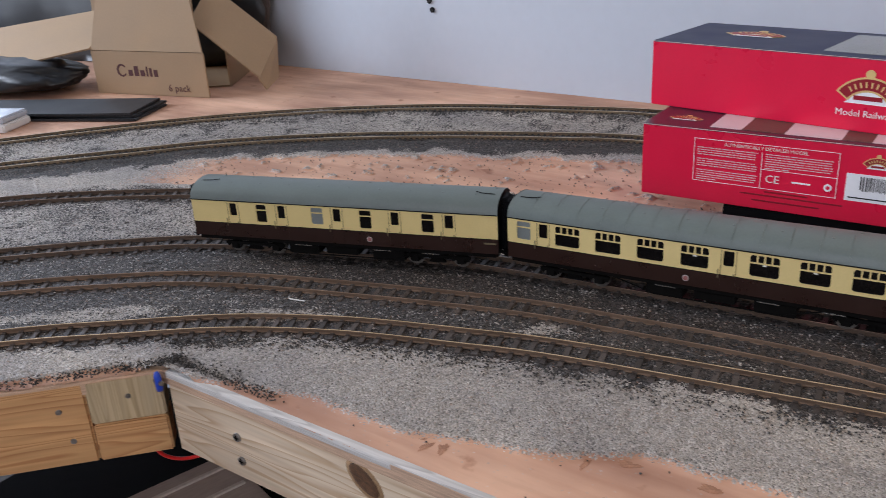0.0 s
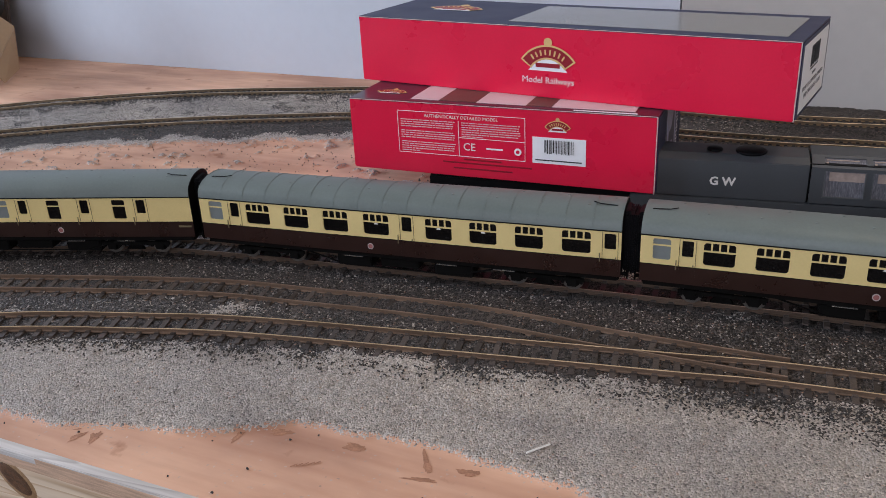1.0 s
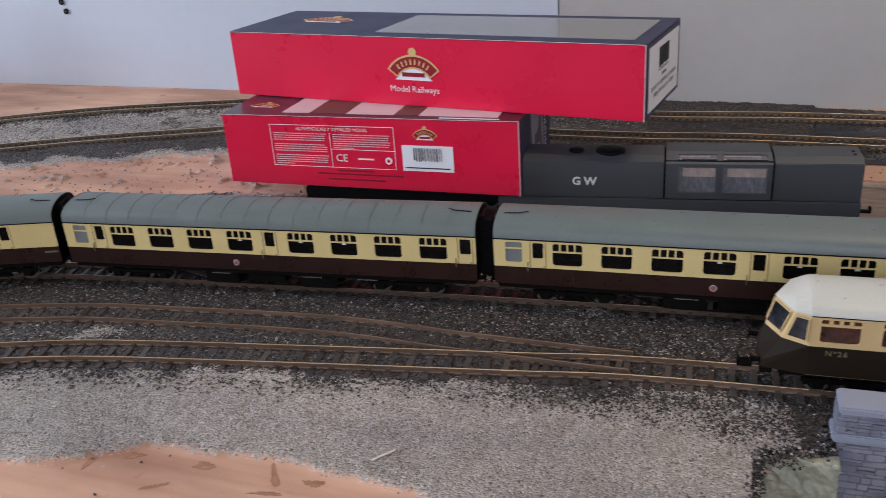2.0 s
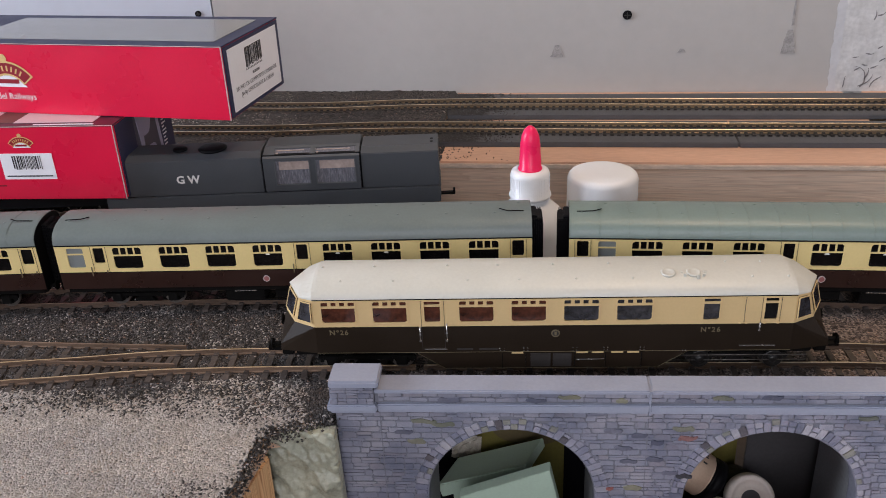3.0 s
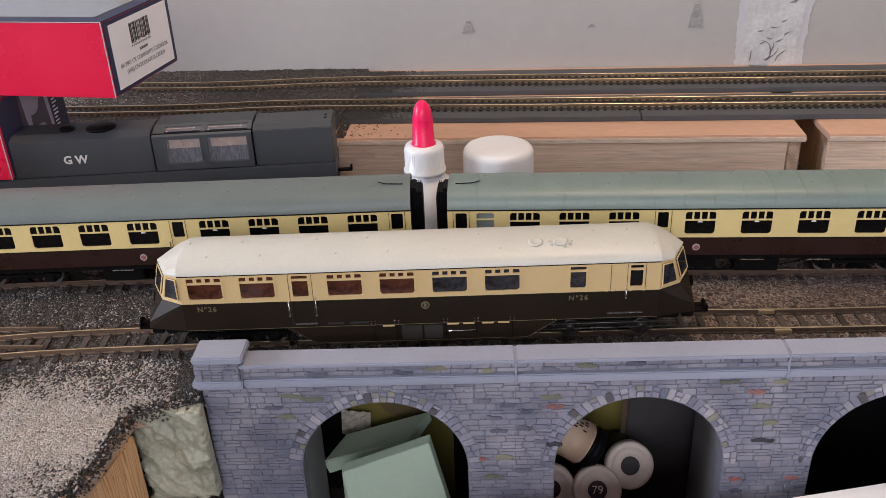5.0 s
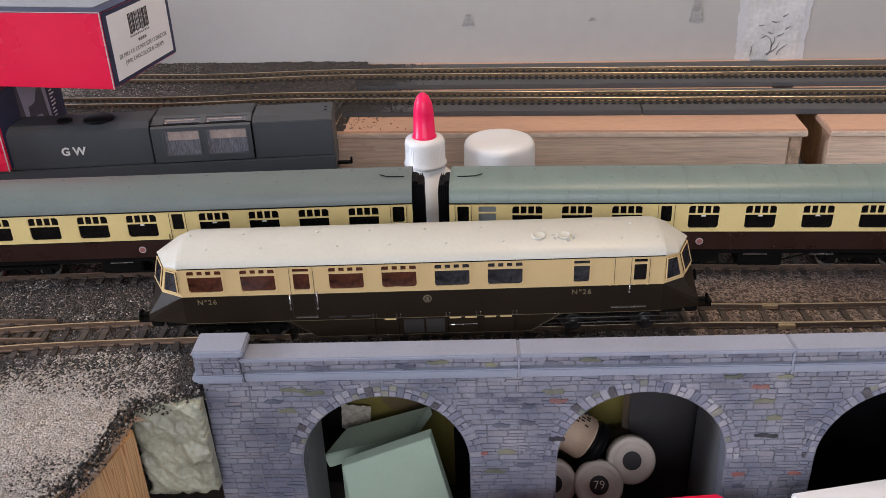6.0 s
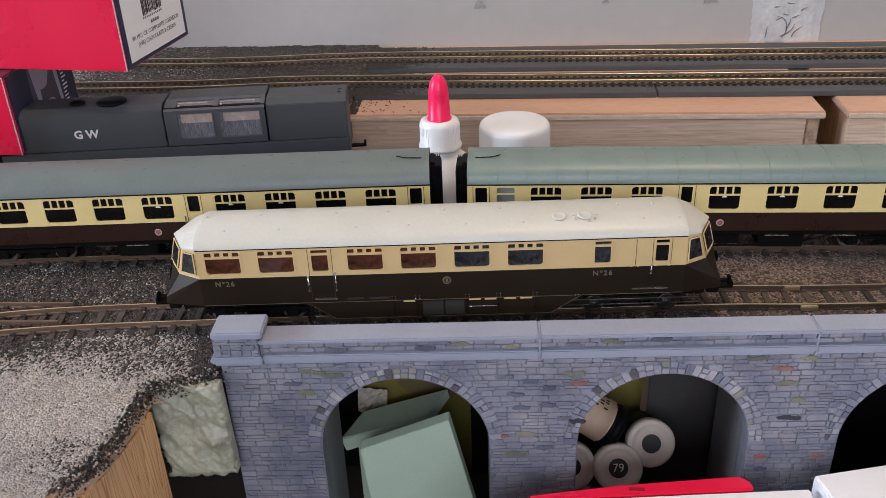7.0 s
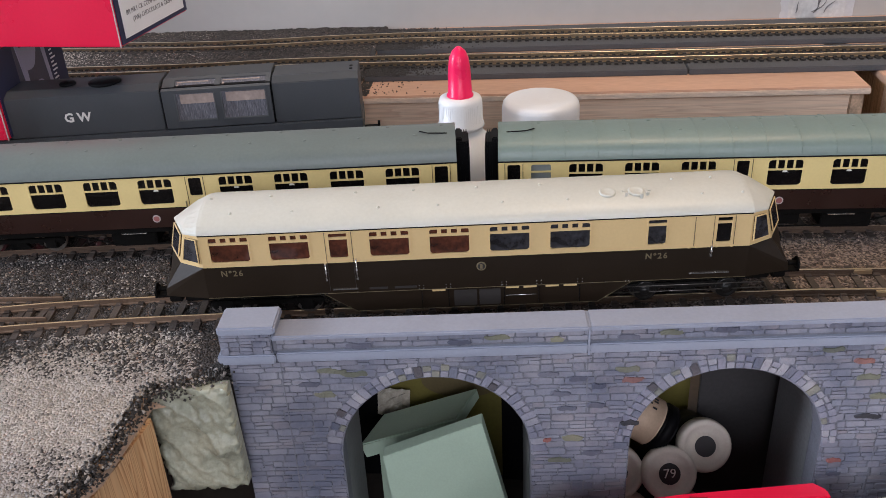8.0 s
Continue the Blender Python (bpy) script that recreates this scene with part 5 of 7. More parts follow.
    for x in (-0.0995, 0.0736):
        part("number_print", text_mesh("N\u00ba26", 0.0036, M_GOLD, space=1.25, bold=0.00006), None, t, "gold running number", m=pose(x, -W - 0.0001, 0.0305))
    bm = bmesh.new()
    cyl(bm, 0.0026, 0.0293, -W - 0.0002, -W, 0.0020, 20, axis="y")
    em = part("emblem", bm, M_GOLD, t, "round gold company emblem")
    part("emblem_centre", cyl(bmesh.new(), 0.0026, 0.0293, -W - 0.0003, -W - 0.0001, 0.0015, 16, axis="y"), M_PANEL, em)
    part("emblem_mark", box(bmesh.new(), 0.0021, 0.0031, -W - 0.0004, -W - 0.0002, 0.0283, 0.0303), M_GOLD, em)
    part("chassis", box(bmesh.new(), -0.122, 0.122, -0.0145, 0.0145, 0.0160, 0.0192, 0.0006), M_UNDER, t)
    # right bogie has a lighter black as if lit; the left keeps the shaded one
    bogie(t, 0.0878, 0.034, M_BOGIE)
    bogie(t, -0.0880, 0.034)
    for z, y in ((0.0118, -0.0146), (0.0148, -0.0150)):
        part("brake_rod", cyl(bmesh.new(), y, z, 0.057, 0.120, 0.00024, 8, axis="x"), M_TYRE, t)
    return t


railcar(pose(0.0036, -0.0716, 0, 0, 0, 4.35))


# ---------- cartons ----------
M_RED = material("red_card", (0.80, 0.012, 0.056), 0.30, var=0.05, scale=30, fine=600, bump=0.02, coat=0.25)
M_NAVY = material("navy_card", (0.018, 0.022, 0.068), 0.5, var=0.1, scale=30, fine=600, bump=0.02)
M_PLUM = material("plum_card", (0.045, 0.018, 0.035), 0.35, var=0.1, scale=30, fine=600, bump=0.02, coat=0.2)
M_PINKCARD = material("pale_pink_print", (0.66, 0.52, 0.55), 0.4, var=0.05, scale=40, fine=600, bump=0.02)
M_BROWNPRINT = material("brown_print", (0.12, 0.065, 0.055), 0.4, var=0.2, scale=60, fine=600, bump=0.02)
M_CARDEDGE = material("worn_card_edge", (0.62, 0.48, 0.46), 0.7, var=0.25, scale=200, fine=900)
M_FILM = material("window_film", (0.20, 0.20, 0.19), 0.22, var=0.08, scale=12, fine=300, bump=0.02, coat=0.5)
M_LABEL = material("white_label", (0.84, 0.84, 0.86), 0.45, var=0.03, scale=60, fine=600)
M_INK = material("black_ink", (0.02, 0.02, 0.022), 0.5, var=0.1)
M_GREYINK = material("grey_ink", (0.13, 0.13, 0.14), 0.5, var=0.1)
M_DARKRED = material("dark_red_print", (0.30, 0.010, 0.022), 0.4, var=0.1)
M_CREST = material("badge_gold", (0.72, 0.50, 0.20), 0.4, var=0.1)
M_LILAC = material("lilac_print", (0.42, 0.42, 0.55), 0.4, var=0.06)


def plate(x0, x1, z0, z1, y=0.0, t=0.0002):
    return box(bmesh.new(), x0, x1, y - t, y + 0.0001, z0, z1)


def crest(parent, w, m, mat_extra=True):
    """An arched badge as plain shapes: a gold-edged red band over a white panel, with a gold disc on top."""
    bm = bmesh.new()
    n = 16

    def band(r0, r1, a0, a1, y):
        pts = [(r1 * math.cos(a0 + (a1 - a0) * k / n), y, r1 * math.sin(a0 + (a1 - a0) * k / n)) for k in range(n + 1)]
        pts += [(r0 * math.cos(a1 + (a0 - a1) * k / n), y, r0 * math.sin(a1 + (a0 - a1) * k / n)) for k in range(n + 1)]
        return pts

    R = w / 2 / math.cos(radians(35))
    base = part("badge", extrude_poly(bmesh.new(), [(x, y, z - 0.55 * R) for x, y, z in band(R * 0.60, R, radians(35), radians(145), 0)], (0, -0.0002, 0)), M_CREST, parent, "gold-edged arched badge", m=m)
    part("badge_band", extrude_poly(bmesh.new(), [(x, y - 0.0002, z - 0.55 * R) for x, y, z in band(R * 0.66, R * 0.95, radians(38), radians(142), 0)], (0, -0.0001, 0)), M_DARKRED, base)
    pts = [(x, y - 0.0001, z - 0.55 * R) for x, y, z in band(R * 0.60, R * 0.61, radians(42), radians(138), 0)][: n + 1]
    pts += [(-w * 0.36, -0.0001, -w * 0.16), (w * 0.36, -0.0001, -w * 0.16)]
    part("badge_panel", extrude_poly(bmesh.new(), pts, (0, -0.0001, 0)), M_LABEL, base)
    part("badge_mark", plate(-w * 0.22, w * 0.22, -w * 0.10, -w * 0.03, -0.0003), M_DARKRED, base)
    bm = bmesh.new()
    cyl(bm, 0, 0.52 * R, -0.0003, 0, w * 0.075, 18, axis="y")
    part("badge_disc", bm, M_CREST, base)
    for k in range(8):
        a = radians(50 + 80 * (k + 0.5) / 8)
        part("badge_letter_bar", plate(-w * 0.014, w * 0.014, -w * 0.045, w * 0.045, -0.0004, 0.0001), M_CREST, base, m=Matrix.Translation((R * 0.80 * math.cos(a), 0, R * 0.80 * math.sin(a) - 0.55 * R)) @ pose(0, 0, 0, 0, 90 - math.degrees(a), 0))
    return base


def barcode(parent, x0, x1, z0, z1, m, seed):
    r = random.Random(seed)
    bm = bmesh.new()
    x = x0
    while x < x1:
        w = r.choice((0.0003, 0.0004, 0.0008))
        box(bm, x, min(x + w, x1), -0.0003, 0.0, z0 + (0.0008 if r.random() < 0.5 else 0), z1)
        x += w + r.choice((0.0006, 0.0008, 0.0011))
    return part("barcode", bm, M_INK, parent, "printed black bar code", m=m)


def carton(name, label, m, L, D, H, top):
    t = thing(name, label, "box", m, group="stacked train boxes")
    bm = bmesh.new()
    box(bm, 0, L, 0, D, 0, H, 0.0007)
    part("carton_body", bm, M_RED, t)
    part("lid", box(bmesh.new(), 0.0003, L + 0.0003, 0.0003, D + 0.0003, H - 0.0006, H + 0.0003), top, t)
    bm = bmesh.new()
    box(bm, 0.0, L, -0.0002, 0.0004, H - 0.0003, H + 0.0001)
    box(bm, L - 0.0004, L + 0.0002, -0.0002, 0.0004, 0, H)
    part("worn_edge", bm, M_CARDEDGE, t, "pale scuffed card edges")
    return t


UH = 0.0482
ub = carton("coach_box", "long red and navy coach box with a film window", pose(-0.5235, 0.1205, 0.0757, 0, 0, -6.3), 0.3205, 0.088, UH, M_NAVY)
part("film_window", box(bmesh.new(), 0.122, 0.310, 0.012, 0.078, UH + 0.0001, UH + 0.0006), M_FILM, ub, "dull grey film window")
crest(ub, 0.041, pose(0.1580, -0.0002, 0.0252))
part("lettering", text_mesh("Model Railways", 0.0063, M_WHITE), None, ub, m=pose(0.1580, -0.0004, 0.0120))
crest(ub, 0.046, pose(0.058, 0.048, UH + 0.0006, -90))
endm = pose(0.3206, 0, 0, 0, 0, 90)
part("end_flap", plate(0.0015, 0.0865, 0.001, UH - 0.001, 0, 0.0006), M_NAVY, ub, "navy-bordered end flap", m=endm)
part("end_label", plate(0.006, 0.0825, 0.0035, UH - 0.0035, -0.0006, 0.0002), M_LABEL, ub, "white end label", m=endm)
barcode(ub, 0.030, 0.056, 0.0275, 0.0405, endm @ Matrix.Translation((0, -0.0008, 0)), 3)
for k in range(11):
    part("print_line", plate(0.0295 + 0.0024 * k, 0.0306 + 0.0024 * k, 0.0255, 0.0267, -0.0008, 0.0002), M_GREYINK, ub, m=endm)
for k in range(4):
    part("print_line", plate(0.0385 + 0.0028 * k, 0.0405 + 0.0028 * k, 0.0212, 0.0230, -0.0008, 0.0002), M_GREYINK, ub, m=endm)
part("lettering", text_mesh("BR MK1 CK COMPOSITE CORRIDOR", 0.0040, M_GREYINK), None, ub, "grey printed label line", m=endm @ pose(0.0440, -0.0009, 0.0170))
part("lettering", text_mesh("(WR) CHOCOLATE & CREAM", 0.0040, M_GREYINK), None, ub, "grey printed label line", m=endm @ pose(0.0440, -0.0009, 0.0120))

lb = carton("engine_box", "red engine box with printed panels and a label", pose(-0.5058, 0.0680, 0.0228, 0, 0, 2.6), 0.2215, 0.096, 0.0522, M_PLUM)
FW = 0.00035
bm = bmesh.new()
for x0, x1, z0, z1 in ((0.038, 0.133, 0.0455, 0.0455 + FW), (0.038, 0.133, 0.0150, 0.0150 + FW), (0.038, 0.038 + FW, 0.0150, 0.0455), (0.133, 0.133 + FW, 0.0150, 0.0458), (0.0845, 0.0845 + FW, 0.0150, 0.0405), (0.0845, 0.133, 0.0285, 0.0285 + FW)):
    box(bm, x0, x1, -0.0002, 0.0, z0, z1)
part("print_frame", bm, M_LABEL, lb, "thin white printed frame")
part("lettering", text_mesh("AUTHENTICALLY DETAILED MODEL", 0.0034, M_WHITE), None, lb, m=pose(0.0865, -0.0003, 0.0430))


def paragraph(parent, x0, x1, z0, lines, gap, h, seed, skip=()):
    """Small print as rows of word-long bars."""
    r = random.Random(seed)
    bm = bmesh.new()
    for k in range(lines):
        z, x = z0 - k * gap, x0
        end = x1 - (r.uniform(0.3, 0.7) * (x1 - x0) if k == lines - 1 else r.uniform(0, 0.06) * (x1 - x0))
        while x < end and k not in skip:
            w = min(r.uniform(0.0012, 0.0050), end - x)
            box(bm, x, x + w, -0.0002, 0.0001, z, z + h)
            x += w + 0.0006
    part("small_print", bm, M_PINKCARD, parent, "white small print")


paragraph(lb, 0.0405, 0.0825, 0.0392, 15, 0.00162, 0.0006, 8, (4, 9))
paragraph(lb, 0.0870, 0.1310, 0.0392, 7, 0.00162, 0.0006, 9)
part("lettering", text_mesh("CE", 0.0078, M_WHITE), None, lb, m=pose(0.0925, -0.0003, 0.0222))
part("print_line", plate(0.105, 0.117, 0.0215, 0.0226), M_LABEL, lb)
bm = bmesh.new()
cyl(bm, 0.128, 0.0215, -0.0003, 0, 0.0026, 18, axis="y")
rc = part("recycling_mark", bm, M_LABEL, lb)
part("mark_centre", cyl(bmesh.new(), 0.128, 0.0215, -0.0004, -0.0002, 0.0013, 12, axis="y"), M_RED, rc)
for x0, x1, z in ((0.088, 0.116, 0.0125), (0.072, 0.138, 0.0098), (0.080, 0.124, 0.0058)):
    part("print_line", plate(x0, x1, z, z + 0.0011), M_DARKRED, lb)
part("white_label", plate(0.1385, 0.1755, 0.0150, 0.0335, 0, 0.0003), M_LABEL, lb, "white bar code label")
barcode(lb, 0.147, 0.167, 0.0222, 0.0318, pose(0, -0.0003, 0), 5)
part("print_line", plate(0.1405, 0.173, 0.0170, 0.0178, -0.0003, 0.0002), M_INK, lb)
crest(lb, 0.018, pose(0.156, -0.0002, 0.0405))
crest(lb, 0.024, pose(0.024, 0.022, 0.0526, -90))
for x0, x1, mat in ((0.046, 0.068, M_PINKCARD), (0.068, 0.096, M_BROWNPRINT), (0.096, 0.132, M_PINKCARD), (0.132, 0.150, M_BROWNPRINT), (0.150, 0.206, M_PINKCARD)):
    part("lid_print", box(bmesh.new(), x0, x1 - 0.0003, 0.007, 0.06, 0.0524, 0.0528), mat, lb)
part("print_line", box(bmesh.new(), 0.166, 0.208, 0.0020, 0.0034, 0.0524, 0.0528), M_LABEL, lb)
part("end_flap", plate(0.003, 0.095, 0.001, 0.051, 0, 0.0006), M_NAVY, lb, "dark navy end flap", m=pose(0.2216, 0, 0, 0, 0, 90))
m = pose(0.2222, 0, 0, 0, 0, 90)
M_DUSK = material("grey_violet_print", (0.085, 0.080, 0.115), 0.4, var=0.15, scale=60, fine=600)
part("end_print", plate(0.030, 0.070, 0.002, 0.050, 0.0, 0.0001), M_DUSK, lb, "grey-violet printed panel", m=m)
bm = bmesh.new()
lobes = [(0.0465 + 0.0115 * math.cos(a) * (1 + 0.15 * math.sin(3 * a)), -0.0001, 0.0385 + 0.0085 * math.sin(a)) for a in np.linspace(0, 2 * math.pi, 24, endpoint=False)]
extrude_poly(bm, lobes, (0, -0.0002, 0))
extrude_poly(bm, [(0.0330, -0.0001, 0.050), (0.0375, -0.0001, 0.050), (0.0420, -0.0001, 0.030), (0.0410, -0.0001, 0.004), (0.0350, -0.0001, 0.004), (0.0365, -0.0001, 0.026)], (0, -0.00025, 0))
extrude_poly(bm, [(0.049 + 0.0120 * math.cos(a), -0.0001, 0.0155 + 0.0070 * math.sin(a) * (1 + 0.2 * math.cos(2 * a))) for a in np.linspace(0, 2 * math.pi, 24, endpoint=False)], (0, -0.0002, 0))
part("swirl_print", bm, M_LILAC, lb, "lilac printed swirl", m=m)
part("swirl_print", extrude_poly(bmesh.new(), [(0.0640, -0.0001, 0.050), (0.0690, -0.0001, 0.050), (0.0735, -0.0001, 0.003), (0.0700, -0.0001, 0.003)], (0, -0.0002, 0)), M_LILAC, lb, m=m)
rp = random.Random(31)
for k in range(16):
    w = rp.uniform(0.003, 0.008)
    part("small_print", plate(0.0755, 0.0755 + w, 0.047 - 0.0027 * k, 0.0480 - 0.0027 * k, -0.0001), M_LABEL, lb, m=m)

# the low wagon that the lower box rests on
lw = thing("low_wagon", "low black flat wagon under the red box", "wagon", between(-0.445, 0.088, -0.300, 0.106)[0])
part("wagon_floor", box(bmesh.new(), -0.075, 0.075, -0.017, 0.017, 0.0165, 0.0226, 0.0006), M_UNDER, lw)
part("wagon_side", box(bmesh.new(), -0.075, 0.075, -0.0182, -0.0172, 0.0135, 0.0215, 0.0003), M_BLACK, lw)
for u in (-0.05, 0.05):
    bogie(lw, u, 0.022)


# ---------- grey centre-cab engine ----------
M_LOCO = material("satin_dark_grey", (0.054, 0.060, 0.067), 0.48, var=0.07, scale=50, fine=800, bump=0.05)
M_LOCOTOP = material("lighter_loco_grey", (0.085, 0.090, 0.096), 0.55, var=0.10, scale=40, fine=800, bump=0.05)
M_BLIND_GLINT = material("pale_blind_and_glint", (0.40, 0.31, 0.27), 0.6, var=0.25, scale=140, fine=500, bump=0.2)
M_CABGLASS = material("grey_cab_window", (0.18, 0.18, 0.205), 0.25, var=0.45, scale=260, fine=900, stretch=(9, 1, 1), bump=0.1)
ang = 7.5
lo = thing("shunting_engine", "dark grey centre-cab model engine with white letters", "locomotive", pose(-0.3000, 0.0800, 0, 0, 0, ang))


def hood(x0, x1, ztop, y0, name, cham=0.0060, drop=0.0032):
    bm = bmesh.new()
    D = 0.033
    extrude_poly(bm, [(x0, y0, 0.0215), (x0, y0, ztop - drop), (x0, y0 + cham, ztop), (x0, y0 + D - cham, ztop), (x0, y0 + D, ztop - drop), (x0, y0 + D, 0.0215)], (x1 - x0, 0, 0))
    bmesh.ops.bevel(bm, geom=bm.edges[:], offset=0.0004, segments=2, affect="EDGES")
    return part(name, bm, [M_LOCO], lo)


hood(0.0, 0.1084, 0.0495, 0.0012, "bonnet")
hood(0.1762, 0.2285, 0.0495, 0.0012, "bonnet")
# black filler paints shade into the slits either side of the cab
part("cab_gap", box(bmesh.new(), 0.1084, 0.1762, 0.0030, 0.0310, 0.0215, 0.0470), M_BLACK, lo, "black block that shades the gaps beside the cab")
# cab: posts, rails and a sloped skylight rim round open windows
cab = part("cab", box(bmesh.new(), 0.1096, 0.1750, 0.0140, 0.0330, 0.0220, 0.0500, 0.0004), M_LOCO, lo)
CX0, CX1, Y0 = 0.1096, 0.1750, 0.0004
bm = bmesh.new()
for x0, x1, z0, z1 in ((CX0, CX1, 0.0220, 0.0262), (CX0, CX1, 0.0437, 0.0458), (CX0, 0.1172, 0.0262, 0.0437), (0.1412, 0.1448, 0.0262, 0.0437), (0.1722, CX1, 0.0262, 0.0437)):
    box(bm, x0, x1, Y0, Y0 + 0.0016, z0, z1)
part("window_wall", bm, M_LOCO, cab)
SL = Matrix.Translation((0, Y0, 0.0458)) @ Matrix.Rotation(math.atan2(0.0042, 0.0136), 4, "X")
bm = bmesh.new()
for x0, x1, y0, y1 in ((CX0, CX1, 0.0, 0.0028), (CX0, CX1, 0.0112, 0.0142), (CX0, 0.1172, 0.0028, 0.0112), (0.1412, 0.1448, 0.0028, 0.0112), (0.1722, CX1, 0.0028, 0.0112)):
    box(bm, x0, x1, y0, y1, -0.0012, 0.0)
part("skylight_rim", bm, M_LOCOTOP, cab, "sloped skylight rim", m=SL)
for x0, x1 in ((0.1172, 0.1412), (0.1448, 0.1722)):
    w = part("window", box(bmesh.new(), x0, x1, Y0 + 0.0012, Y0 + 0.0016, 0.0262, 0.0437), M_CABGLASS, cab, "cab window with a pale blind behind")
    part("blind", plate(x0 + 0.0030, x1 - 0.0008, 0.0370, 0.0428, Y0 + 0.0012, 0.0002), M_BLIND_GLINT, w, "pale pinkish strip inside the window")
    f = bmesh.new()
    for p0, p1, q0, q1 in ((x0, x1, 0.0262, 0.0268), (x0, x0 + 0.0006, 0.0268, 0.0437), (x1 - 0.0006, x1, 0.0268, 0.0437)):
        box(f, p0, p1, Y0 - 0.0002, Y0 + 0.0011, q0, q1)
    part("window_frame", f, M_LOCOTOP, w)
    k = part("skylight", box(bmesh.new(), x0, x1, 0.0028, 0.0112, -0.0011, -0.0007), M_CABGLASS, cab, "grey skylight pane", m=SL)
    # pale bars painted on the pane as its reflection
    f = bmesh.new()
    box(f, x0 + 0.001, x0 + 0.0022, 0.0034, 0.0070, -0.0007, -0.0004)
    box(f, x0 + 0.001, x1 - 0.004, 0.0088, 0.0096, -0.0007, -0.0004)
    part("skylight_glint", f, M_BLIND_GLINT, k, "pale streak painted on the skylight as a glint")
part("footplate", box(bmesh.new(), -0.001, 0.2290, 0.0, 0.0340, 0.0095, 0.0212, 0.0006), M_LOCO, lo)
for x, rad in ((0.0510, 0.0050), (0.0735, 0.0098)):
    bm = bmesh.new()
    lathe(bm, [(rad, 0), (rad, 0.0012), (rad * 0.82, 0.0019), (rad * 0.2, 0.0022)], 26)
    part("hatch", bm, M_BLACK, lo, "round black roof hatch", m=pose(x, 0.0150, 0.0493))
part("lettering", text_mesh("G W", 0.0078, M_WHITE, space=1.0, bold=0.00025), None, lo, "white painted letters", m=pose(0.0572, 0.0010, 0.0326))
for y in (0.008, 0.014):
    part("bolt_hole", cyl(bmesh.new(), 0.2240, y + 0.004, 0.0494, 0.0498, 0.0011, 12), M_BLACK, lo)
part("engine_chassis", box(bmesh.new(), 0.01, 0.218, 0.006, 0.028, 0.0075, 0.0095), M_UNDER, lo)
for u in (0.045, 0.185):
    for dx in (-0.014, 0.014):
        for y in (0.0085, 0.0255):
            bm = bmesh.new()
            cyl(bm, 0, 0, -0.0012, 0.0012, 0.0060, 18, axis="y")
            part("wheel", bm, M_TYRE, lo, m=pose(u + dx, y, RAIL_Z + 0.006))
bm = bmesh.new()
box(bm, 0.2285, 0.2390, 0.015, 0.019, 0.0085, 0.0100, 0.0003)
box(bm, 0.2375, 0.2390, 0.015, 0.019, 0.0085, 0.0125, 0.0003)
part("coupling", bm, M_UNDER, lo, "black hook coupling")


# ---------- glue bottle and jar behind the coaches ----------
M_WPLASTIC = material("white_plastic", (0.80, 0.80, 0.79), 0.35, var=0.03, scale=60, fine=800, bump=0.03)
M_PINK = material("pink_plastic", (1.0, 0.020, 0.11), 0.30, var=0.04, scale=60, fine=800, bump=0.02, spec=0.3)
SHELF = -0.135
bo = thing("glue_bottle", "white glue bottle with a bright pink tapered cap", "bottle", pose(-0.0118, 0.1060, SHELF))
q = -SHELF - 0.0018
part("bottle_body", lathe(bmesh.new(), [(0.0235, 0), (0.0250, 0.003), (0.0250, q - 0.006), (0.0240, q + 0.001), (0.0205, q + 0.008), (0.0158, q + 0.0125), (0.0128, q + 0.0155), (0.0122, q + 0.0190)], 36), M_WPLASTIC, bo)
bm = bmesh.new()
lathe(bm, [(0.0138, q + 0.0185), (0.0142, q + 0.0192), (0.0140, q + 0.0205), (0.0133, q + 0.0212), (0.0131, q + 0.0345), (0.0122, q + 0.0368), (0.0085, q + 0.0376)], 44)
for k in range(60):
    a = 2 * math.pi * k / 60
    box(bm, 0.01308 * math.cos(a) - 0.00018, 0.01308 * math.cos(a) + 0.00018, 0.01308 * math.sin(a) - 0.00018, 0.01308 * math.sin(a) + 0.00018, q + 0.0216, q + 0.0335)
part("screw_collar", bm, M_WPLASTIC, bo, "ribbed white screw collar")
part("tip_cap", lathe(bmesh.new(), [(0.0080, q + 0.0372), (0.0080, q + 0.0386), (0.0073, q + 0.0394), (0.0066, q + 0.0550), (0.0057, q + 0.0610), (0.0040, q + 0.0648), (0.0015, q + 0.0672), (0.0003, q + 0.0675)], 30), M_PINK, bo, "bright pink tapered cap")
ja = thing("white_jar", "white plastic jar with a wide smooth lid", "jar", pose(0.0368, 0.1250, SHELF))
part("jar_body", lathe(bmesh.new(), [(0.022, 0), (0.0225, 0.003), (0.0225, q - 0.012), (0.021, q - 0.008)], 36), M_WPLASTIC, ja)
part("jar_lid", lathe(bmesh.new(), [(0.0238, q - 0.012), (0.0243, q - 0.010), (0.0240, q + 0.0240), (0.0234, q + 0.0262), (0.0220, q + 0.0278), (0.0195, q + 0.0284), (0.0004, q + 0.0286)], 44), M_WPLASTIC, ja)

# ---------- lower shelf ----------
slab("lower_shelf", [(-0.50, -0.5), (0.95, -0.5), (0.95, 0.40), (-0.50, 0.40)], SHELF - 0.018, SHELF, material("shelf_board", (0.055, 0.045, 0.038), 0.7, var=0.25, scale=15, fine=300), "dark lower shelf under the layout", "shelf")


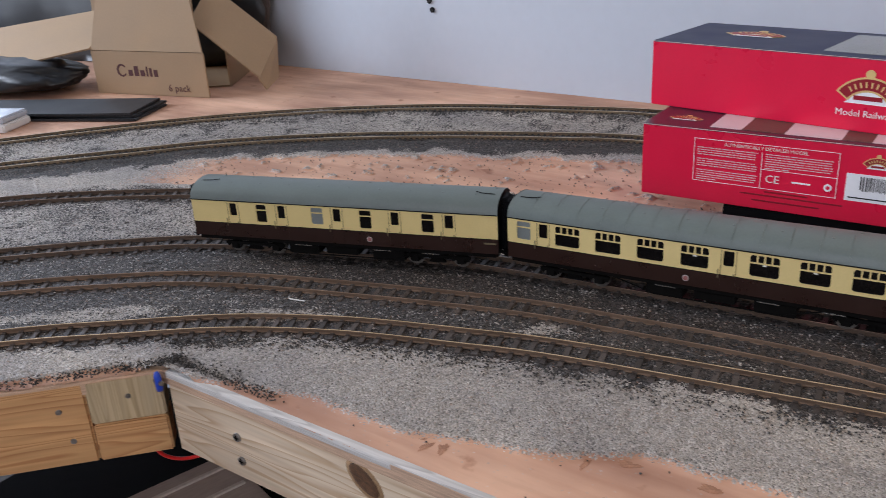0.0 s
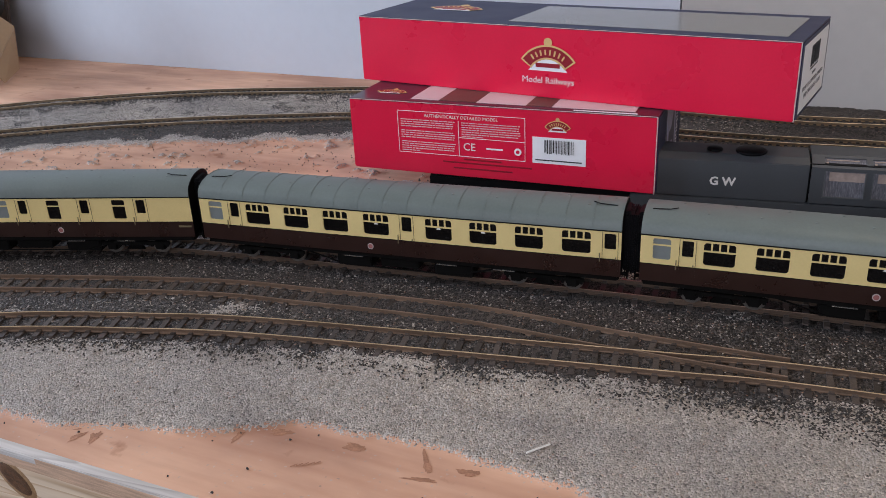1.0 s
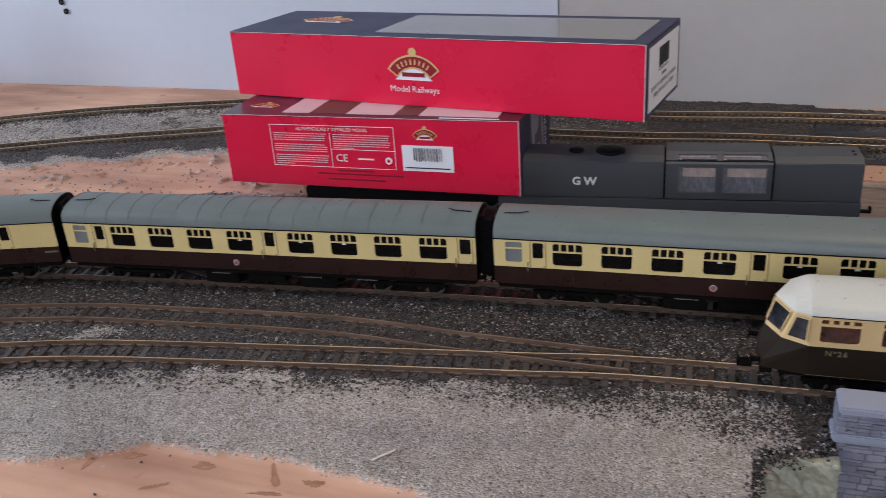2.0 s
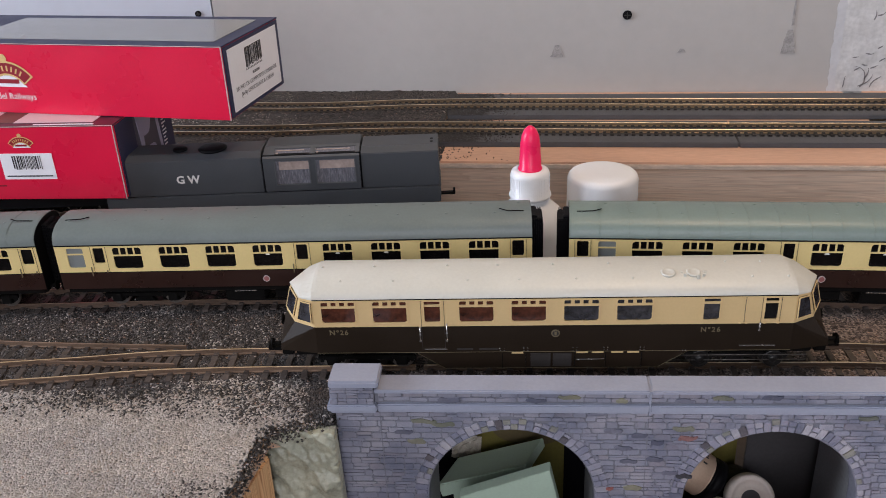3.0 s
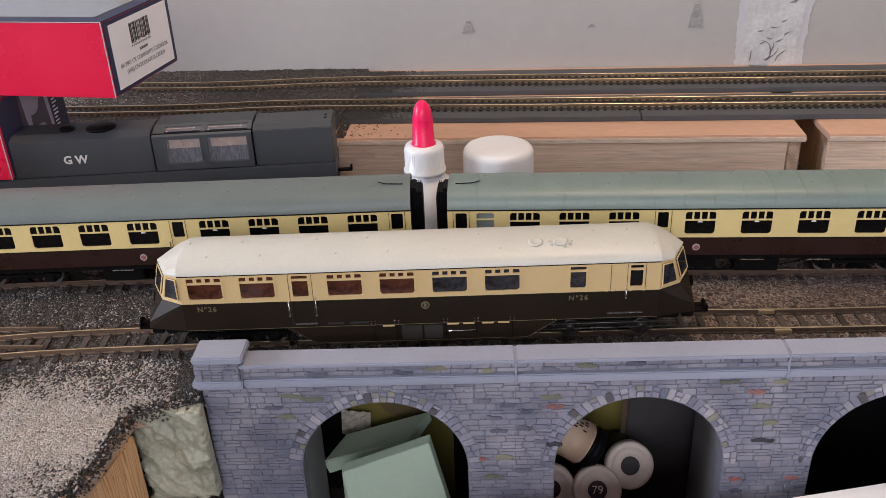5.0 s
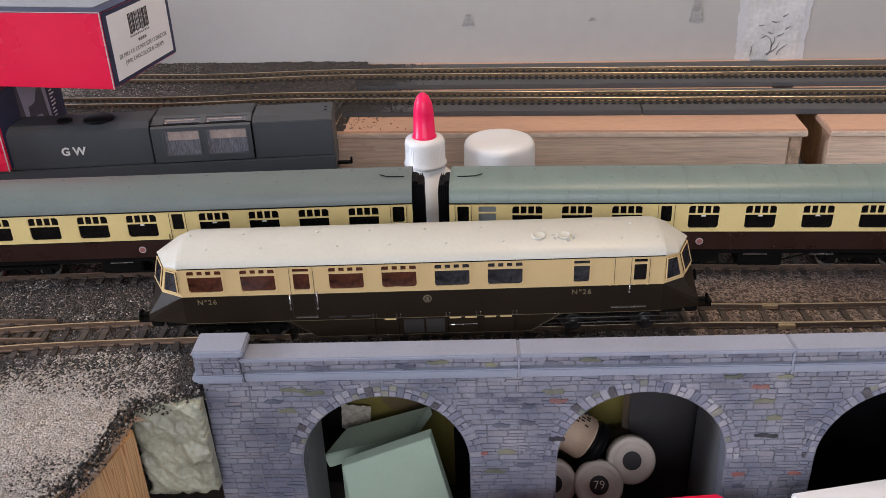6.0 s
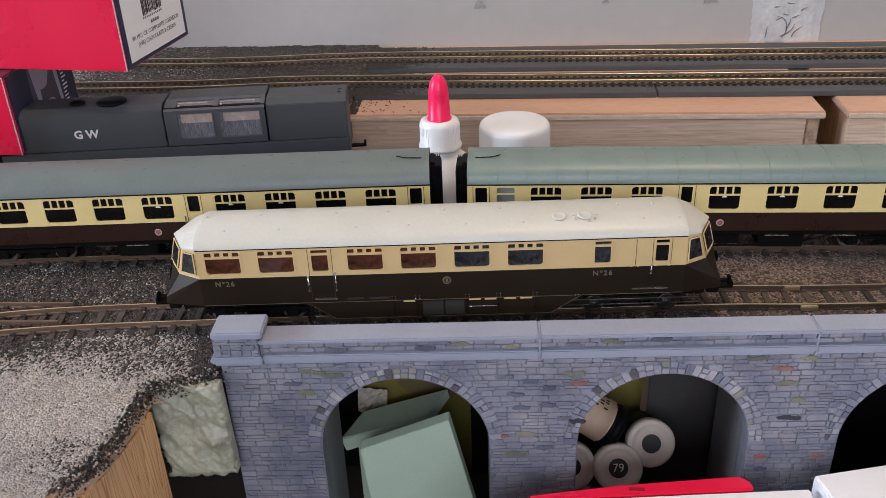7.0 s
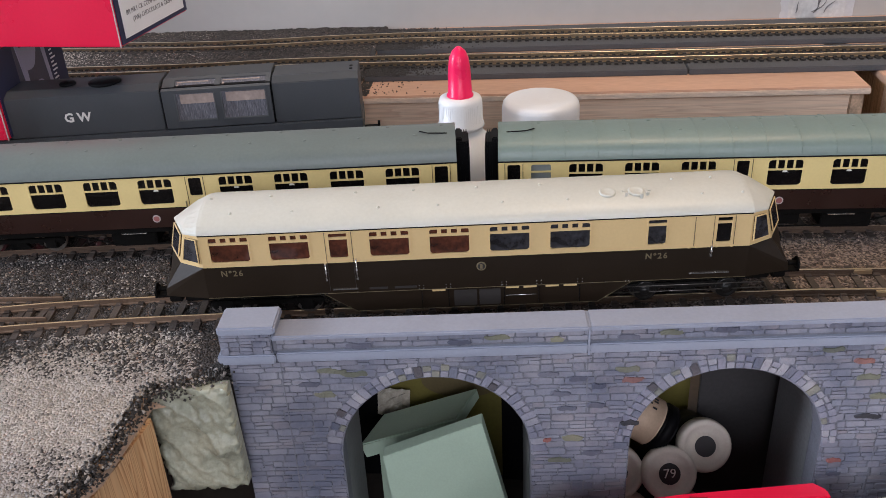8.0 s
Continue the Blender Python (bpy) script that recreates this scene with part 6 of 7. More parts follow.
# ---------- stone viaduct ----------
def stone_material(name, random_from, stops):
    m = material(name, (0.30, 0.30, 0.36), 0.75, var=0.1, scale=220, fine=650, bump=1.0)
    n, l = m.node_tree.nodes, m.node_tree.links
    where = n.new("ShaderNodeNewGeometry").outputs["Position"]
    for node in n:
        if node.bl_idname == "ShaderNodeMapping":
            l.new(where, node.inputs[0])
    src = n.new("ShaderNodeObjectInfo").outputs["Random"] if random_from == "object" else n.new("ShaderNodeNewGeometry").outputs["Random Per Island"]
    r = n.new("ShaderNodeValToRGB")
    r.color_ramp.interpolation = "CONSTANT"
    while len(r.color_ramp.elements) < len(stops):
        r.color_ramp.elements.new(0.5)
    for e, (p, c) in zip(r.color_ramp.elements, stops):
        e.position, e.color = p, (*c, 1)
    l.new(src, r.inputs[0])
    mul = n.new("ShaderNodeMix")
    mul.data_type, mul.blend_type = "RGBA", "MULTIPLY"
    mul.inputs[0].default_value = 1
    l.new(r.outputs[0], mul.inputs[6])
    nz = n.new("ShaderNodeTexNoise")
    nz.inputs["Scale"].default_value, nz.inputs["Detail"].default_value = 45, 4
    l.new(where, nz.inputs["Vector"])
    rr = n.new("ShaderNodeValToRGB")
    rr.color_ramp.elements[0].color, rr.color_ramp.elements[1].color = (0.60, 0.63, 0.74, 1), (1.28, 1.22, 1.2, 1)
    rr.color_ramp.elements[0].position, rr.color_ramp.elements[1].position = 0.3, 0.7
    l.new(nz.outputs[0], rr.inputs[0])
    l.new(rr.outputs[0], mul.inputs[7])
    l.new(mul.outputs[2], n["Principled BSDF"].inputs["Base Color"])
    return m


PLAIN = [(0.0, (0.232, 0.243, 0.285)), (0.20, (0.205, 0.214, 0.255)), (0.40, (0.255, 0.262, 0.300)), (0.60, (0.222, 0.231, 0.272)), (0.76, (0.240, 0.242, 0.275)), (0.88, (0.236, 0.230, 0.256)), (0.95, (0.190, 0.199, 0.240))]
RING = [(0.0, (0.265, 0.268, 0.312)), (0.22, (0.325, 0.325, 0.350)), (0.44, (0.250, 0.255, 0.300)), (0.62, (0.205, 0.213, 0.265)), (0.80, (0.150, 0.163, 0.206)), (0.90, (0.225, 0.228, 0.190)), (0.96, (0.095, 0.088, 0.095))]
SLATE = [(0.0, (0.105, 0.112, 0.145)), (0.5, (0.135, 0.140, 0.175))]
OLIVE = [(0.0, (0.165, 0.170, 0.120)), (0.5, (0.200, 0.200, 0.140))]
BRICK = [(0.0, (0.330, 0.120, 0.100)), (0.5, (0.270, 0.130, 0.110))]
SOOT = [(0.0, (0.045, 0.030, 0.034)), (0.5, (0.035, 0.036, 0.042))]
STONE_KINDS = (("plain_stone", PLAIN), ("ring_stone", RING), ("slate_stone", SLATE), ("olive_stone", OLIVE), ("brick_stone", BRICK), ("soot_stone", SOOT))
STONE_JOINED = [stone_material(n, "island", c) for n, c in STONE_KINDS]
STONE_PIECE = [stone_material(n + "_piece", "object", c) for n, c in STONE_KINDS]
M_MORTAR = material("dark_mortar", (0.172, 0.178, 0.210), 0.85, var=0.2, scale=150, fine=1200, bump=0.3)
M_COPING = material("lilac_grey_card", (0.30, 0.325, 0.40), 0.55, var=0.08, scale=35, fine=700, bump=0.12)
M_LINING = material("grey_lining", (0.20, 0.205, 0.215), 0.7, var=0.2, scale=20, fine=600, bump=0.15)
V = pose(-0.0935, -0.1268, 0.0, 0, 0, 3.4)
# heights of the lip under the string course and of the stone band below the coping
LIP, BAND0, BAND1, COPE = 0.0058, 0.0110, 0.0170, 0.0190
via = thing("viaduct", "grey-lilac stone-printed card viaduct with round arches", "viaduct", V, kind="structure")
ARCHES, AR, AZ, FACE, VEND = (0.0818, 0.2010, 0.3205, 0.4400), 0.0392, -0.0435, 0.0026, 0.50
bm = bmesh.new()
edges_x = [0.0018] + [(a + b) / 2 for a, b in zip(ARCHES, ARCHES[1:])] + [VEND]
for a, x0, x1 in zip(ARCHES, edges_x, edges_x[1:]):
    pts = [(x0, FACE, BAND0), (x0, FACE, SHELF), (a - AR, FACE, SHELF)]
    pts += [(a - AR * math.cos(math.pi * k / 28), FACE, AZ + AR * math.sin(math.pi * k / 28)) for k in range(29)]
    pts += [(a + AR, FACE, SHELF), (x1, FACE, SHELF), (x1, FACE, BAND0)]
    extrude_poly(bm, pts, (0, 0.0095, 0))
part("wall", bm, M_MORTAR, via)
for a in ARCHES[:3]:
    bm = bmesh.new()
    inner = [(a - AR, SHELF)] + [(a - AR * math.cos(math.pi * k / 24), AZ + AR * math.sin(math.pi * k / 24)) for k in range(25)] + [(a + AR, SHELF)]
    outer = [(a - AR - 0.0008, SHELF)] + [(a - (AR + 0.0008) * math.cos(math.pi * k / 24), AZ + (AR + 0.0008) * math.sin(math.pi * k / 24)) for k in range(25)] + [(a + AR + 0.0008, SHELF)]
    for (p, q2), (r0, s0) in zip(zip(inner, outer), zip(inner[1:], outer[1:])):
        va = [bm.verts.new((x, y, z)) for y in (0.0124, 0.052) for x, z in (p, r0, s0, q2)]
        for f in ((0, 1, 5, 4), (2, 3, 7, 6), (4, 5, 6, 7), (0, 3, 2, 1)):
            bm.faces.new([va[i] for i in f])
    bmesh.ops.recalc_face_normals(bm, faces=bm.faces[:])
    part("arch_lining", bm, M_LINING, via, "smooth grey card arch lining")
# copings and string course, in lengths
for x0, x1 in ((0.0218, 0.1432), (0.1437, 0.2625), (0.2630, 0.3825), (0.3830, VEND)):
    xa = 0.0207 if x0 < 0.03 else x0
    part("coping", box(bmesh.new(), xa, x1, -0.0002, 0.0126, BAND1, COPE, 0.0005), M_COPING, via)
    part("parapet", box(bmesh.new(), xa, x1, 0.0018, 0.0115, BAND0, BAND1), M_MORTAR, via)
    bm = bmesh.new()
    box(bm, x0, x1, 0.0, 0.0100, LIP + 0.0018, BAND0, 0.0005)
    box(bm, x0, x1, 0.0012, 0.0100, LIP, LIP + 0.0018, 0.0004)
    part("string_course", bm, M_COPING, via)
    part("joint", box(bmesh.new(), x1 - 0.0001, x1 + 0.0006, 0.0003, 0.0120, LIP, COPE - 0.0003), M_COPING, via)
    part("panel_joint", box(bmesh.new(), x1 + 0.0000, x1 + 0.0005, FACE - 0.0006, FACE + 0.0004, SHELF, LIP), M_MORTAR, via, "upright joint between two card panels")
part("pier_cap", box(bmesh.new(), 0.0006, 0.0232, -0.0016, 0.0142, BAND1 + 0.0037, BAND1 + 0.0073, 0.0007), M_COPING, via)
part("pier", box(bmesh.new(), 0.0004, 0.0206, 0.0004, 0.0125, BAND0, BAND1 + 0.0037), M_MORTAR, via)
bm = bmesh.new()
box(bm, -0.0010, 0.0216, -0.0010, 0.0110, LIP + 0.0018, BAND0, 0.0005)
box(bm, 0.0, 0.0210, 0.0004, 0.0110, LIP, LIP + 0.0018, 0.0004)
part("string_course", bm, M_COPING, via)

part("panel_joint", box(bmesh.new(), 0.0222, 0.0227, FACE - 0.0007, FACE + 0.0004, SHELF, LIP), M_MORTAR, via, "upright joint beside the end pier")
stone_protos = []
for k in range(24):
    rk = random.Random(70 + k)
    bm = bmesh.new()
    j = lambda: rk.uniform(-0.07, 0.07)
    if k < 8:
        bot = [(sx * (0.5 - (0.07 if i % 2 == 0 else 0) + 0.4 * j()), 0.6, sz * (0.5 - (0.20 if i % 2 else 0) + 0.6 * j())) for i, (sx, sz) in enumerate(((-1, -1), (-1, -1), (-1, 1), (-1, 1), (1, 1), (1, 1), (1, -1), (1, -1)))]
        bot = [bot[i] for i in (0, 1, 3, 2, 4, 5, 7, 6)]
        top = [(x * 0.93 + 0.25 * j(), 0, z * 0.84 + 0.4 * j()) for x, _, z in bot]
    else:
        n = 12
        sq = lambda v, p: math.copysign(abs(v) ** p, v)
        bot = [(0.5 * sq(math.cos(2 * math.pi * i / n), 0.7) * (1 + j()), 0.6, 0.5 * sq(math.sin(2 * math.pi * i / n), 0.6) * (1 + 3.5 * j()) + 0.12 * math.sin(5 * math.cos(2 * math.pi * i / n) + k)) for i in range(n)]
        top = [(0.86 * x, 0, 0.8 * z) for x, _, z in bot]
    vb, vt = [bm.verts.new(p) for p in bot], [bm.verts.new(p) for p in top]
    bm.faces.new(vt)
    for i in range(len(bot)):
        bm.faces.new((vb[i], vb[(i + 1) % len(bot)], vt[(i + 1) % len(bot)], vt[i]))
    bmesh.ops.recalc_face_normals(bm, faces=bm.faces[:])
    stone_protos.append(mesh_of("stone", bm, STONE_PIECE[k // 4]))

stones = []
rs = random.Random(12)


def opening_half(z, arch_ring):
    """Half the width that an arch and its ring of stones take up at one height."""
    if z <= AZ:
        return AR + 0.0003
    r = AR + arch_ring
    return math.sqrt(max(0.0, r * r - (z - AZ) ** 2))


def lay_rows(x0, x1, z0, z1, y, rh, lmin, lmax, arches=False):
    """Uneven courses of stones, cut where they meet the arch rings."""
    z = z1
    while z - rh * 0.9 > z0:
        course = h = rh * rs.choice((0.62, 0.8, 1.0, 1.0, 1.2, 1.45)) * rs.uniform(0.92, 1.08)
        x, top = x0 - rs.uniform(0, lmax * 0.5), z
        while x < x1:
            z, h = top, course
            w = rs.uniform(lmin, lmax) * (1.35 if rs.random() < 0.15 else 1.0)
            spans = [(max(x, x0), min(x + w, x1))]
            if arches:
                half = opening_half(z - h / 2, 0.0064)
                for c in ARCHES:
                    cut = []
                    for a, b in spans:
                        if b <= c - half or a >= c + half:
                            cut.append((a, b))
                        else:
                            cut += [(a, min(b, c - half)), (max(a, c + half), b)]
                    spans = cut
            split = h > 0.0026 and rs.random() < 0.28
            for a, b, z, h in [(a, b, zz, hh) for a, b in spans for zz, hh in (((z, h * 0.5), (z - h * 0.5, h * 0.5)) if split else ((z, h),))]:
                if b - a > 0.0009:
                    stones.append((Matrix.Translation(((a + b) / 2, y + rs.uniform(-0.00025, 0.00025), z - h / 2 + rs.uniform(-0.00015, 0.00015))) @ Matrix.Rotation(radians(rs.uniform(-2.5, 2.5)), 4, "Y") @ Matrix.Diagonal((b - a - 0.00016, 0.0014, h - 0.00018, 1)), (a + b) / 2, z, 0))
            x += w
        z = top - course


lay_rows(0.0020, VEND, SHELF, LIP - 0.0002, FACE - 0.0005, 0.0028, 0.0036, 0.0100, True)
lay_rows(0.0222, VEND, BAND0, BAND1, 0.0012, 0.0024, 0.004, 0.010)
lay_rows(0.0006, 0.0204, BAND0, BAND1 + 0.0036, -0.0002, 0.0027, 0.0035, 0.007)
for a in ARCHES[:3]:
    n = 38
    for k in range(n):
        th = math.pi * (k + 0.5) / n
        outer = 0.0066 + rs.uniform(-0.0008, 0.0006)
        mid = rs.uniform(0.0026, 0.0042)
        for r0, r1 in ((0.0003, mid), (mid + 0.0002, outer)) if rs.random() < 0.55 else ((0.0003, outer),):
            rm = AR + (r0 + r1) / 2
            w = math.pi * rm / n - 0.00025
            stones.append((Matrix.Translation((a - rm * math.cos(th), FACE - 0.0007 + rs.uniform(-0.0001, 0.0001), AZ + rm * math.sin(th))) @ Matrix.Rotation(th - math.pi / 2, 4, "Y") @ Matrix.Diagonal((w, 0.0010, r1 - r0 - 0.0002, 1)), a, 0, 4))
# long flat stones in other colours, set among the courses: (middle, height, length)
TINTED = {
    8: [(0.0328, -0.0056, 0.0092), (0.0541, 0.0125, 0.0112), (0.0933, 0.0128, 0.0099), (0.128, -0.0041, 0.0085), (0.14, -0.0065, 0.008), (0.1482, -0.0108, 0.0061), (0.133, -0.0139, 0.0086), (0.1356, -0.0214, 0.0082), (0.1476, -0.02, 0.0082), (0.155, -0.028, 0.0077), (0.1464, -0.0452, 0.0089), (0.1587, 0.0132, 0.0093), (0.1962, 0.0152, 0.0096), (0.2381, 0.0152, 0.0086)],
    12: [(0.0423, 0.0004, 0.0126), (0.0511, -0.0014, 0.0114), (0.0386, -0.0109, 0.0092), (0.1384, -0.0369, 0.0089), (0.1332, -0.0487, 0.0106), (0.1592, -0.0029, 0.0105), (0.1082, 0.0148, 0.0104), (0.1312, 0.0130, 0.0059), (0.175, 0.0145, 0.0098), (0.2383, 0.0036, 0.0092), (0.2612, 0.0034, 0.0082), (0.2597, -0.0195, 0.0075), (0.254, -0.01, 0.0099)],
    16: [(0.1614, -0.008, 0.009), (0.1279, -0.0377, 0.0037), (0.2508, -0.0023, 0.0088), (0.2472, -0.0527, 0.0067)],
    20: [(0.1615, -0.0298, 0.0077), (0.2571, -0.0297, 0.0116)],
}
for kind, rows in TINTED.items():
    for x, z, w in rows:
        y = 0.0009 if z > BAND0 else FACE - 0.0010
        stones.append((Matrix.Translation((x, y, z)) @ Matrix.Rotation(radians(rs.uniform(-4, 4)), 4, "Y") @ Matrix.Diagonal((w, 0.0008, rs.uniform(0.0024, 0.0031), 1)), x, 0.01, kind))
for k in range(46):
    x, z, w = rs.uniform(0.02, VEND - 0.01), rs.uniform(-0.075, LIP - 0.003), rs.uniform(0.0055, 0.0095)
    if (x < 0.28 and z > -0.05) or any(abs(x - c) < opening_half(z, 0.0085) + w / 2 for c in ARCHES):
        continue
    stones.append((Matrix.Translation((x, FACE - 0.0010, z)) @ Matrix.Rotation(radians(rs.uniform(-4, 4)), 4, "Y") @ Matrix.Diagonal((w, 0.0008, rs.uniform(0.0022, 0.0029), 1)), x, z, rs.choice((8, 8, 12, 12, 12, 16, 20))))
near = sorted(range(len(stones)), key=lambda i: (not (0.0 < stones[i][1] < 0.24 and stones[i][2] > -0.045), -stones[i][2]))
rest_v, rest_f, rest_m = [], [], []
for order, i in enumerate(near):
    m, me = stones[i][0], stone_protos[stones[i][3] + i % 4]
    if order < 290:
        o = new("stone", me)
        o.parent, o.matrix_basis = via, m
    else:
        off = len(rest_v)
        rest_v += [tuple(m @ v.co) for v in me.vertices]
        rest_f += [tuple(off + k for k in p.vertices) for p in me.polygons]
        rest_m += [stones[i][3] // 4] * len(me.polygons)
me = bpy.data.meshes.new("stonework")
me.from_pydata(rest_v, [], rest_f)
for m in STONE_JOINED:
    me.materials.append(m)
me.polygons.foreach_set("material_index", rest_m)
tagged(part("stonework", me, None, via, "small grey-lilac printed stones"), kind="stuff")

# ---------- what is stored under the arches, and black sheets for shade ---
M_FOAM = material("pale_green_foam", (0.46, 0.60, 0.47), 0.8, var=0.06, scale=40, fine=900, bump=0.15)
M_OLIVE = material("olive_card", (0.17, 0.145, 0.032), 0.6, var=0.2, scale=25, fine=500, bump=0.1)
fo = thing("foam_offcut", "pale green foam slab leaning under the arch", "foam")
bm = bmesh.new()
extrude_poly(bm, [(-0.0406, -0.092, -0.0709), (0.0058, -0.092, -0.0501), (0.0240, -0.092, -0.1340), (-0.0345, -0.092, -0.1340)], (0, 0.006, 0.001))
bmesh.ops.bevel(bm, geom=bm.edges[:], offset=0.0003, segments=2, affect="EDGES")
part("slab", bm, M_FOAM, fo)
fo = thing("foam_offcut", "pale green foam strip lying behind the larger slab", "foam")
bm = bmesh.new()
extrude_poly(bm, [(-0.0562, -0.0700, -0.0832), (-0.0535, -0.0700, -0.0917), (-0.0062, -0.0700, -0.0722), (-0.0075, -0.0700, -0.0660)], (0.0090, 0.0230, 0.0010))
bmesh.ops.bevel(bm, geom=bm.edges[:], offset=0.0006, segments=2, affect="EDGES")
part("strip", bm, M_FOAM, fo)
part("prop", box(bmesh.new(), -0.048, -0.030, -0.064, -0.045, SHELF, -0.0900, 0.0008), M_FOAM, fo)
single("olive_board", box(bmesh.new(), -0.0490, 0.1090, -0.0340, -0.0310, SHELF, -0.0120, 0.0005), M_OLIVE, "olive green card standing behind the arches", "card")
bm = bmesh.new()
n = 20
extrude_poly(bm, [(-0.007 + 0.021 * math.cos(math.pi + math.pi * k / n), -0.0345, -0.0690 + 0.011 * math.sin(math.pi + math.pi * k / n)) for k in range(n + 1)] + [(0.014, -0.0345, -0.030), (-0.028, -0.0345, -0.030)], (0, -0.0010, 0))
single("card_disc", bm, material("olive_brown_card", (0.13, 0.10, 0.045), 0.6, var=0.15, scale=40, fine=600), "olive brown rounded card tab", "card")
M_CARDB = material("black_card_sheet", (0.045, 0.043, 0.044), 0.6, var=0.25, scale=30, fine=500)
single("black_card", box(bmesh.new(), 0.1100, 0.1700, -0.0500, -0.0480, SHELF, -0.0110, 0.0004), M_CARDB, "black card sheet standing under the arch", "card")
# black sheet in place of the shade on the olive card's right third
single("black_card", box(bmesh.new(), 0.0133, 0.0560, -0.0375, -0.0355, SHELF, -0.0115, 0.0004), M_BLACK, "narrow black sheet added as shade before the olive card", "card")
single("black_card", box(bmesh.new(), -0.085, -0.0495, -0.0345, -0.0325, SHELF, -0.0115, 0.0004), M_BLACK, "black strip standing beside the olive card", "card")
# added black sheet that paints the third arch's depth as shade
single("black_card", box(bmesh.new(), 0.19, 0.30, -0.0300, -0.0280, SHELF, -0.0110, 0.0004), M_BLACK, "black sheet added to keep the third arch dark", "card")
bm = bmesh.new()
bmesh.ops.create_grid(bm, x_segments=8, y_segments=8, size=0.0085)
for v in bm.verts:
    v.co.z = 0.0022 * noise.noise(v.co * 330)
bmesh.ops.solidify(bm, geom=bm.faces[:], thickness=0.0003)
single("tape_scrap", bm, material("clear_tape", (0.52, 0.48, 0.40), 0.10, var=0.2, scale=200, fine=900, coat=0.8), "shiny crumpled brown tape scrap", "tape", pose(-0.0430, -0.0375, -0.0820, 90, 4, 0))

M_REEL = material("cream_reel_card", (0.68, 0.61, 0.53), 0.6, var=0.08, scale=120, fine=900, bump=0.1)
M_KRAFT = material("kraft_label", (0.52, 0.38, 0.27), 0.6, var=0.12, scale=120, fine=900)


def reel(m, label, number=""):
    t = thing("paint_pot", label, "pot", m, group="small pots under the arch")
    part("pot_body", cyl(bmesh.new(), 0, 0, -0.030, -0.0022, 0.0113, 30), M_BLACK if number != "k" else M_KRAFT, t)
    part("pot_lid", lathe(bmesh.new(), [(0.0122, -0.0075), (0.0127, -0.006), (0.0127, -0.0010), (0.0120, 0.0), (0.0098, 0.0002), (0.0094, -0.0007), (0.0062, -0.0007), (0.0059, -0.0004), (0.0003, -0.0004)], 32), M_REEL, t, "cream rimmed lid")
    d = part("lid_label", cyl(bmesh.new(), 0, 0, -0.0004, -0.0001, 0.0050, 26), M_INK, t, "round black lid label")
    if number == "79":
        part("lettering", text_mesh(number, 0.0062, M_WHITE), None, d, m=pose(0, 0, -0.0001, -90))


reel(look((0.0918, -0.0870, -0.0832), (0.0918 - 0.02, 0.15, -0.23)), "cream-lidded paint pot lying on its side, numbered", "79")
reel(look((0.1093, -0.0760, -0.0760), (0.1093 - 0.03, 0.15, -0.19)), "cream-lidded paint pot lying on top of others", "x")
reel(look((0.0680, -0.0850, -0.0850), (0.0680 - 0.01, 0.15, -0.20)), "cream-lidded paint pot against the arch side", "x")
reel(look((0.0730, -0.0905, -0.1090), (0.0730, 0.15, -0.21)), "cream-lidded paint pot at the bottom of the pile", "x")
reel(look((0.0985, -0.0850, -0.1115), (0.0985, 0.15, -0.20)), "cream-lidded paint pot in the bottom row", "x")
kp = thing("paint_pot", "kraft-labelled paint pot lying across the pile", "pot", Matrix.Translation((0.0815, -0.0660, -0.0670)) @ pose(0, 0, 0, 0, 120, -10), group="small pots under the arch")
part("pot_body", cyl(bmesh.new(), 0, 0, -0.018, 0.006, 0.0118, 30, bevel=0.001), M_KRAFT, kp, "kraft paper label")
bm = bmesh.new()
for k in range(7):
    a = radians(150 + 9 * k)
    for z in np.arange(-0.013, 0.0005, 0.0028):
        if (k * 7 + int(z * 1e5)) % 3:
            box(bm, 0.01188 * math.cos(a) - 0.0003, 0.01188 * math.cos(a) + 0.0003, 0.01188 * math.sin(a) - 0.0003, 0.01188 * math.sin(a) + 0.0003, z, z + 0.0021)
part("small_print", bm, M_INK, kp, "dark small print")
part("pot_lid", cyl(bmesh.new(), 0, 0, 0.0065, 0.013, 0.0121, 30, bevel=0.001), M_BLACK, kp)

# boxes lying at the foot of the viaduct
rb = thing("red_box", "bright red box lying at the foot of the viaduct", "box")
bm = bmesh.new()
extrude_poly(bm, [(0.045, -0.1405, SHELF), (0.0865, -0.1322, SHELF), (0.1405, -0.1243, SHELF), (0.1450, -0.1280, SHELF), (0.1455, -0.1326, SHELF), (0.045, -0.1430, SHELF)], (0, 0, 0.0835))
bmesh.ops.bevel(bm, geom=bm.edges[:], offset=0.0008, segments=2, affect="EDGES")
part("carton_body", bm, M_RED, rb)
part("print_mark", box(bmesh.new(), 0.090, 0.097, -0.1360, -0.1342, -0.0517, -0.0512), M_DARKRED, rb)
wt = thing("white_tray", "white card tray edge lying before the red box", "tray")
bm = bmesh.new()
extrude_poly(bm, [(0.030, -0.1452, SHELF), (0.1700, -0.1306, SHELF), (0.1700, -0.24, SHELF), (0.030, -0.24, SHELF)], (0, 0, 0.0828))
bmesh.ops.bevel(bm, geom=bm.edges[:], offset=0.0008, segments=2, affect="EDGES")
part("tray_body", bm, M_LABEL, wt)
wb = thing("white_box", "white card box standing beside the red box", "box", pose(0.1725, -0.1252, SHELF, 0, 0, 14))
part("carton_body", box(bmesh.new(), 0, 0.14, -0.10, 0, 0, 0.0860, 0.0012), M_LABEL, wb)

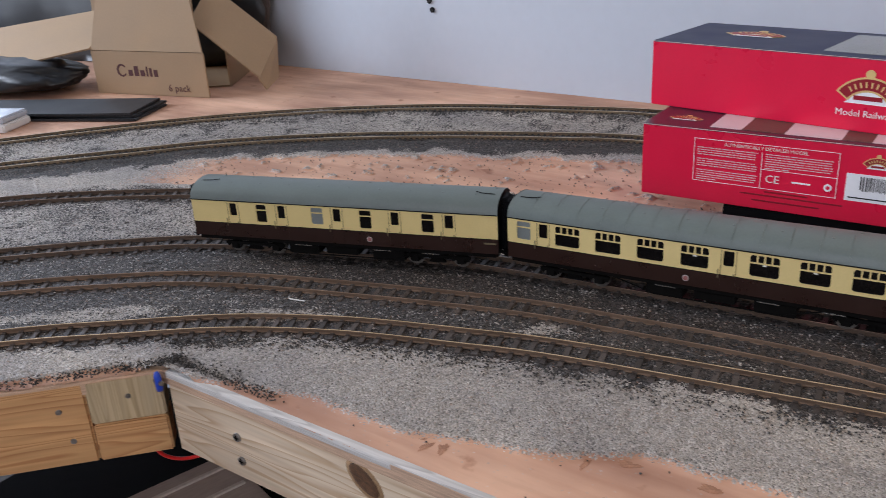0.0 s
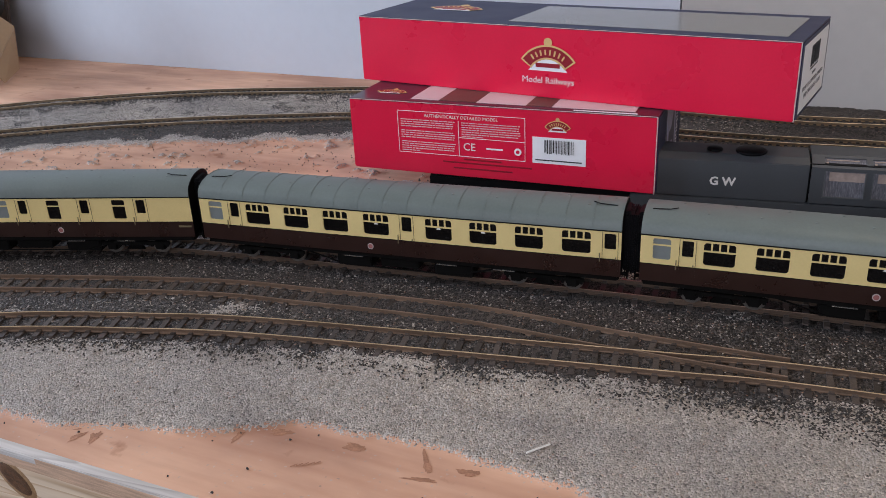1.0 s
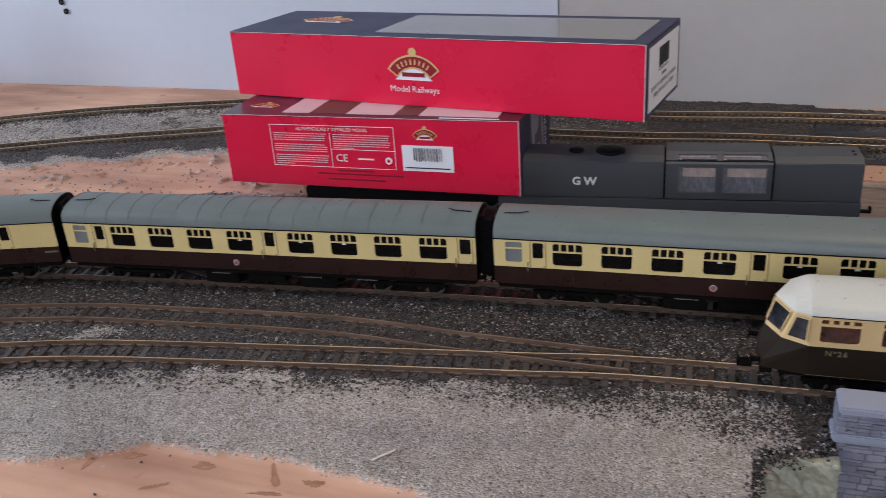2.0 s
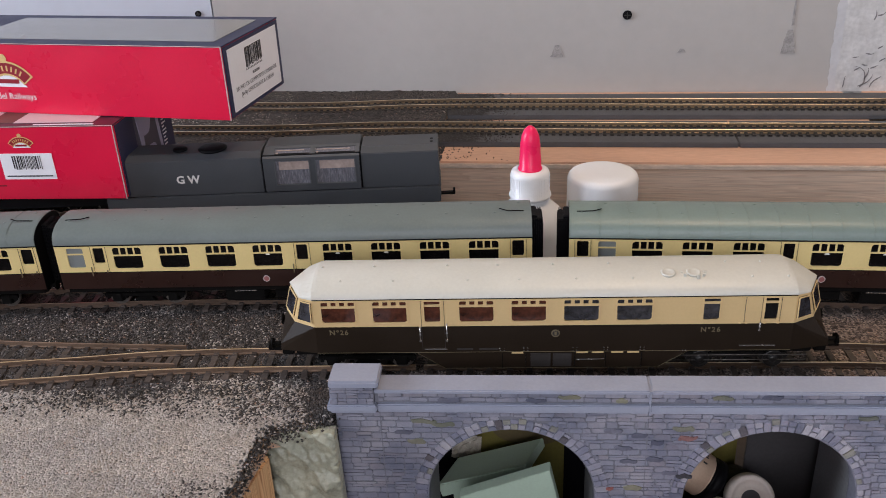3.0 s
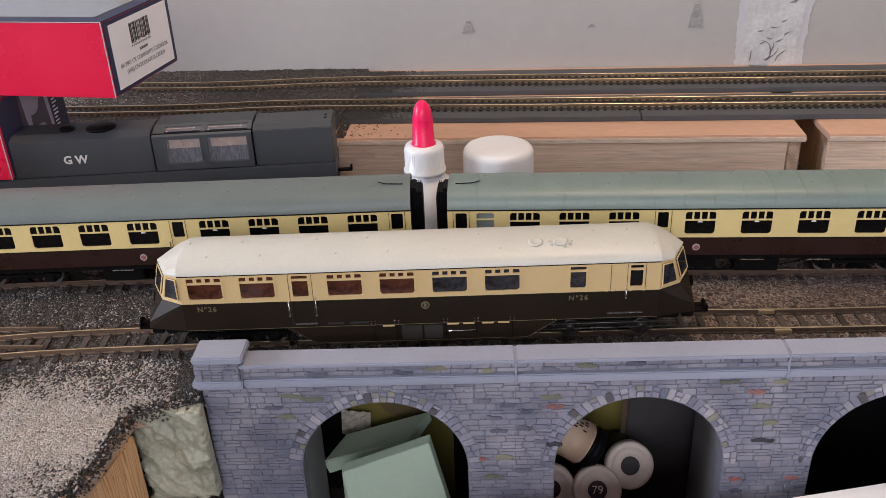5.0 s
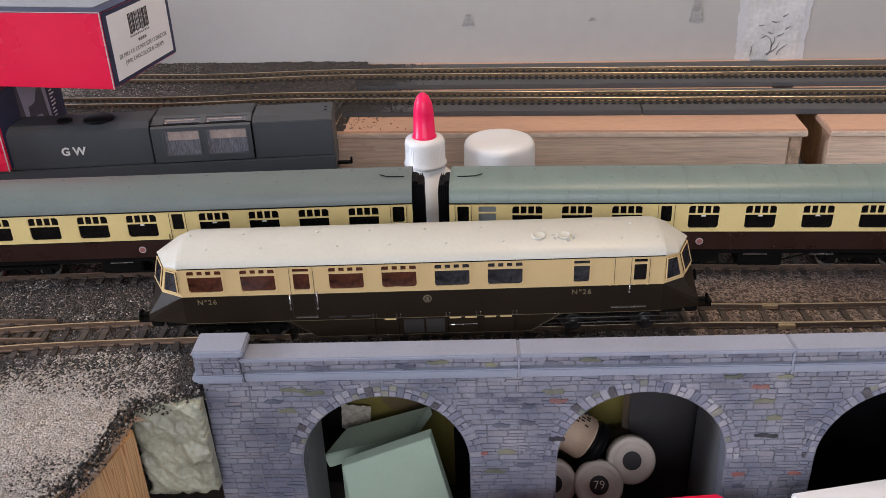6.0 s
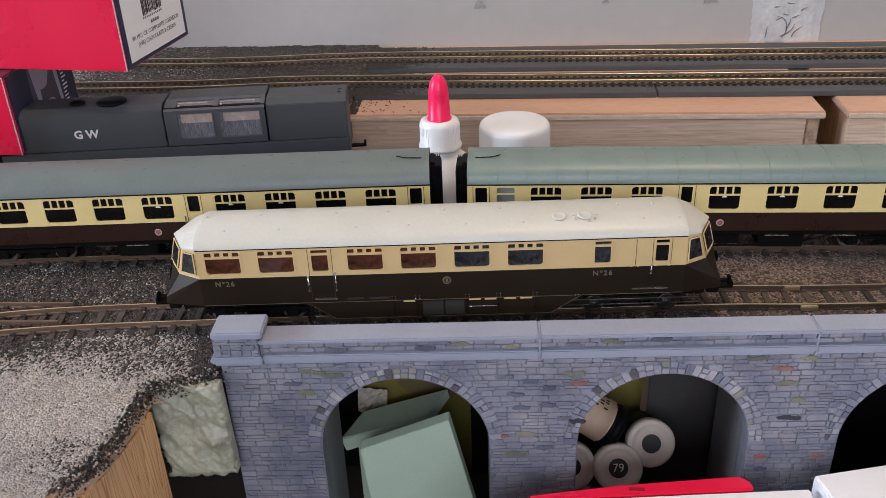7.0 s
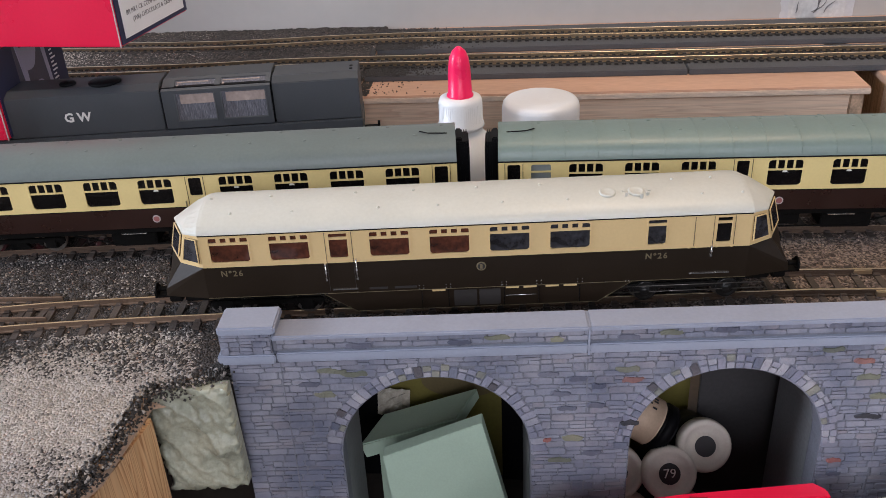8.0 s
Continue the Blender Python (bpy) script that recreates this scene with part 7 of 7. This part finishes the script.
# plaster-coated foam at the end of the baseboard
M_ROCK = material("green_grey_plaster", (0.26, 0.265, 0.19), 0.42, var=0.25, scale=60, fine=420, bump=0.8, tint=(0.45, 0.455, 0.35))
bm = bmesh.new()
nx, nz = 40, 60
corner = {(0, 0): (-0.1222, -0.0520), (1, 0): (-0.0893, -0.0490), (0, 1): (-0.1250, -0.0008), (1, 1): (-0.0908, 0.0010)}
front, back = [], []
for k in range(nz + 1):
    v = k / nz
    fr, bk = [], []
    for i in range(nx + 1):
        u = i / nx
        x = (corner[0, 0][0] * (1 - u) + corner[1, 0][0] * u) * (1 - v) + (corner[0, 1][0] * (1 - u) + corner[1, 1][0] * u) * v
        z = (corner[0, 0][1] * (1 - u) + corner[1, 0][1] * u) * (1 - v) + (corner[0, 1][1] * (1 - u) + corner[1, 1][1] * u) * v
        rim = min(u, 1 - u, v, 1 - v)
        p = Vector((x * 90 + z * 60, z * 70, 3.0))
        ridge = abs(noise.noise(p)) * 0.0040 + abs(noise.noise(p * 2.3)) * 0.0020 + abs(noise.noise(p * 5.0)) * 0.0013 + noise.noise(p * 13.0) * 0.0004
        knob = 0.0032 * math.exp(-((u - 0.80) / 0.10) ** 2 - ((v - 0.42) / 0.10) ** 2)
        ragged = (0.0022 if rim < 0.02 else 0.0012 if rim < 0.05 else 0.0)
        fr.append(bm.verts.new((x + ragged * noise.noise((z * 400, x * 400, 1.0)), -0.1372 + ridge - knob + 0.0012 * step01(0.05 - rim, 0.0, 0.05), z + ragged * noise.noise((x * 400, z * 400, 5.0)))))
        bk.append(bm.verts.new((x, -0.1290, z)))
    front.append(fr)
    back.append(bk)
for k in range(nz):
    for i in range(nx):
        bm.faces.new((front[k][i], front[k][i + 1], front[k + 1][i + 1], front[k + 1][i])).smooth = True
        bm.faces.new((back[k][i], back[k + 1][i], back[k + 1][i + 1], back[k][i + 1]))
rim_f = front[0] + [r[-1] for r in front[1:]] + front[-1][-2::-1] + [r[0] for r in front[-2:0:-1]]
rim_b = back[0] + [r[-1] for r in back[1:]] + back[-1][-2::-1] + [r[0] for r in back[-2:0:-1]]
for i in range(len(rim_f)):
    k = (i + 1) % len(rim_f)
    bm.faces.new((rim_f[i], rim_b[i], rim_b[k], rim_f[k]))
bmesh.ops.recalc_face_normals(bm, faces=bm.faces[:])
single("plaster_block", bm, M_ROCK, "rough green-grey plaster-coated foam block by the viaduct", "block")


# ---------- far corner: cardboard box, foam sheets and clutter ----------
M_KRAFTBOX = material("brown_cardboard", (0.37, 0.245, 0.14), 0.75, var=0.07, scale=18, fine=400, bump=0.08)
M_KRAFTIN = material("cardboard_inside", (0.34, 0.22, 0.125), 0.8, var=0.08, scale=18, fine=400, bump=0.08)
cb = thing("cardboard_box", "open brown cardboard box with raised flaps and print", "box", pose(-1.3415, 0.1655, 0.0002, 0, 0, 13.6))
BW, BD, BH, TK = 0.1835, 0.125, 0.0570, 0.0022
part("front_panel", box(bmesh.new(), 0, BW, 0, TK, 0, BH, 0.0005), M_KRAFTBOX, cb)
SKEW = Matrix(((1, -0.85, 0, 0), (0, 1, 0, 0), (0, 0, 1, 0), (0, 0, 0, 1)))
part("back_panel", box(bmesh.new(), 0, BW, BD - TK, BD, 0, BH, 0.0005), M_KRAFTIN, cb, m=SKEW)
part("side_panel", box(bmesh.new(), 0, TK, TK, BD - TK, 0, BH, 0.0005), M_KRAFTIN, cb, m=SKEW)
part("side_panel", box(bmesh.new(), BW - TK, BW, TK, BD - TK, 0, BH, 0.0005), M_KRAFTIN, cb, m=SKEW)
part("base_panel", box(bmesh.new(), TK, BW - TK, TK, BD - TK, 0.0005, TK), M_KRAFTIN, cb, m=SKEW)
part("front_flap", extrude_poly(bmesh.new(), [(0.001, 0, 0.0008), (BW - 0.002, 0, 0.0008), (BW - 0.020, 0, 0.062), (BW - 0.030, 0, 0.100), (0.016, 0, 0.100)], (0, TK, 0)), M_KRAFTBOX, cb, "raised front flap", m=pose(0, 0, BH, -14, 0, 0))
CBI = cb.matrix_basis.inverted()


def flap(name, pts, label):
    a = [CBI @ Vector(p) for p in pts]
    nn = (a[1] - a[0]).cross(a[2] - a[0]).normalized()
    return part(name, extrude_poly(bmesh.new(), a, nn * TK), M_KRAFTBOX, cb, label)


flap("left_flap", [(-1.341, 0.165, 0.0585), (-1.356, 0.245, 0.104), (-1.560, 0.165, 0.075), (-1.520, 0.085, 0.024)], "flap folded out sideways")
flap("right_flap", [(-1.1186, 0.2564, 0.02), (-1.1406, 0.3164, 0.06), (-1.2301, 0.2895, 0.1295), (-1.2081, 0.2295, 0.0895)], "flap hanging out sideways")
flap("right_flap_tip", [(-1.1180, 0.2560, 0.0195), (-1.1400, 0.3160, 0.0590), (-1.128, 0.300, 0.012), (-1.1140, 0.2640, 0.004)], "creased flap end bent down")
part("back_flap", box(bmesh.new(), 0, BW, 0, TK, 0, 0.11, 0.0005), M_KRAFTIN, cb, "raised back flap", m=pose(-0.85 * BD, BD, BH, -4, 0, 0))
M_PRINT = material("maroon_print", (0.085, 0.022, 0.022), 0.6, var=0.15)
bm = bmesh.new()
n = 18
pts = [(0.0085 * math.cos(a), 0, 0.0085 * math.sin(a)) for a in np.linspace(radians(35), radians(325), n)]
pts += [(0.0058 * math.cos(a) + 0.0006, 0, 0.0062 * math.sin(a)) for a in np.linspace(radians(325), radians(35), n)]
extrude_poly(bm, pts, (0, -0.0003, 0))
part("brand_mark", bm, M_PRINT, cb, "maroon swash brand mark", m=pose(0.048, -0.0001, 0.0320))
for k, (x, w, h) in enumerate(((0.062, 0.007, 0.008), (0.072, 0.007, 0.013), (0.082, 0.007, 0.008), (0.0895, 0.0025, 0.013), (0.0955, 0.004, 0.011), (0.1035, 0.006, 0.009))):
    part("brand_bar", plate(x - w / 2, x + w / 2, 0.0250, 0.0250 + h, 0, 0.0003), M_PRINT, cb)
part("lettering", text_mesh("6 pack", 0.0135, M_PRINT), None, cb, m=pose(0.138, -0.0004, 0.0105))

M_SHEET = material("black_foam_sheet", (0.014, 0.015, 0.018), 0.5, var=0.2, scale=14, fine=300, bump=0.15)
for k, (dx, dy, rz, z) in enumerate(((0, 0, 24.5, 0.0), (-0.006, 0.003, 23, 0.0029), (-0.010, 0.002, 26.5, 0.0058))):
    single("foam_sheet", box(bmesh.new(), -0.42, 0, 0, 0.078, 0, 0.0027, 0.0009), M_SHEET, "black foam sheet in a loose pile", "foam sheet", pose(-1.150 + dx, 0.086 + dy, z + 0.0005, 0, 0, rz), group="black foam sheets")
bm = bmesh.new()
bmesh.ops.create_icosphere(bm, subdivisions=5, radius=1)
for v in bm.verts:
    p = v.co.copy()
    s = 1 + 0.20 * noise.noise(p * 1.8) + 0.07 * abs(noise.noise(p * 4.5)) + 0.02 * noise.noise(p * 13)
    v.co = Vector((p.x * 0.14 * s, p.y * 0.060 * s, max(-0.012, p.z * 0.027 * s)))
single("plastic_bag", bm, material("glossy_black_plastic", (0.007, 0.007, 0.009), 0.36, var=0.2, scale=20, fine=300), "crumpled glossy black plastic bag on the foam", "bag", pose(-1.493, 0.118, 0.0210, 0, 0, 18), smooth=True)
bm = bmesh.new()
bmesh.ops.create_icosphere(bm, subdivisions=5, radius=1)
for v in bm.verts:
    p = v.co.copy()
    s = 1 + 0.22 * noise.noise(p * 2.6 + Vector((4, 0, 0))) + 0.06 * abs(noise.noise(p * 5)) + 0.02 * noise.noise(p * 14)
    v.co = Vector((p.x * 0.34 * s, p.y * 0.05 * s, max(-0.085, p.z * 0.20 * s)))
single("plastic_bag", bm, material("dull_black_plastic", (0.020, 0.019, 0.020), 0.45, var=0.2, scale=20, fine=300), "tall black plastic bag behind the cardboard box", "bag", pose(-1.600, 0.345, 0.086, 0, 0, 4), smooth=True)
single("leaning_panel", box(bmesh.new(), 0, 0.10, 0, 0.006, 0, 0.19, 0.001), material("dark_brown_panel", (0.075, 0.050, 0.040), 0.45, var=0.2, scale=20, fine=300), "dark brown panel leaning against the wall", "panel", pose(-1.3210, 0.3600, 0.0, -9, 0, 4))
wl = thing("plastic_case", "small clear-edged white plastic case on the plywood", "case", pose(-1.3300, -0.0530, 0.0002, 0, 0, 24))
part("case_base", box(bmesh.new(), 0, 0.085, 0, 0.05, 0, 0.010, 0.002), M_WPLASTIC, wl)
part("case_lid", box(bmesh.new(), 0.001, 0.084, 0.001, 0.049, 0.0102, 0.018, 0.002), material("bluish_plastic", (0.55, 0.60, 0.68), 0.2, var=0.05, scale=60, fine=500, coat=0.4), wl)

# ---------- corner of the frame: peg, wire and the ribbed offcut below ----------
pg = thing("blue_peg", "small blue plastic peg at the timber joint", "peg", pose(-0.6390, -0.2710, -0.010))
M_BLUE = material("blue_plastic", (0.02, 0.07, 0.50), 0.35, var=0.1)
part("peg_body", lathe(bmesh.new(), [(0.0018, 0), (0.0020, 0.002), (0.0020, 0.009), (0.0013, 0.0115), (0.0004, 0.012)], 14), M_BLUE, pg)
part("peg_clip", box(bmesh.new(), -0.0035, 0.0035, -0.0012, 0.0012, 0.004, 0.0065, 0.0004), M_METAL, pg)


def wire(name, pts, r, mat, label):
    line = []
    P2 = [Vector(p) for p in pts]
    P2 = [2 * P2[0] - P2[1], *P2, 2 * P2[-1] - P2[-2]]
    for i in range(1, len(P2) - 2):
        for k in range(10):
            t = k / 10
            a, b, c, d = P2[i - 1 : i + 3]
            line.append(0.5 * (2 * b + (c - a) * t + (2 * a - 5 * b + 4 * c - d) * t * t + (3 * b - a - 3 * c + d) * t**3))
    bm = bmesh.new()
    rings = []
    for i, p in enumerate(line):
        d = (line[min(i + 1, len(line) - 1)] - line[max(i - 1, 0)]).normalized()
        u = d.cross(Vector((0, 0, 1))).normalized()
        w = u.cross(d)
        rings.append([bm.verts.new(p + r * (math.cos(a) * u + math.sin(a) * w)) for a in np.linspace(0, 2 * math.pi, 8, endpoint=False)])
    for a, b in zip(rings, rings[1:]):
        for k in range(8):
            bm.faces.new((a[k], a[(k + 1) % 8], b[(k + 1) % 8], b[k])).smooth = True
    bmesh.ops.recalc_face_normals(bm, faces=bm.faces[:])
    return single(name, bm, mat, label, "wire")


wire("red_wire", [(-0.705, -0.235, -0.045), (-0.685, -0.256, -0.0630), (-0.669, -0.262, -0.0675), (-0.652, -0.262, -0.0665), (-0.632, -0.258, -0.0590), (-0.61, -0.24, -0.048)], 0.0012, material("red_insulation", (0.60, 0.015, 0.012), 0.35, var=0.1), "thin red insulated wire hanging under the frame")
# added black sheet that stands in for the unlit hollow under the boards
single("dark_tray", box(bmesh.new(), -1.0, -0.51, -0.62, 0.3, -0.262, -0.25), M_BLACK, "black sheet added as shade under the layout", "sheet", kind="structure")
rbp = thing("ribbed_board", "grey-brown ribbed decking offcut below the frame", "board", pose(-0.717, -0.180, -0.138, 0, 0, -105))
M_RIB = material("grey_brown_board", (0.46, 0.35, 0.29), 0.6, var=0.2, scale=30, fine=400, stretch=(0.2, 1, 1))
M_RIBL = material("pale_rib", (0.68, 0.57, 0.49), 0.6, var=0.2, scale=30, fine=400)
part("board", box(bmesh.new(), 0, 0.36, 0, 0.24, -0.012, 0, 0.001), M_RIB, rbp)
for k in range(9):
    part("rib", box(bmesh.new(), 0.006, 0.355, 0.014 + k * 0.026, 0.018 + k * 0.026, 0, 0.0016, 0.0005), M_RIBL, rbp)

# pale sliver on the ballast, and scattered grains along the edges of the beds
single("pale_sliver", box(bmesh.new(), -0.006, 0.006, -0.0004, 0.0004, 0, 0.0006, 0.0001), M_WHITE, "tiny pale plastic sliver on the ballast", "sliver", pose(-0.2734, -0.1815, 0.0030, 0, 0, 52))
single("pale_sliver", box(bmesh.new(), -0.006, 0.006, -0.0004, 0.0004, 0, 0.0006, 0.0001), M_WHITE, "tiny pale plastic sliver between the tracks", "sliver", pose(-0.632, -0.168, 0.0035, 0, 0, 12))


def grains(name, n, mat, label, seed, spots):
    rg = np.random.default_rng(seed)
    oct_v = np.array([(1, 0, 0), (-1, 0, 0), (0, 1, 0), (0, -1, 0), (0, 0, 1), (0, 0, -1)], float)
    oct_f = np.array([(0, 2, 4), (2, 1, 4), (1, 3, 4), (3, 0, 4), (2, 0, 5), (1, 2, 5), (3, 1, 5), (0, 3, 5)])
    c = spots(rg, n)
    n = len(c)
    s = rg.uniform(0.00035, 0.0008, (n, 1, 1)) * rg.uniform(0.7, 1.3, (n, 6, 1))
    v = oct_v[None] * s + rg.normal(0, 0.00008, (n, 6, 3)) + c[:, None, :]
    f = (oct_f[None] + 6 * np.arange(n)[:, None, None]).reshape(-1, 3)
    me = bpy.data.meshes.new(name)
    me.from_pydata(v.reshape(-1, 3).tolist(), [], f.tolist())
    me.materials.append(mat)
    return tagged(new(name, me), label, "ballast", kind="stuff")


M_GRAINL = material("pale_grain", (0.42, 0.37, 0.33), 0.8, var=0.25, scale=700, fine=2500)
M_GRAIND = material("dark_grain", (0.045, 0.039, 0.035), 0.7, var=0.3, scale=700, fine=2500)


def front_spots(rg, n):
    x = rg.uniform(-0.66, -0.13, n)
    ty = np.interp(x, T6[:, 0], T6[:, 1])
    y = ty - 0.02 - np.abs(rg.normal(0, 0.007, n))
    ok = inside(BOARD, x, y - 0.006) & (y > -0.25)
    return np.stack([x, y, np.full(n, 0.0030)], 1)[ok]


def mid_spots(rg, n):
    x = rg.uniform(-0.8, -0.07, n)
    y = rg.uniform(-0.30, 0.03, n)
    t6 = np.interp(x, T6[:, 0], T6[:, 1])
    t4 = np.interp(x, T4[:, 0], T4[:, 1])
    ok = inside(BOARD, x, y - 0.004) & (y > t6 - 0.03) & (y < t4 + 0.05)
    return np.stack([x, y, np.full(n, 0.0032)], 1)[ok]


def ply_spots(rg, n):
    x = rg.uniform(-0.95, -0.3, n)
    t2, t3 = np.interp(x, T2[:, 0], T2[:, 1]), np.interp(x, T3[:, 0], T3[:, 1])
    y = t3 + 0.02 + (t2 - t3 - 0.05) * rg.beta(0.35, 0.35, n)
    e = rg.uniform(-0.62, -0.22, n // 40)
    ye = rg.uniform(-0.255, -0.195, n // 40)
    p = np.stack([np.r_[x, e], np.r_[y, ye], np.full(n + n // 40, 0.0006)], 1)
    return p[inside(BOARD, p[:, 0], p[:, 1] - 0.003)]


grains("dark_grains", 1700, M_GRAIND, "loose dark ballast grains strewn over the pale bed", 3, front_spots)
grains("pale_grains", 800, M_GRAINL, "loose pale ballast grains among the dark bed", 4, mid_spots)
def edge_spots(rg, n):
    a = np.array([(-0.133, -0.200), (-0.1238, -0.178), (-0.1215, -0.136), (-0.0960, -0.1290), (-0.0950, -0.114)])
    seg = rg.integers(0, 4, n)
    f = rg.uniform(0, 1, n)[:, None]
    p = a[seg] * (1 - f) + a[seg + 1] * f + rg.normal(0, 0.0019, (n, 2))
    return np.c_[p, rg.uniform(-0.004, 0.0036, n)]


grains("edge_grains", 2200, M_GRAIND, "crust of dark grains along the broken board edge", 8, edge_spots)
grains("pale_edge_grains", 500, M_GRAINL, "pale grains spilling over the broken board edge", 18, edge_spots)
grains("stray_grains", 1500, M_GRAIND, "stray dark grains on the bare plywood", 5, ply_spots)


def corner_spots(rg, n):
    a = np.array([(-0.735, -0.370), (-0.6405, -0.2600), (-0.560, -0.2580)])
    seg = rg.integers(0, 2, n)
    f = rg.uniform(0, 1, n)[:, None]
    f = np.where(seg[:, None] == 0, 1 - (1 - f) ** 2, f**2)
    p = a[seg] * (1 - f) + a[seg + 1] * f + np.abs(rg.normal(0, 0.0045, (n, 1))) * np.array([(-0.2, 1.0)]) + rg.normal(0, 0.0012, (n, 2))
    return np.c_[p, rg.uniform(0.0005, 0.0036, n)][inside(BOARD, p[:, 0], p[:, 1])]


grains("corner_grains", 1600, M_GRAIND, "dark grains heaped at the corner of the board", 11, corner_spots)


def rear_spots(rg, n):
    x = rg.uniform(-1.15, -0.10, n)
    lump = np.array([noise.noise((v * 40, 0.0, 2.0)) for v in x])
    y = np.interp(x, T1[:, 0], T1[:, 1]) + 0.020 + np.abs(rg.normal(0, 1, n)) * (0.0035 + 0.004 * np.clip(lump, 0, 1))
    p = np.stack([x, y, rg.uniform(0.0006, 0.0028, n)], 1)
    return p[inside(BOARD, p[:, 0], p[:, 1] + 0.002)]


grains("rear_grains", 3000, material("brown_grain", (0.075, 0.055, 0.043), 0.8, var=0.3, scale=700, fine=2500), "brown crumbs of ballast along the far track", 21, rear_spots)

# brown glue stains and scratches on the bare plywood strip
M_STAIN = material("glue_stain", (0.30, 0.135, 0.075), 0.8, var=0.3, scale=150, fine=900, tint=(0.44, 0.22, 0.13))


def stain(x, y, w, h, turn, seed):
    r = random.Random(seed)
    pts = []
    for k in range(22):
        a = 2 * math.pi * k / 22
        q = 0.72 + r.uniform(-0.2, 0.2) + 0.14 * math.sin(3 * a + seed)
        pts.append((w / 2 * q * math.cos(a), h / 2 * q * math.sin(a), 0.0))
    single("glue_stain", extrude_poly(bmesh.new(), pts, (0, 0, 0.0001)), M_STAIN, "dark brown glue stain on the bare plywood", "stain", pose(x, y, 0.0001, 0, 0, turn), kind="structure")


for k, (x, y, w, h, turn) in enumerate(((-0.479, -0.241, 0.013, 0.006, 20), (-0.471, -0.2455, 0.004, 0.012, -20), (-0.463, -0.2430, 0.006, 0.012, 15), (-0.402, -0.2165, 0.004, 0.016, 0), (-0.385, -0.2085, 0.014, 0.006, 15), (-0.349, -0.2060, 0.014, 0.007, 10), (-0.315, -0.2040, 0.004, 0.022, 32), (-0.3135, -0.2150, 0.020, 0.003, 12), (-0.296, -0.2035, 0.012, 0.006, 5))):
    stain(x, y, w, h, turn, 60 + k)
for k in range(5):
    single("pencil_mark", box(bmesh.new(), -0.0002, 0.0002, -0.0016, 0.0016, 0, 0.0002), M_STAIN, "short brown tick on the bare plywood", "mark", pose(-0.3665 + 0.0021 * k, -0.2265 + 0.0013 * k, 0.0003, 0, 0, -38 + 7 * (k % 3)), kind="structure")


def seam_spots(rg, n):
    """Grains that thin out where the ballast runs onto the bare rear board."""
    x = -0.100 + np.abs(rg.normal(0, 0.024, n))
    y = rg.uniform(0.214, 0.400, n)
    strip = ((y > 0.2475) & (y < 0.304)) | ((y > 0.3195) & (y < 0.386))
    z = np.where(x < -0.0955, 0.0032, np.where(strip, 0.0046, 0.0004))
    ok = (y > 0.2475) | (x < -0.088) | (rg.random(n) < 0.05)
    return np.stack([x, y, z], 1)[ok]


grains("seam_grains", 9000, M_GRAIND, "dark grains thinning out over the rear board", 41, seam_spots)
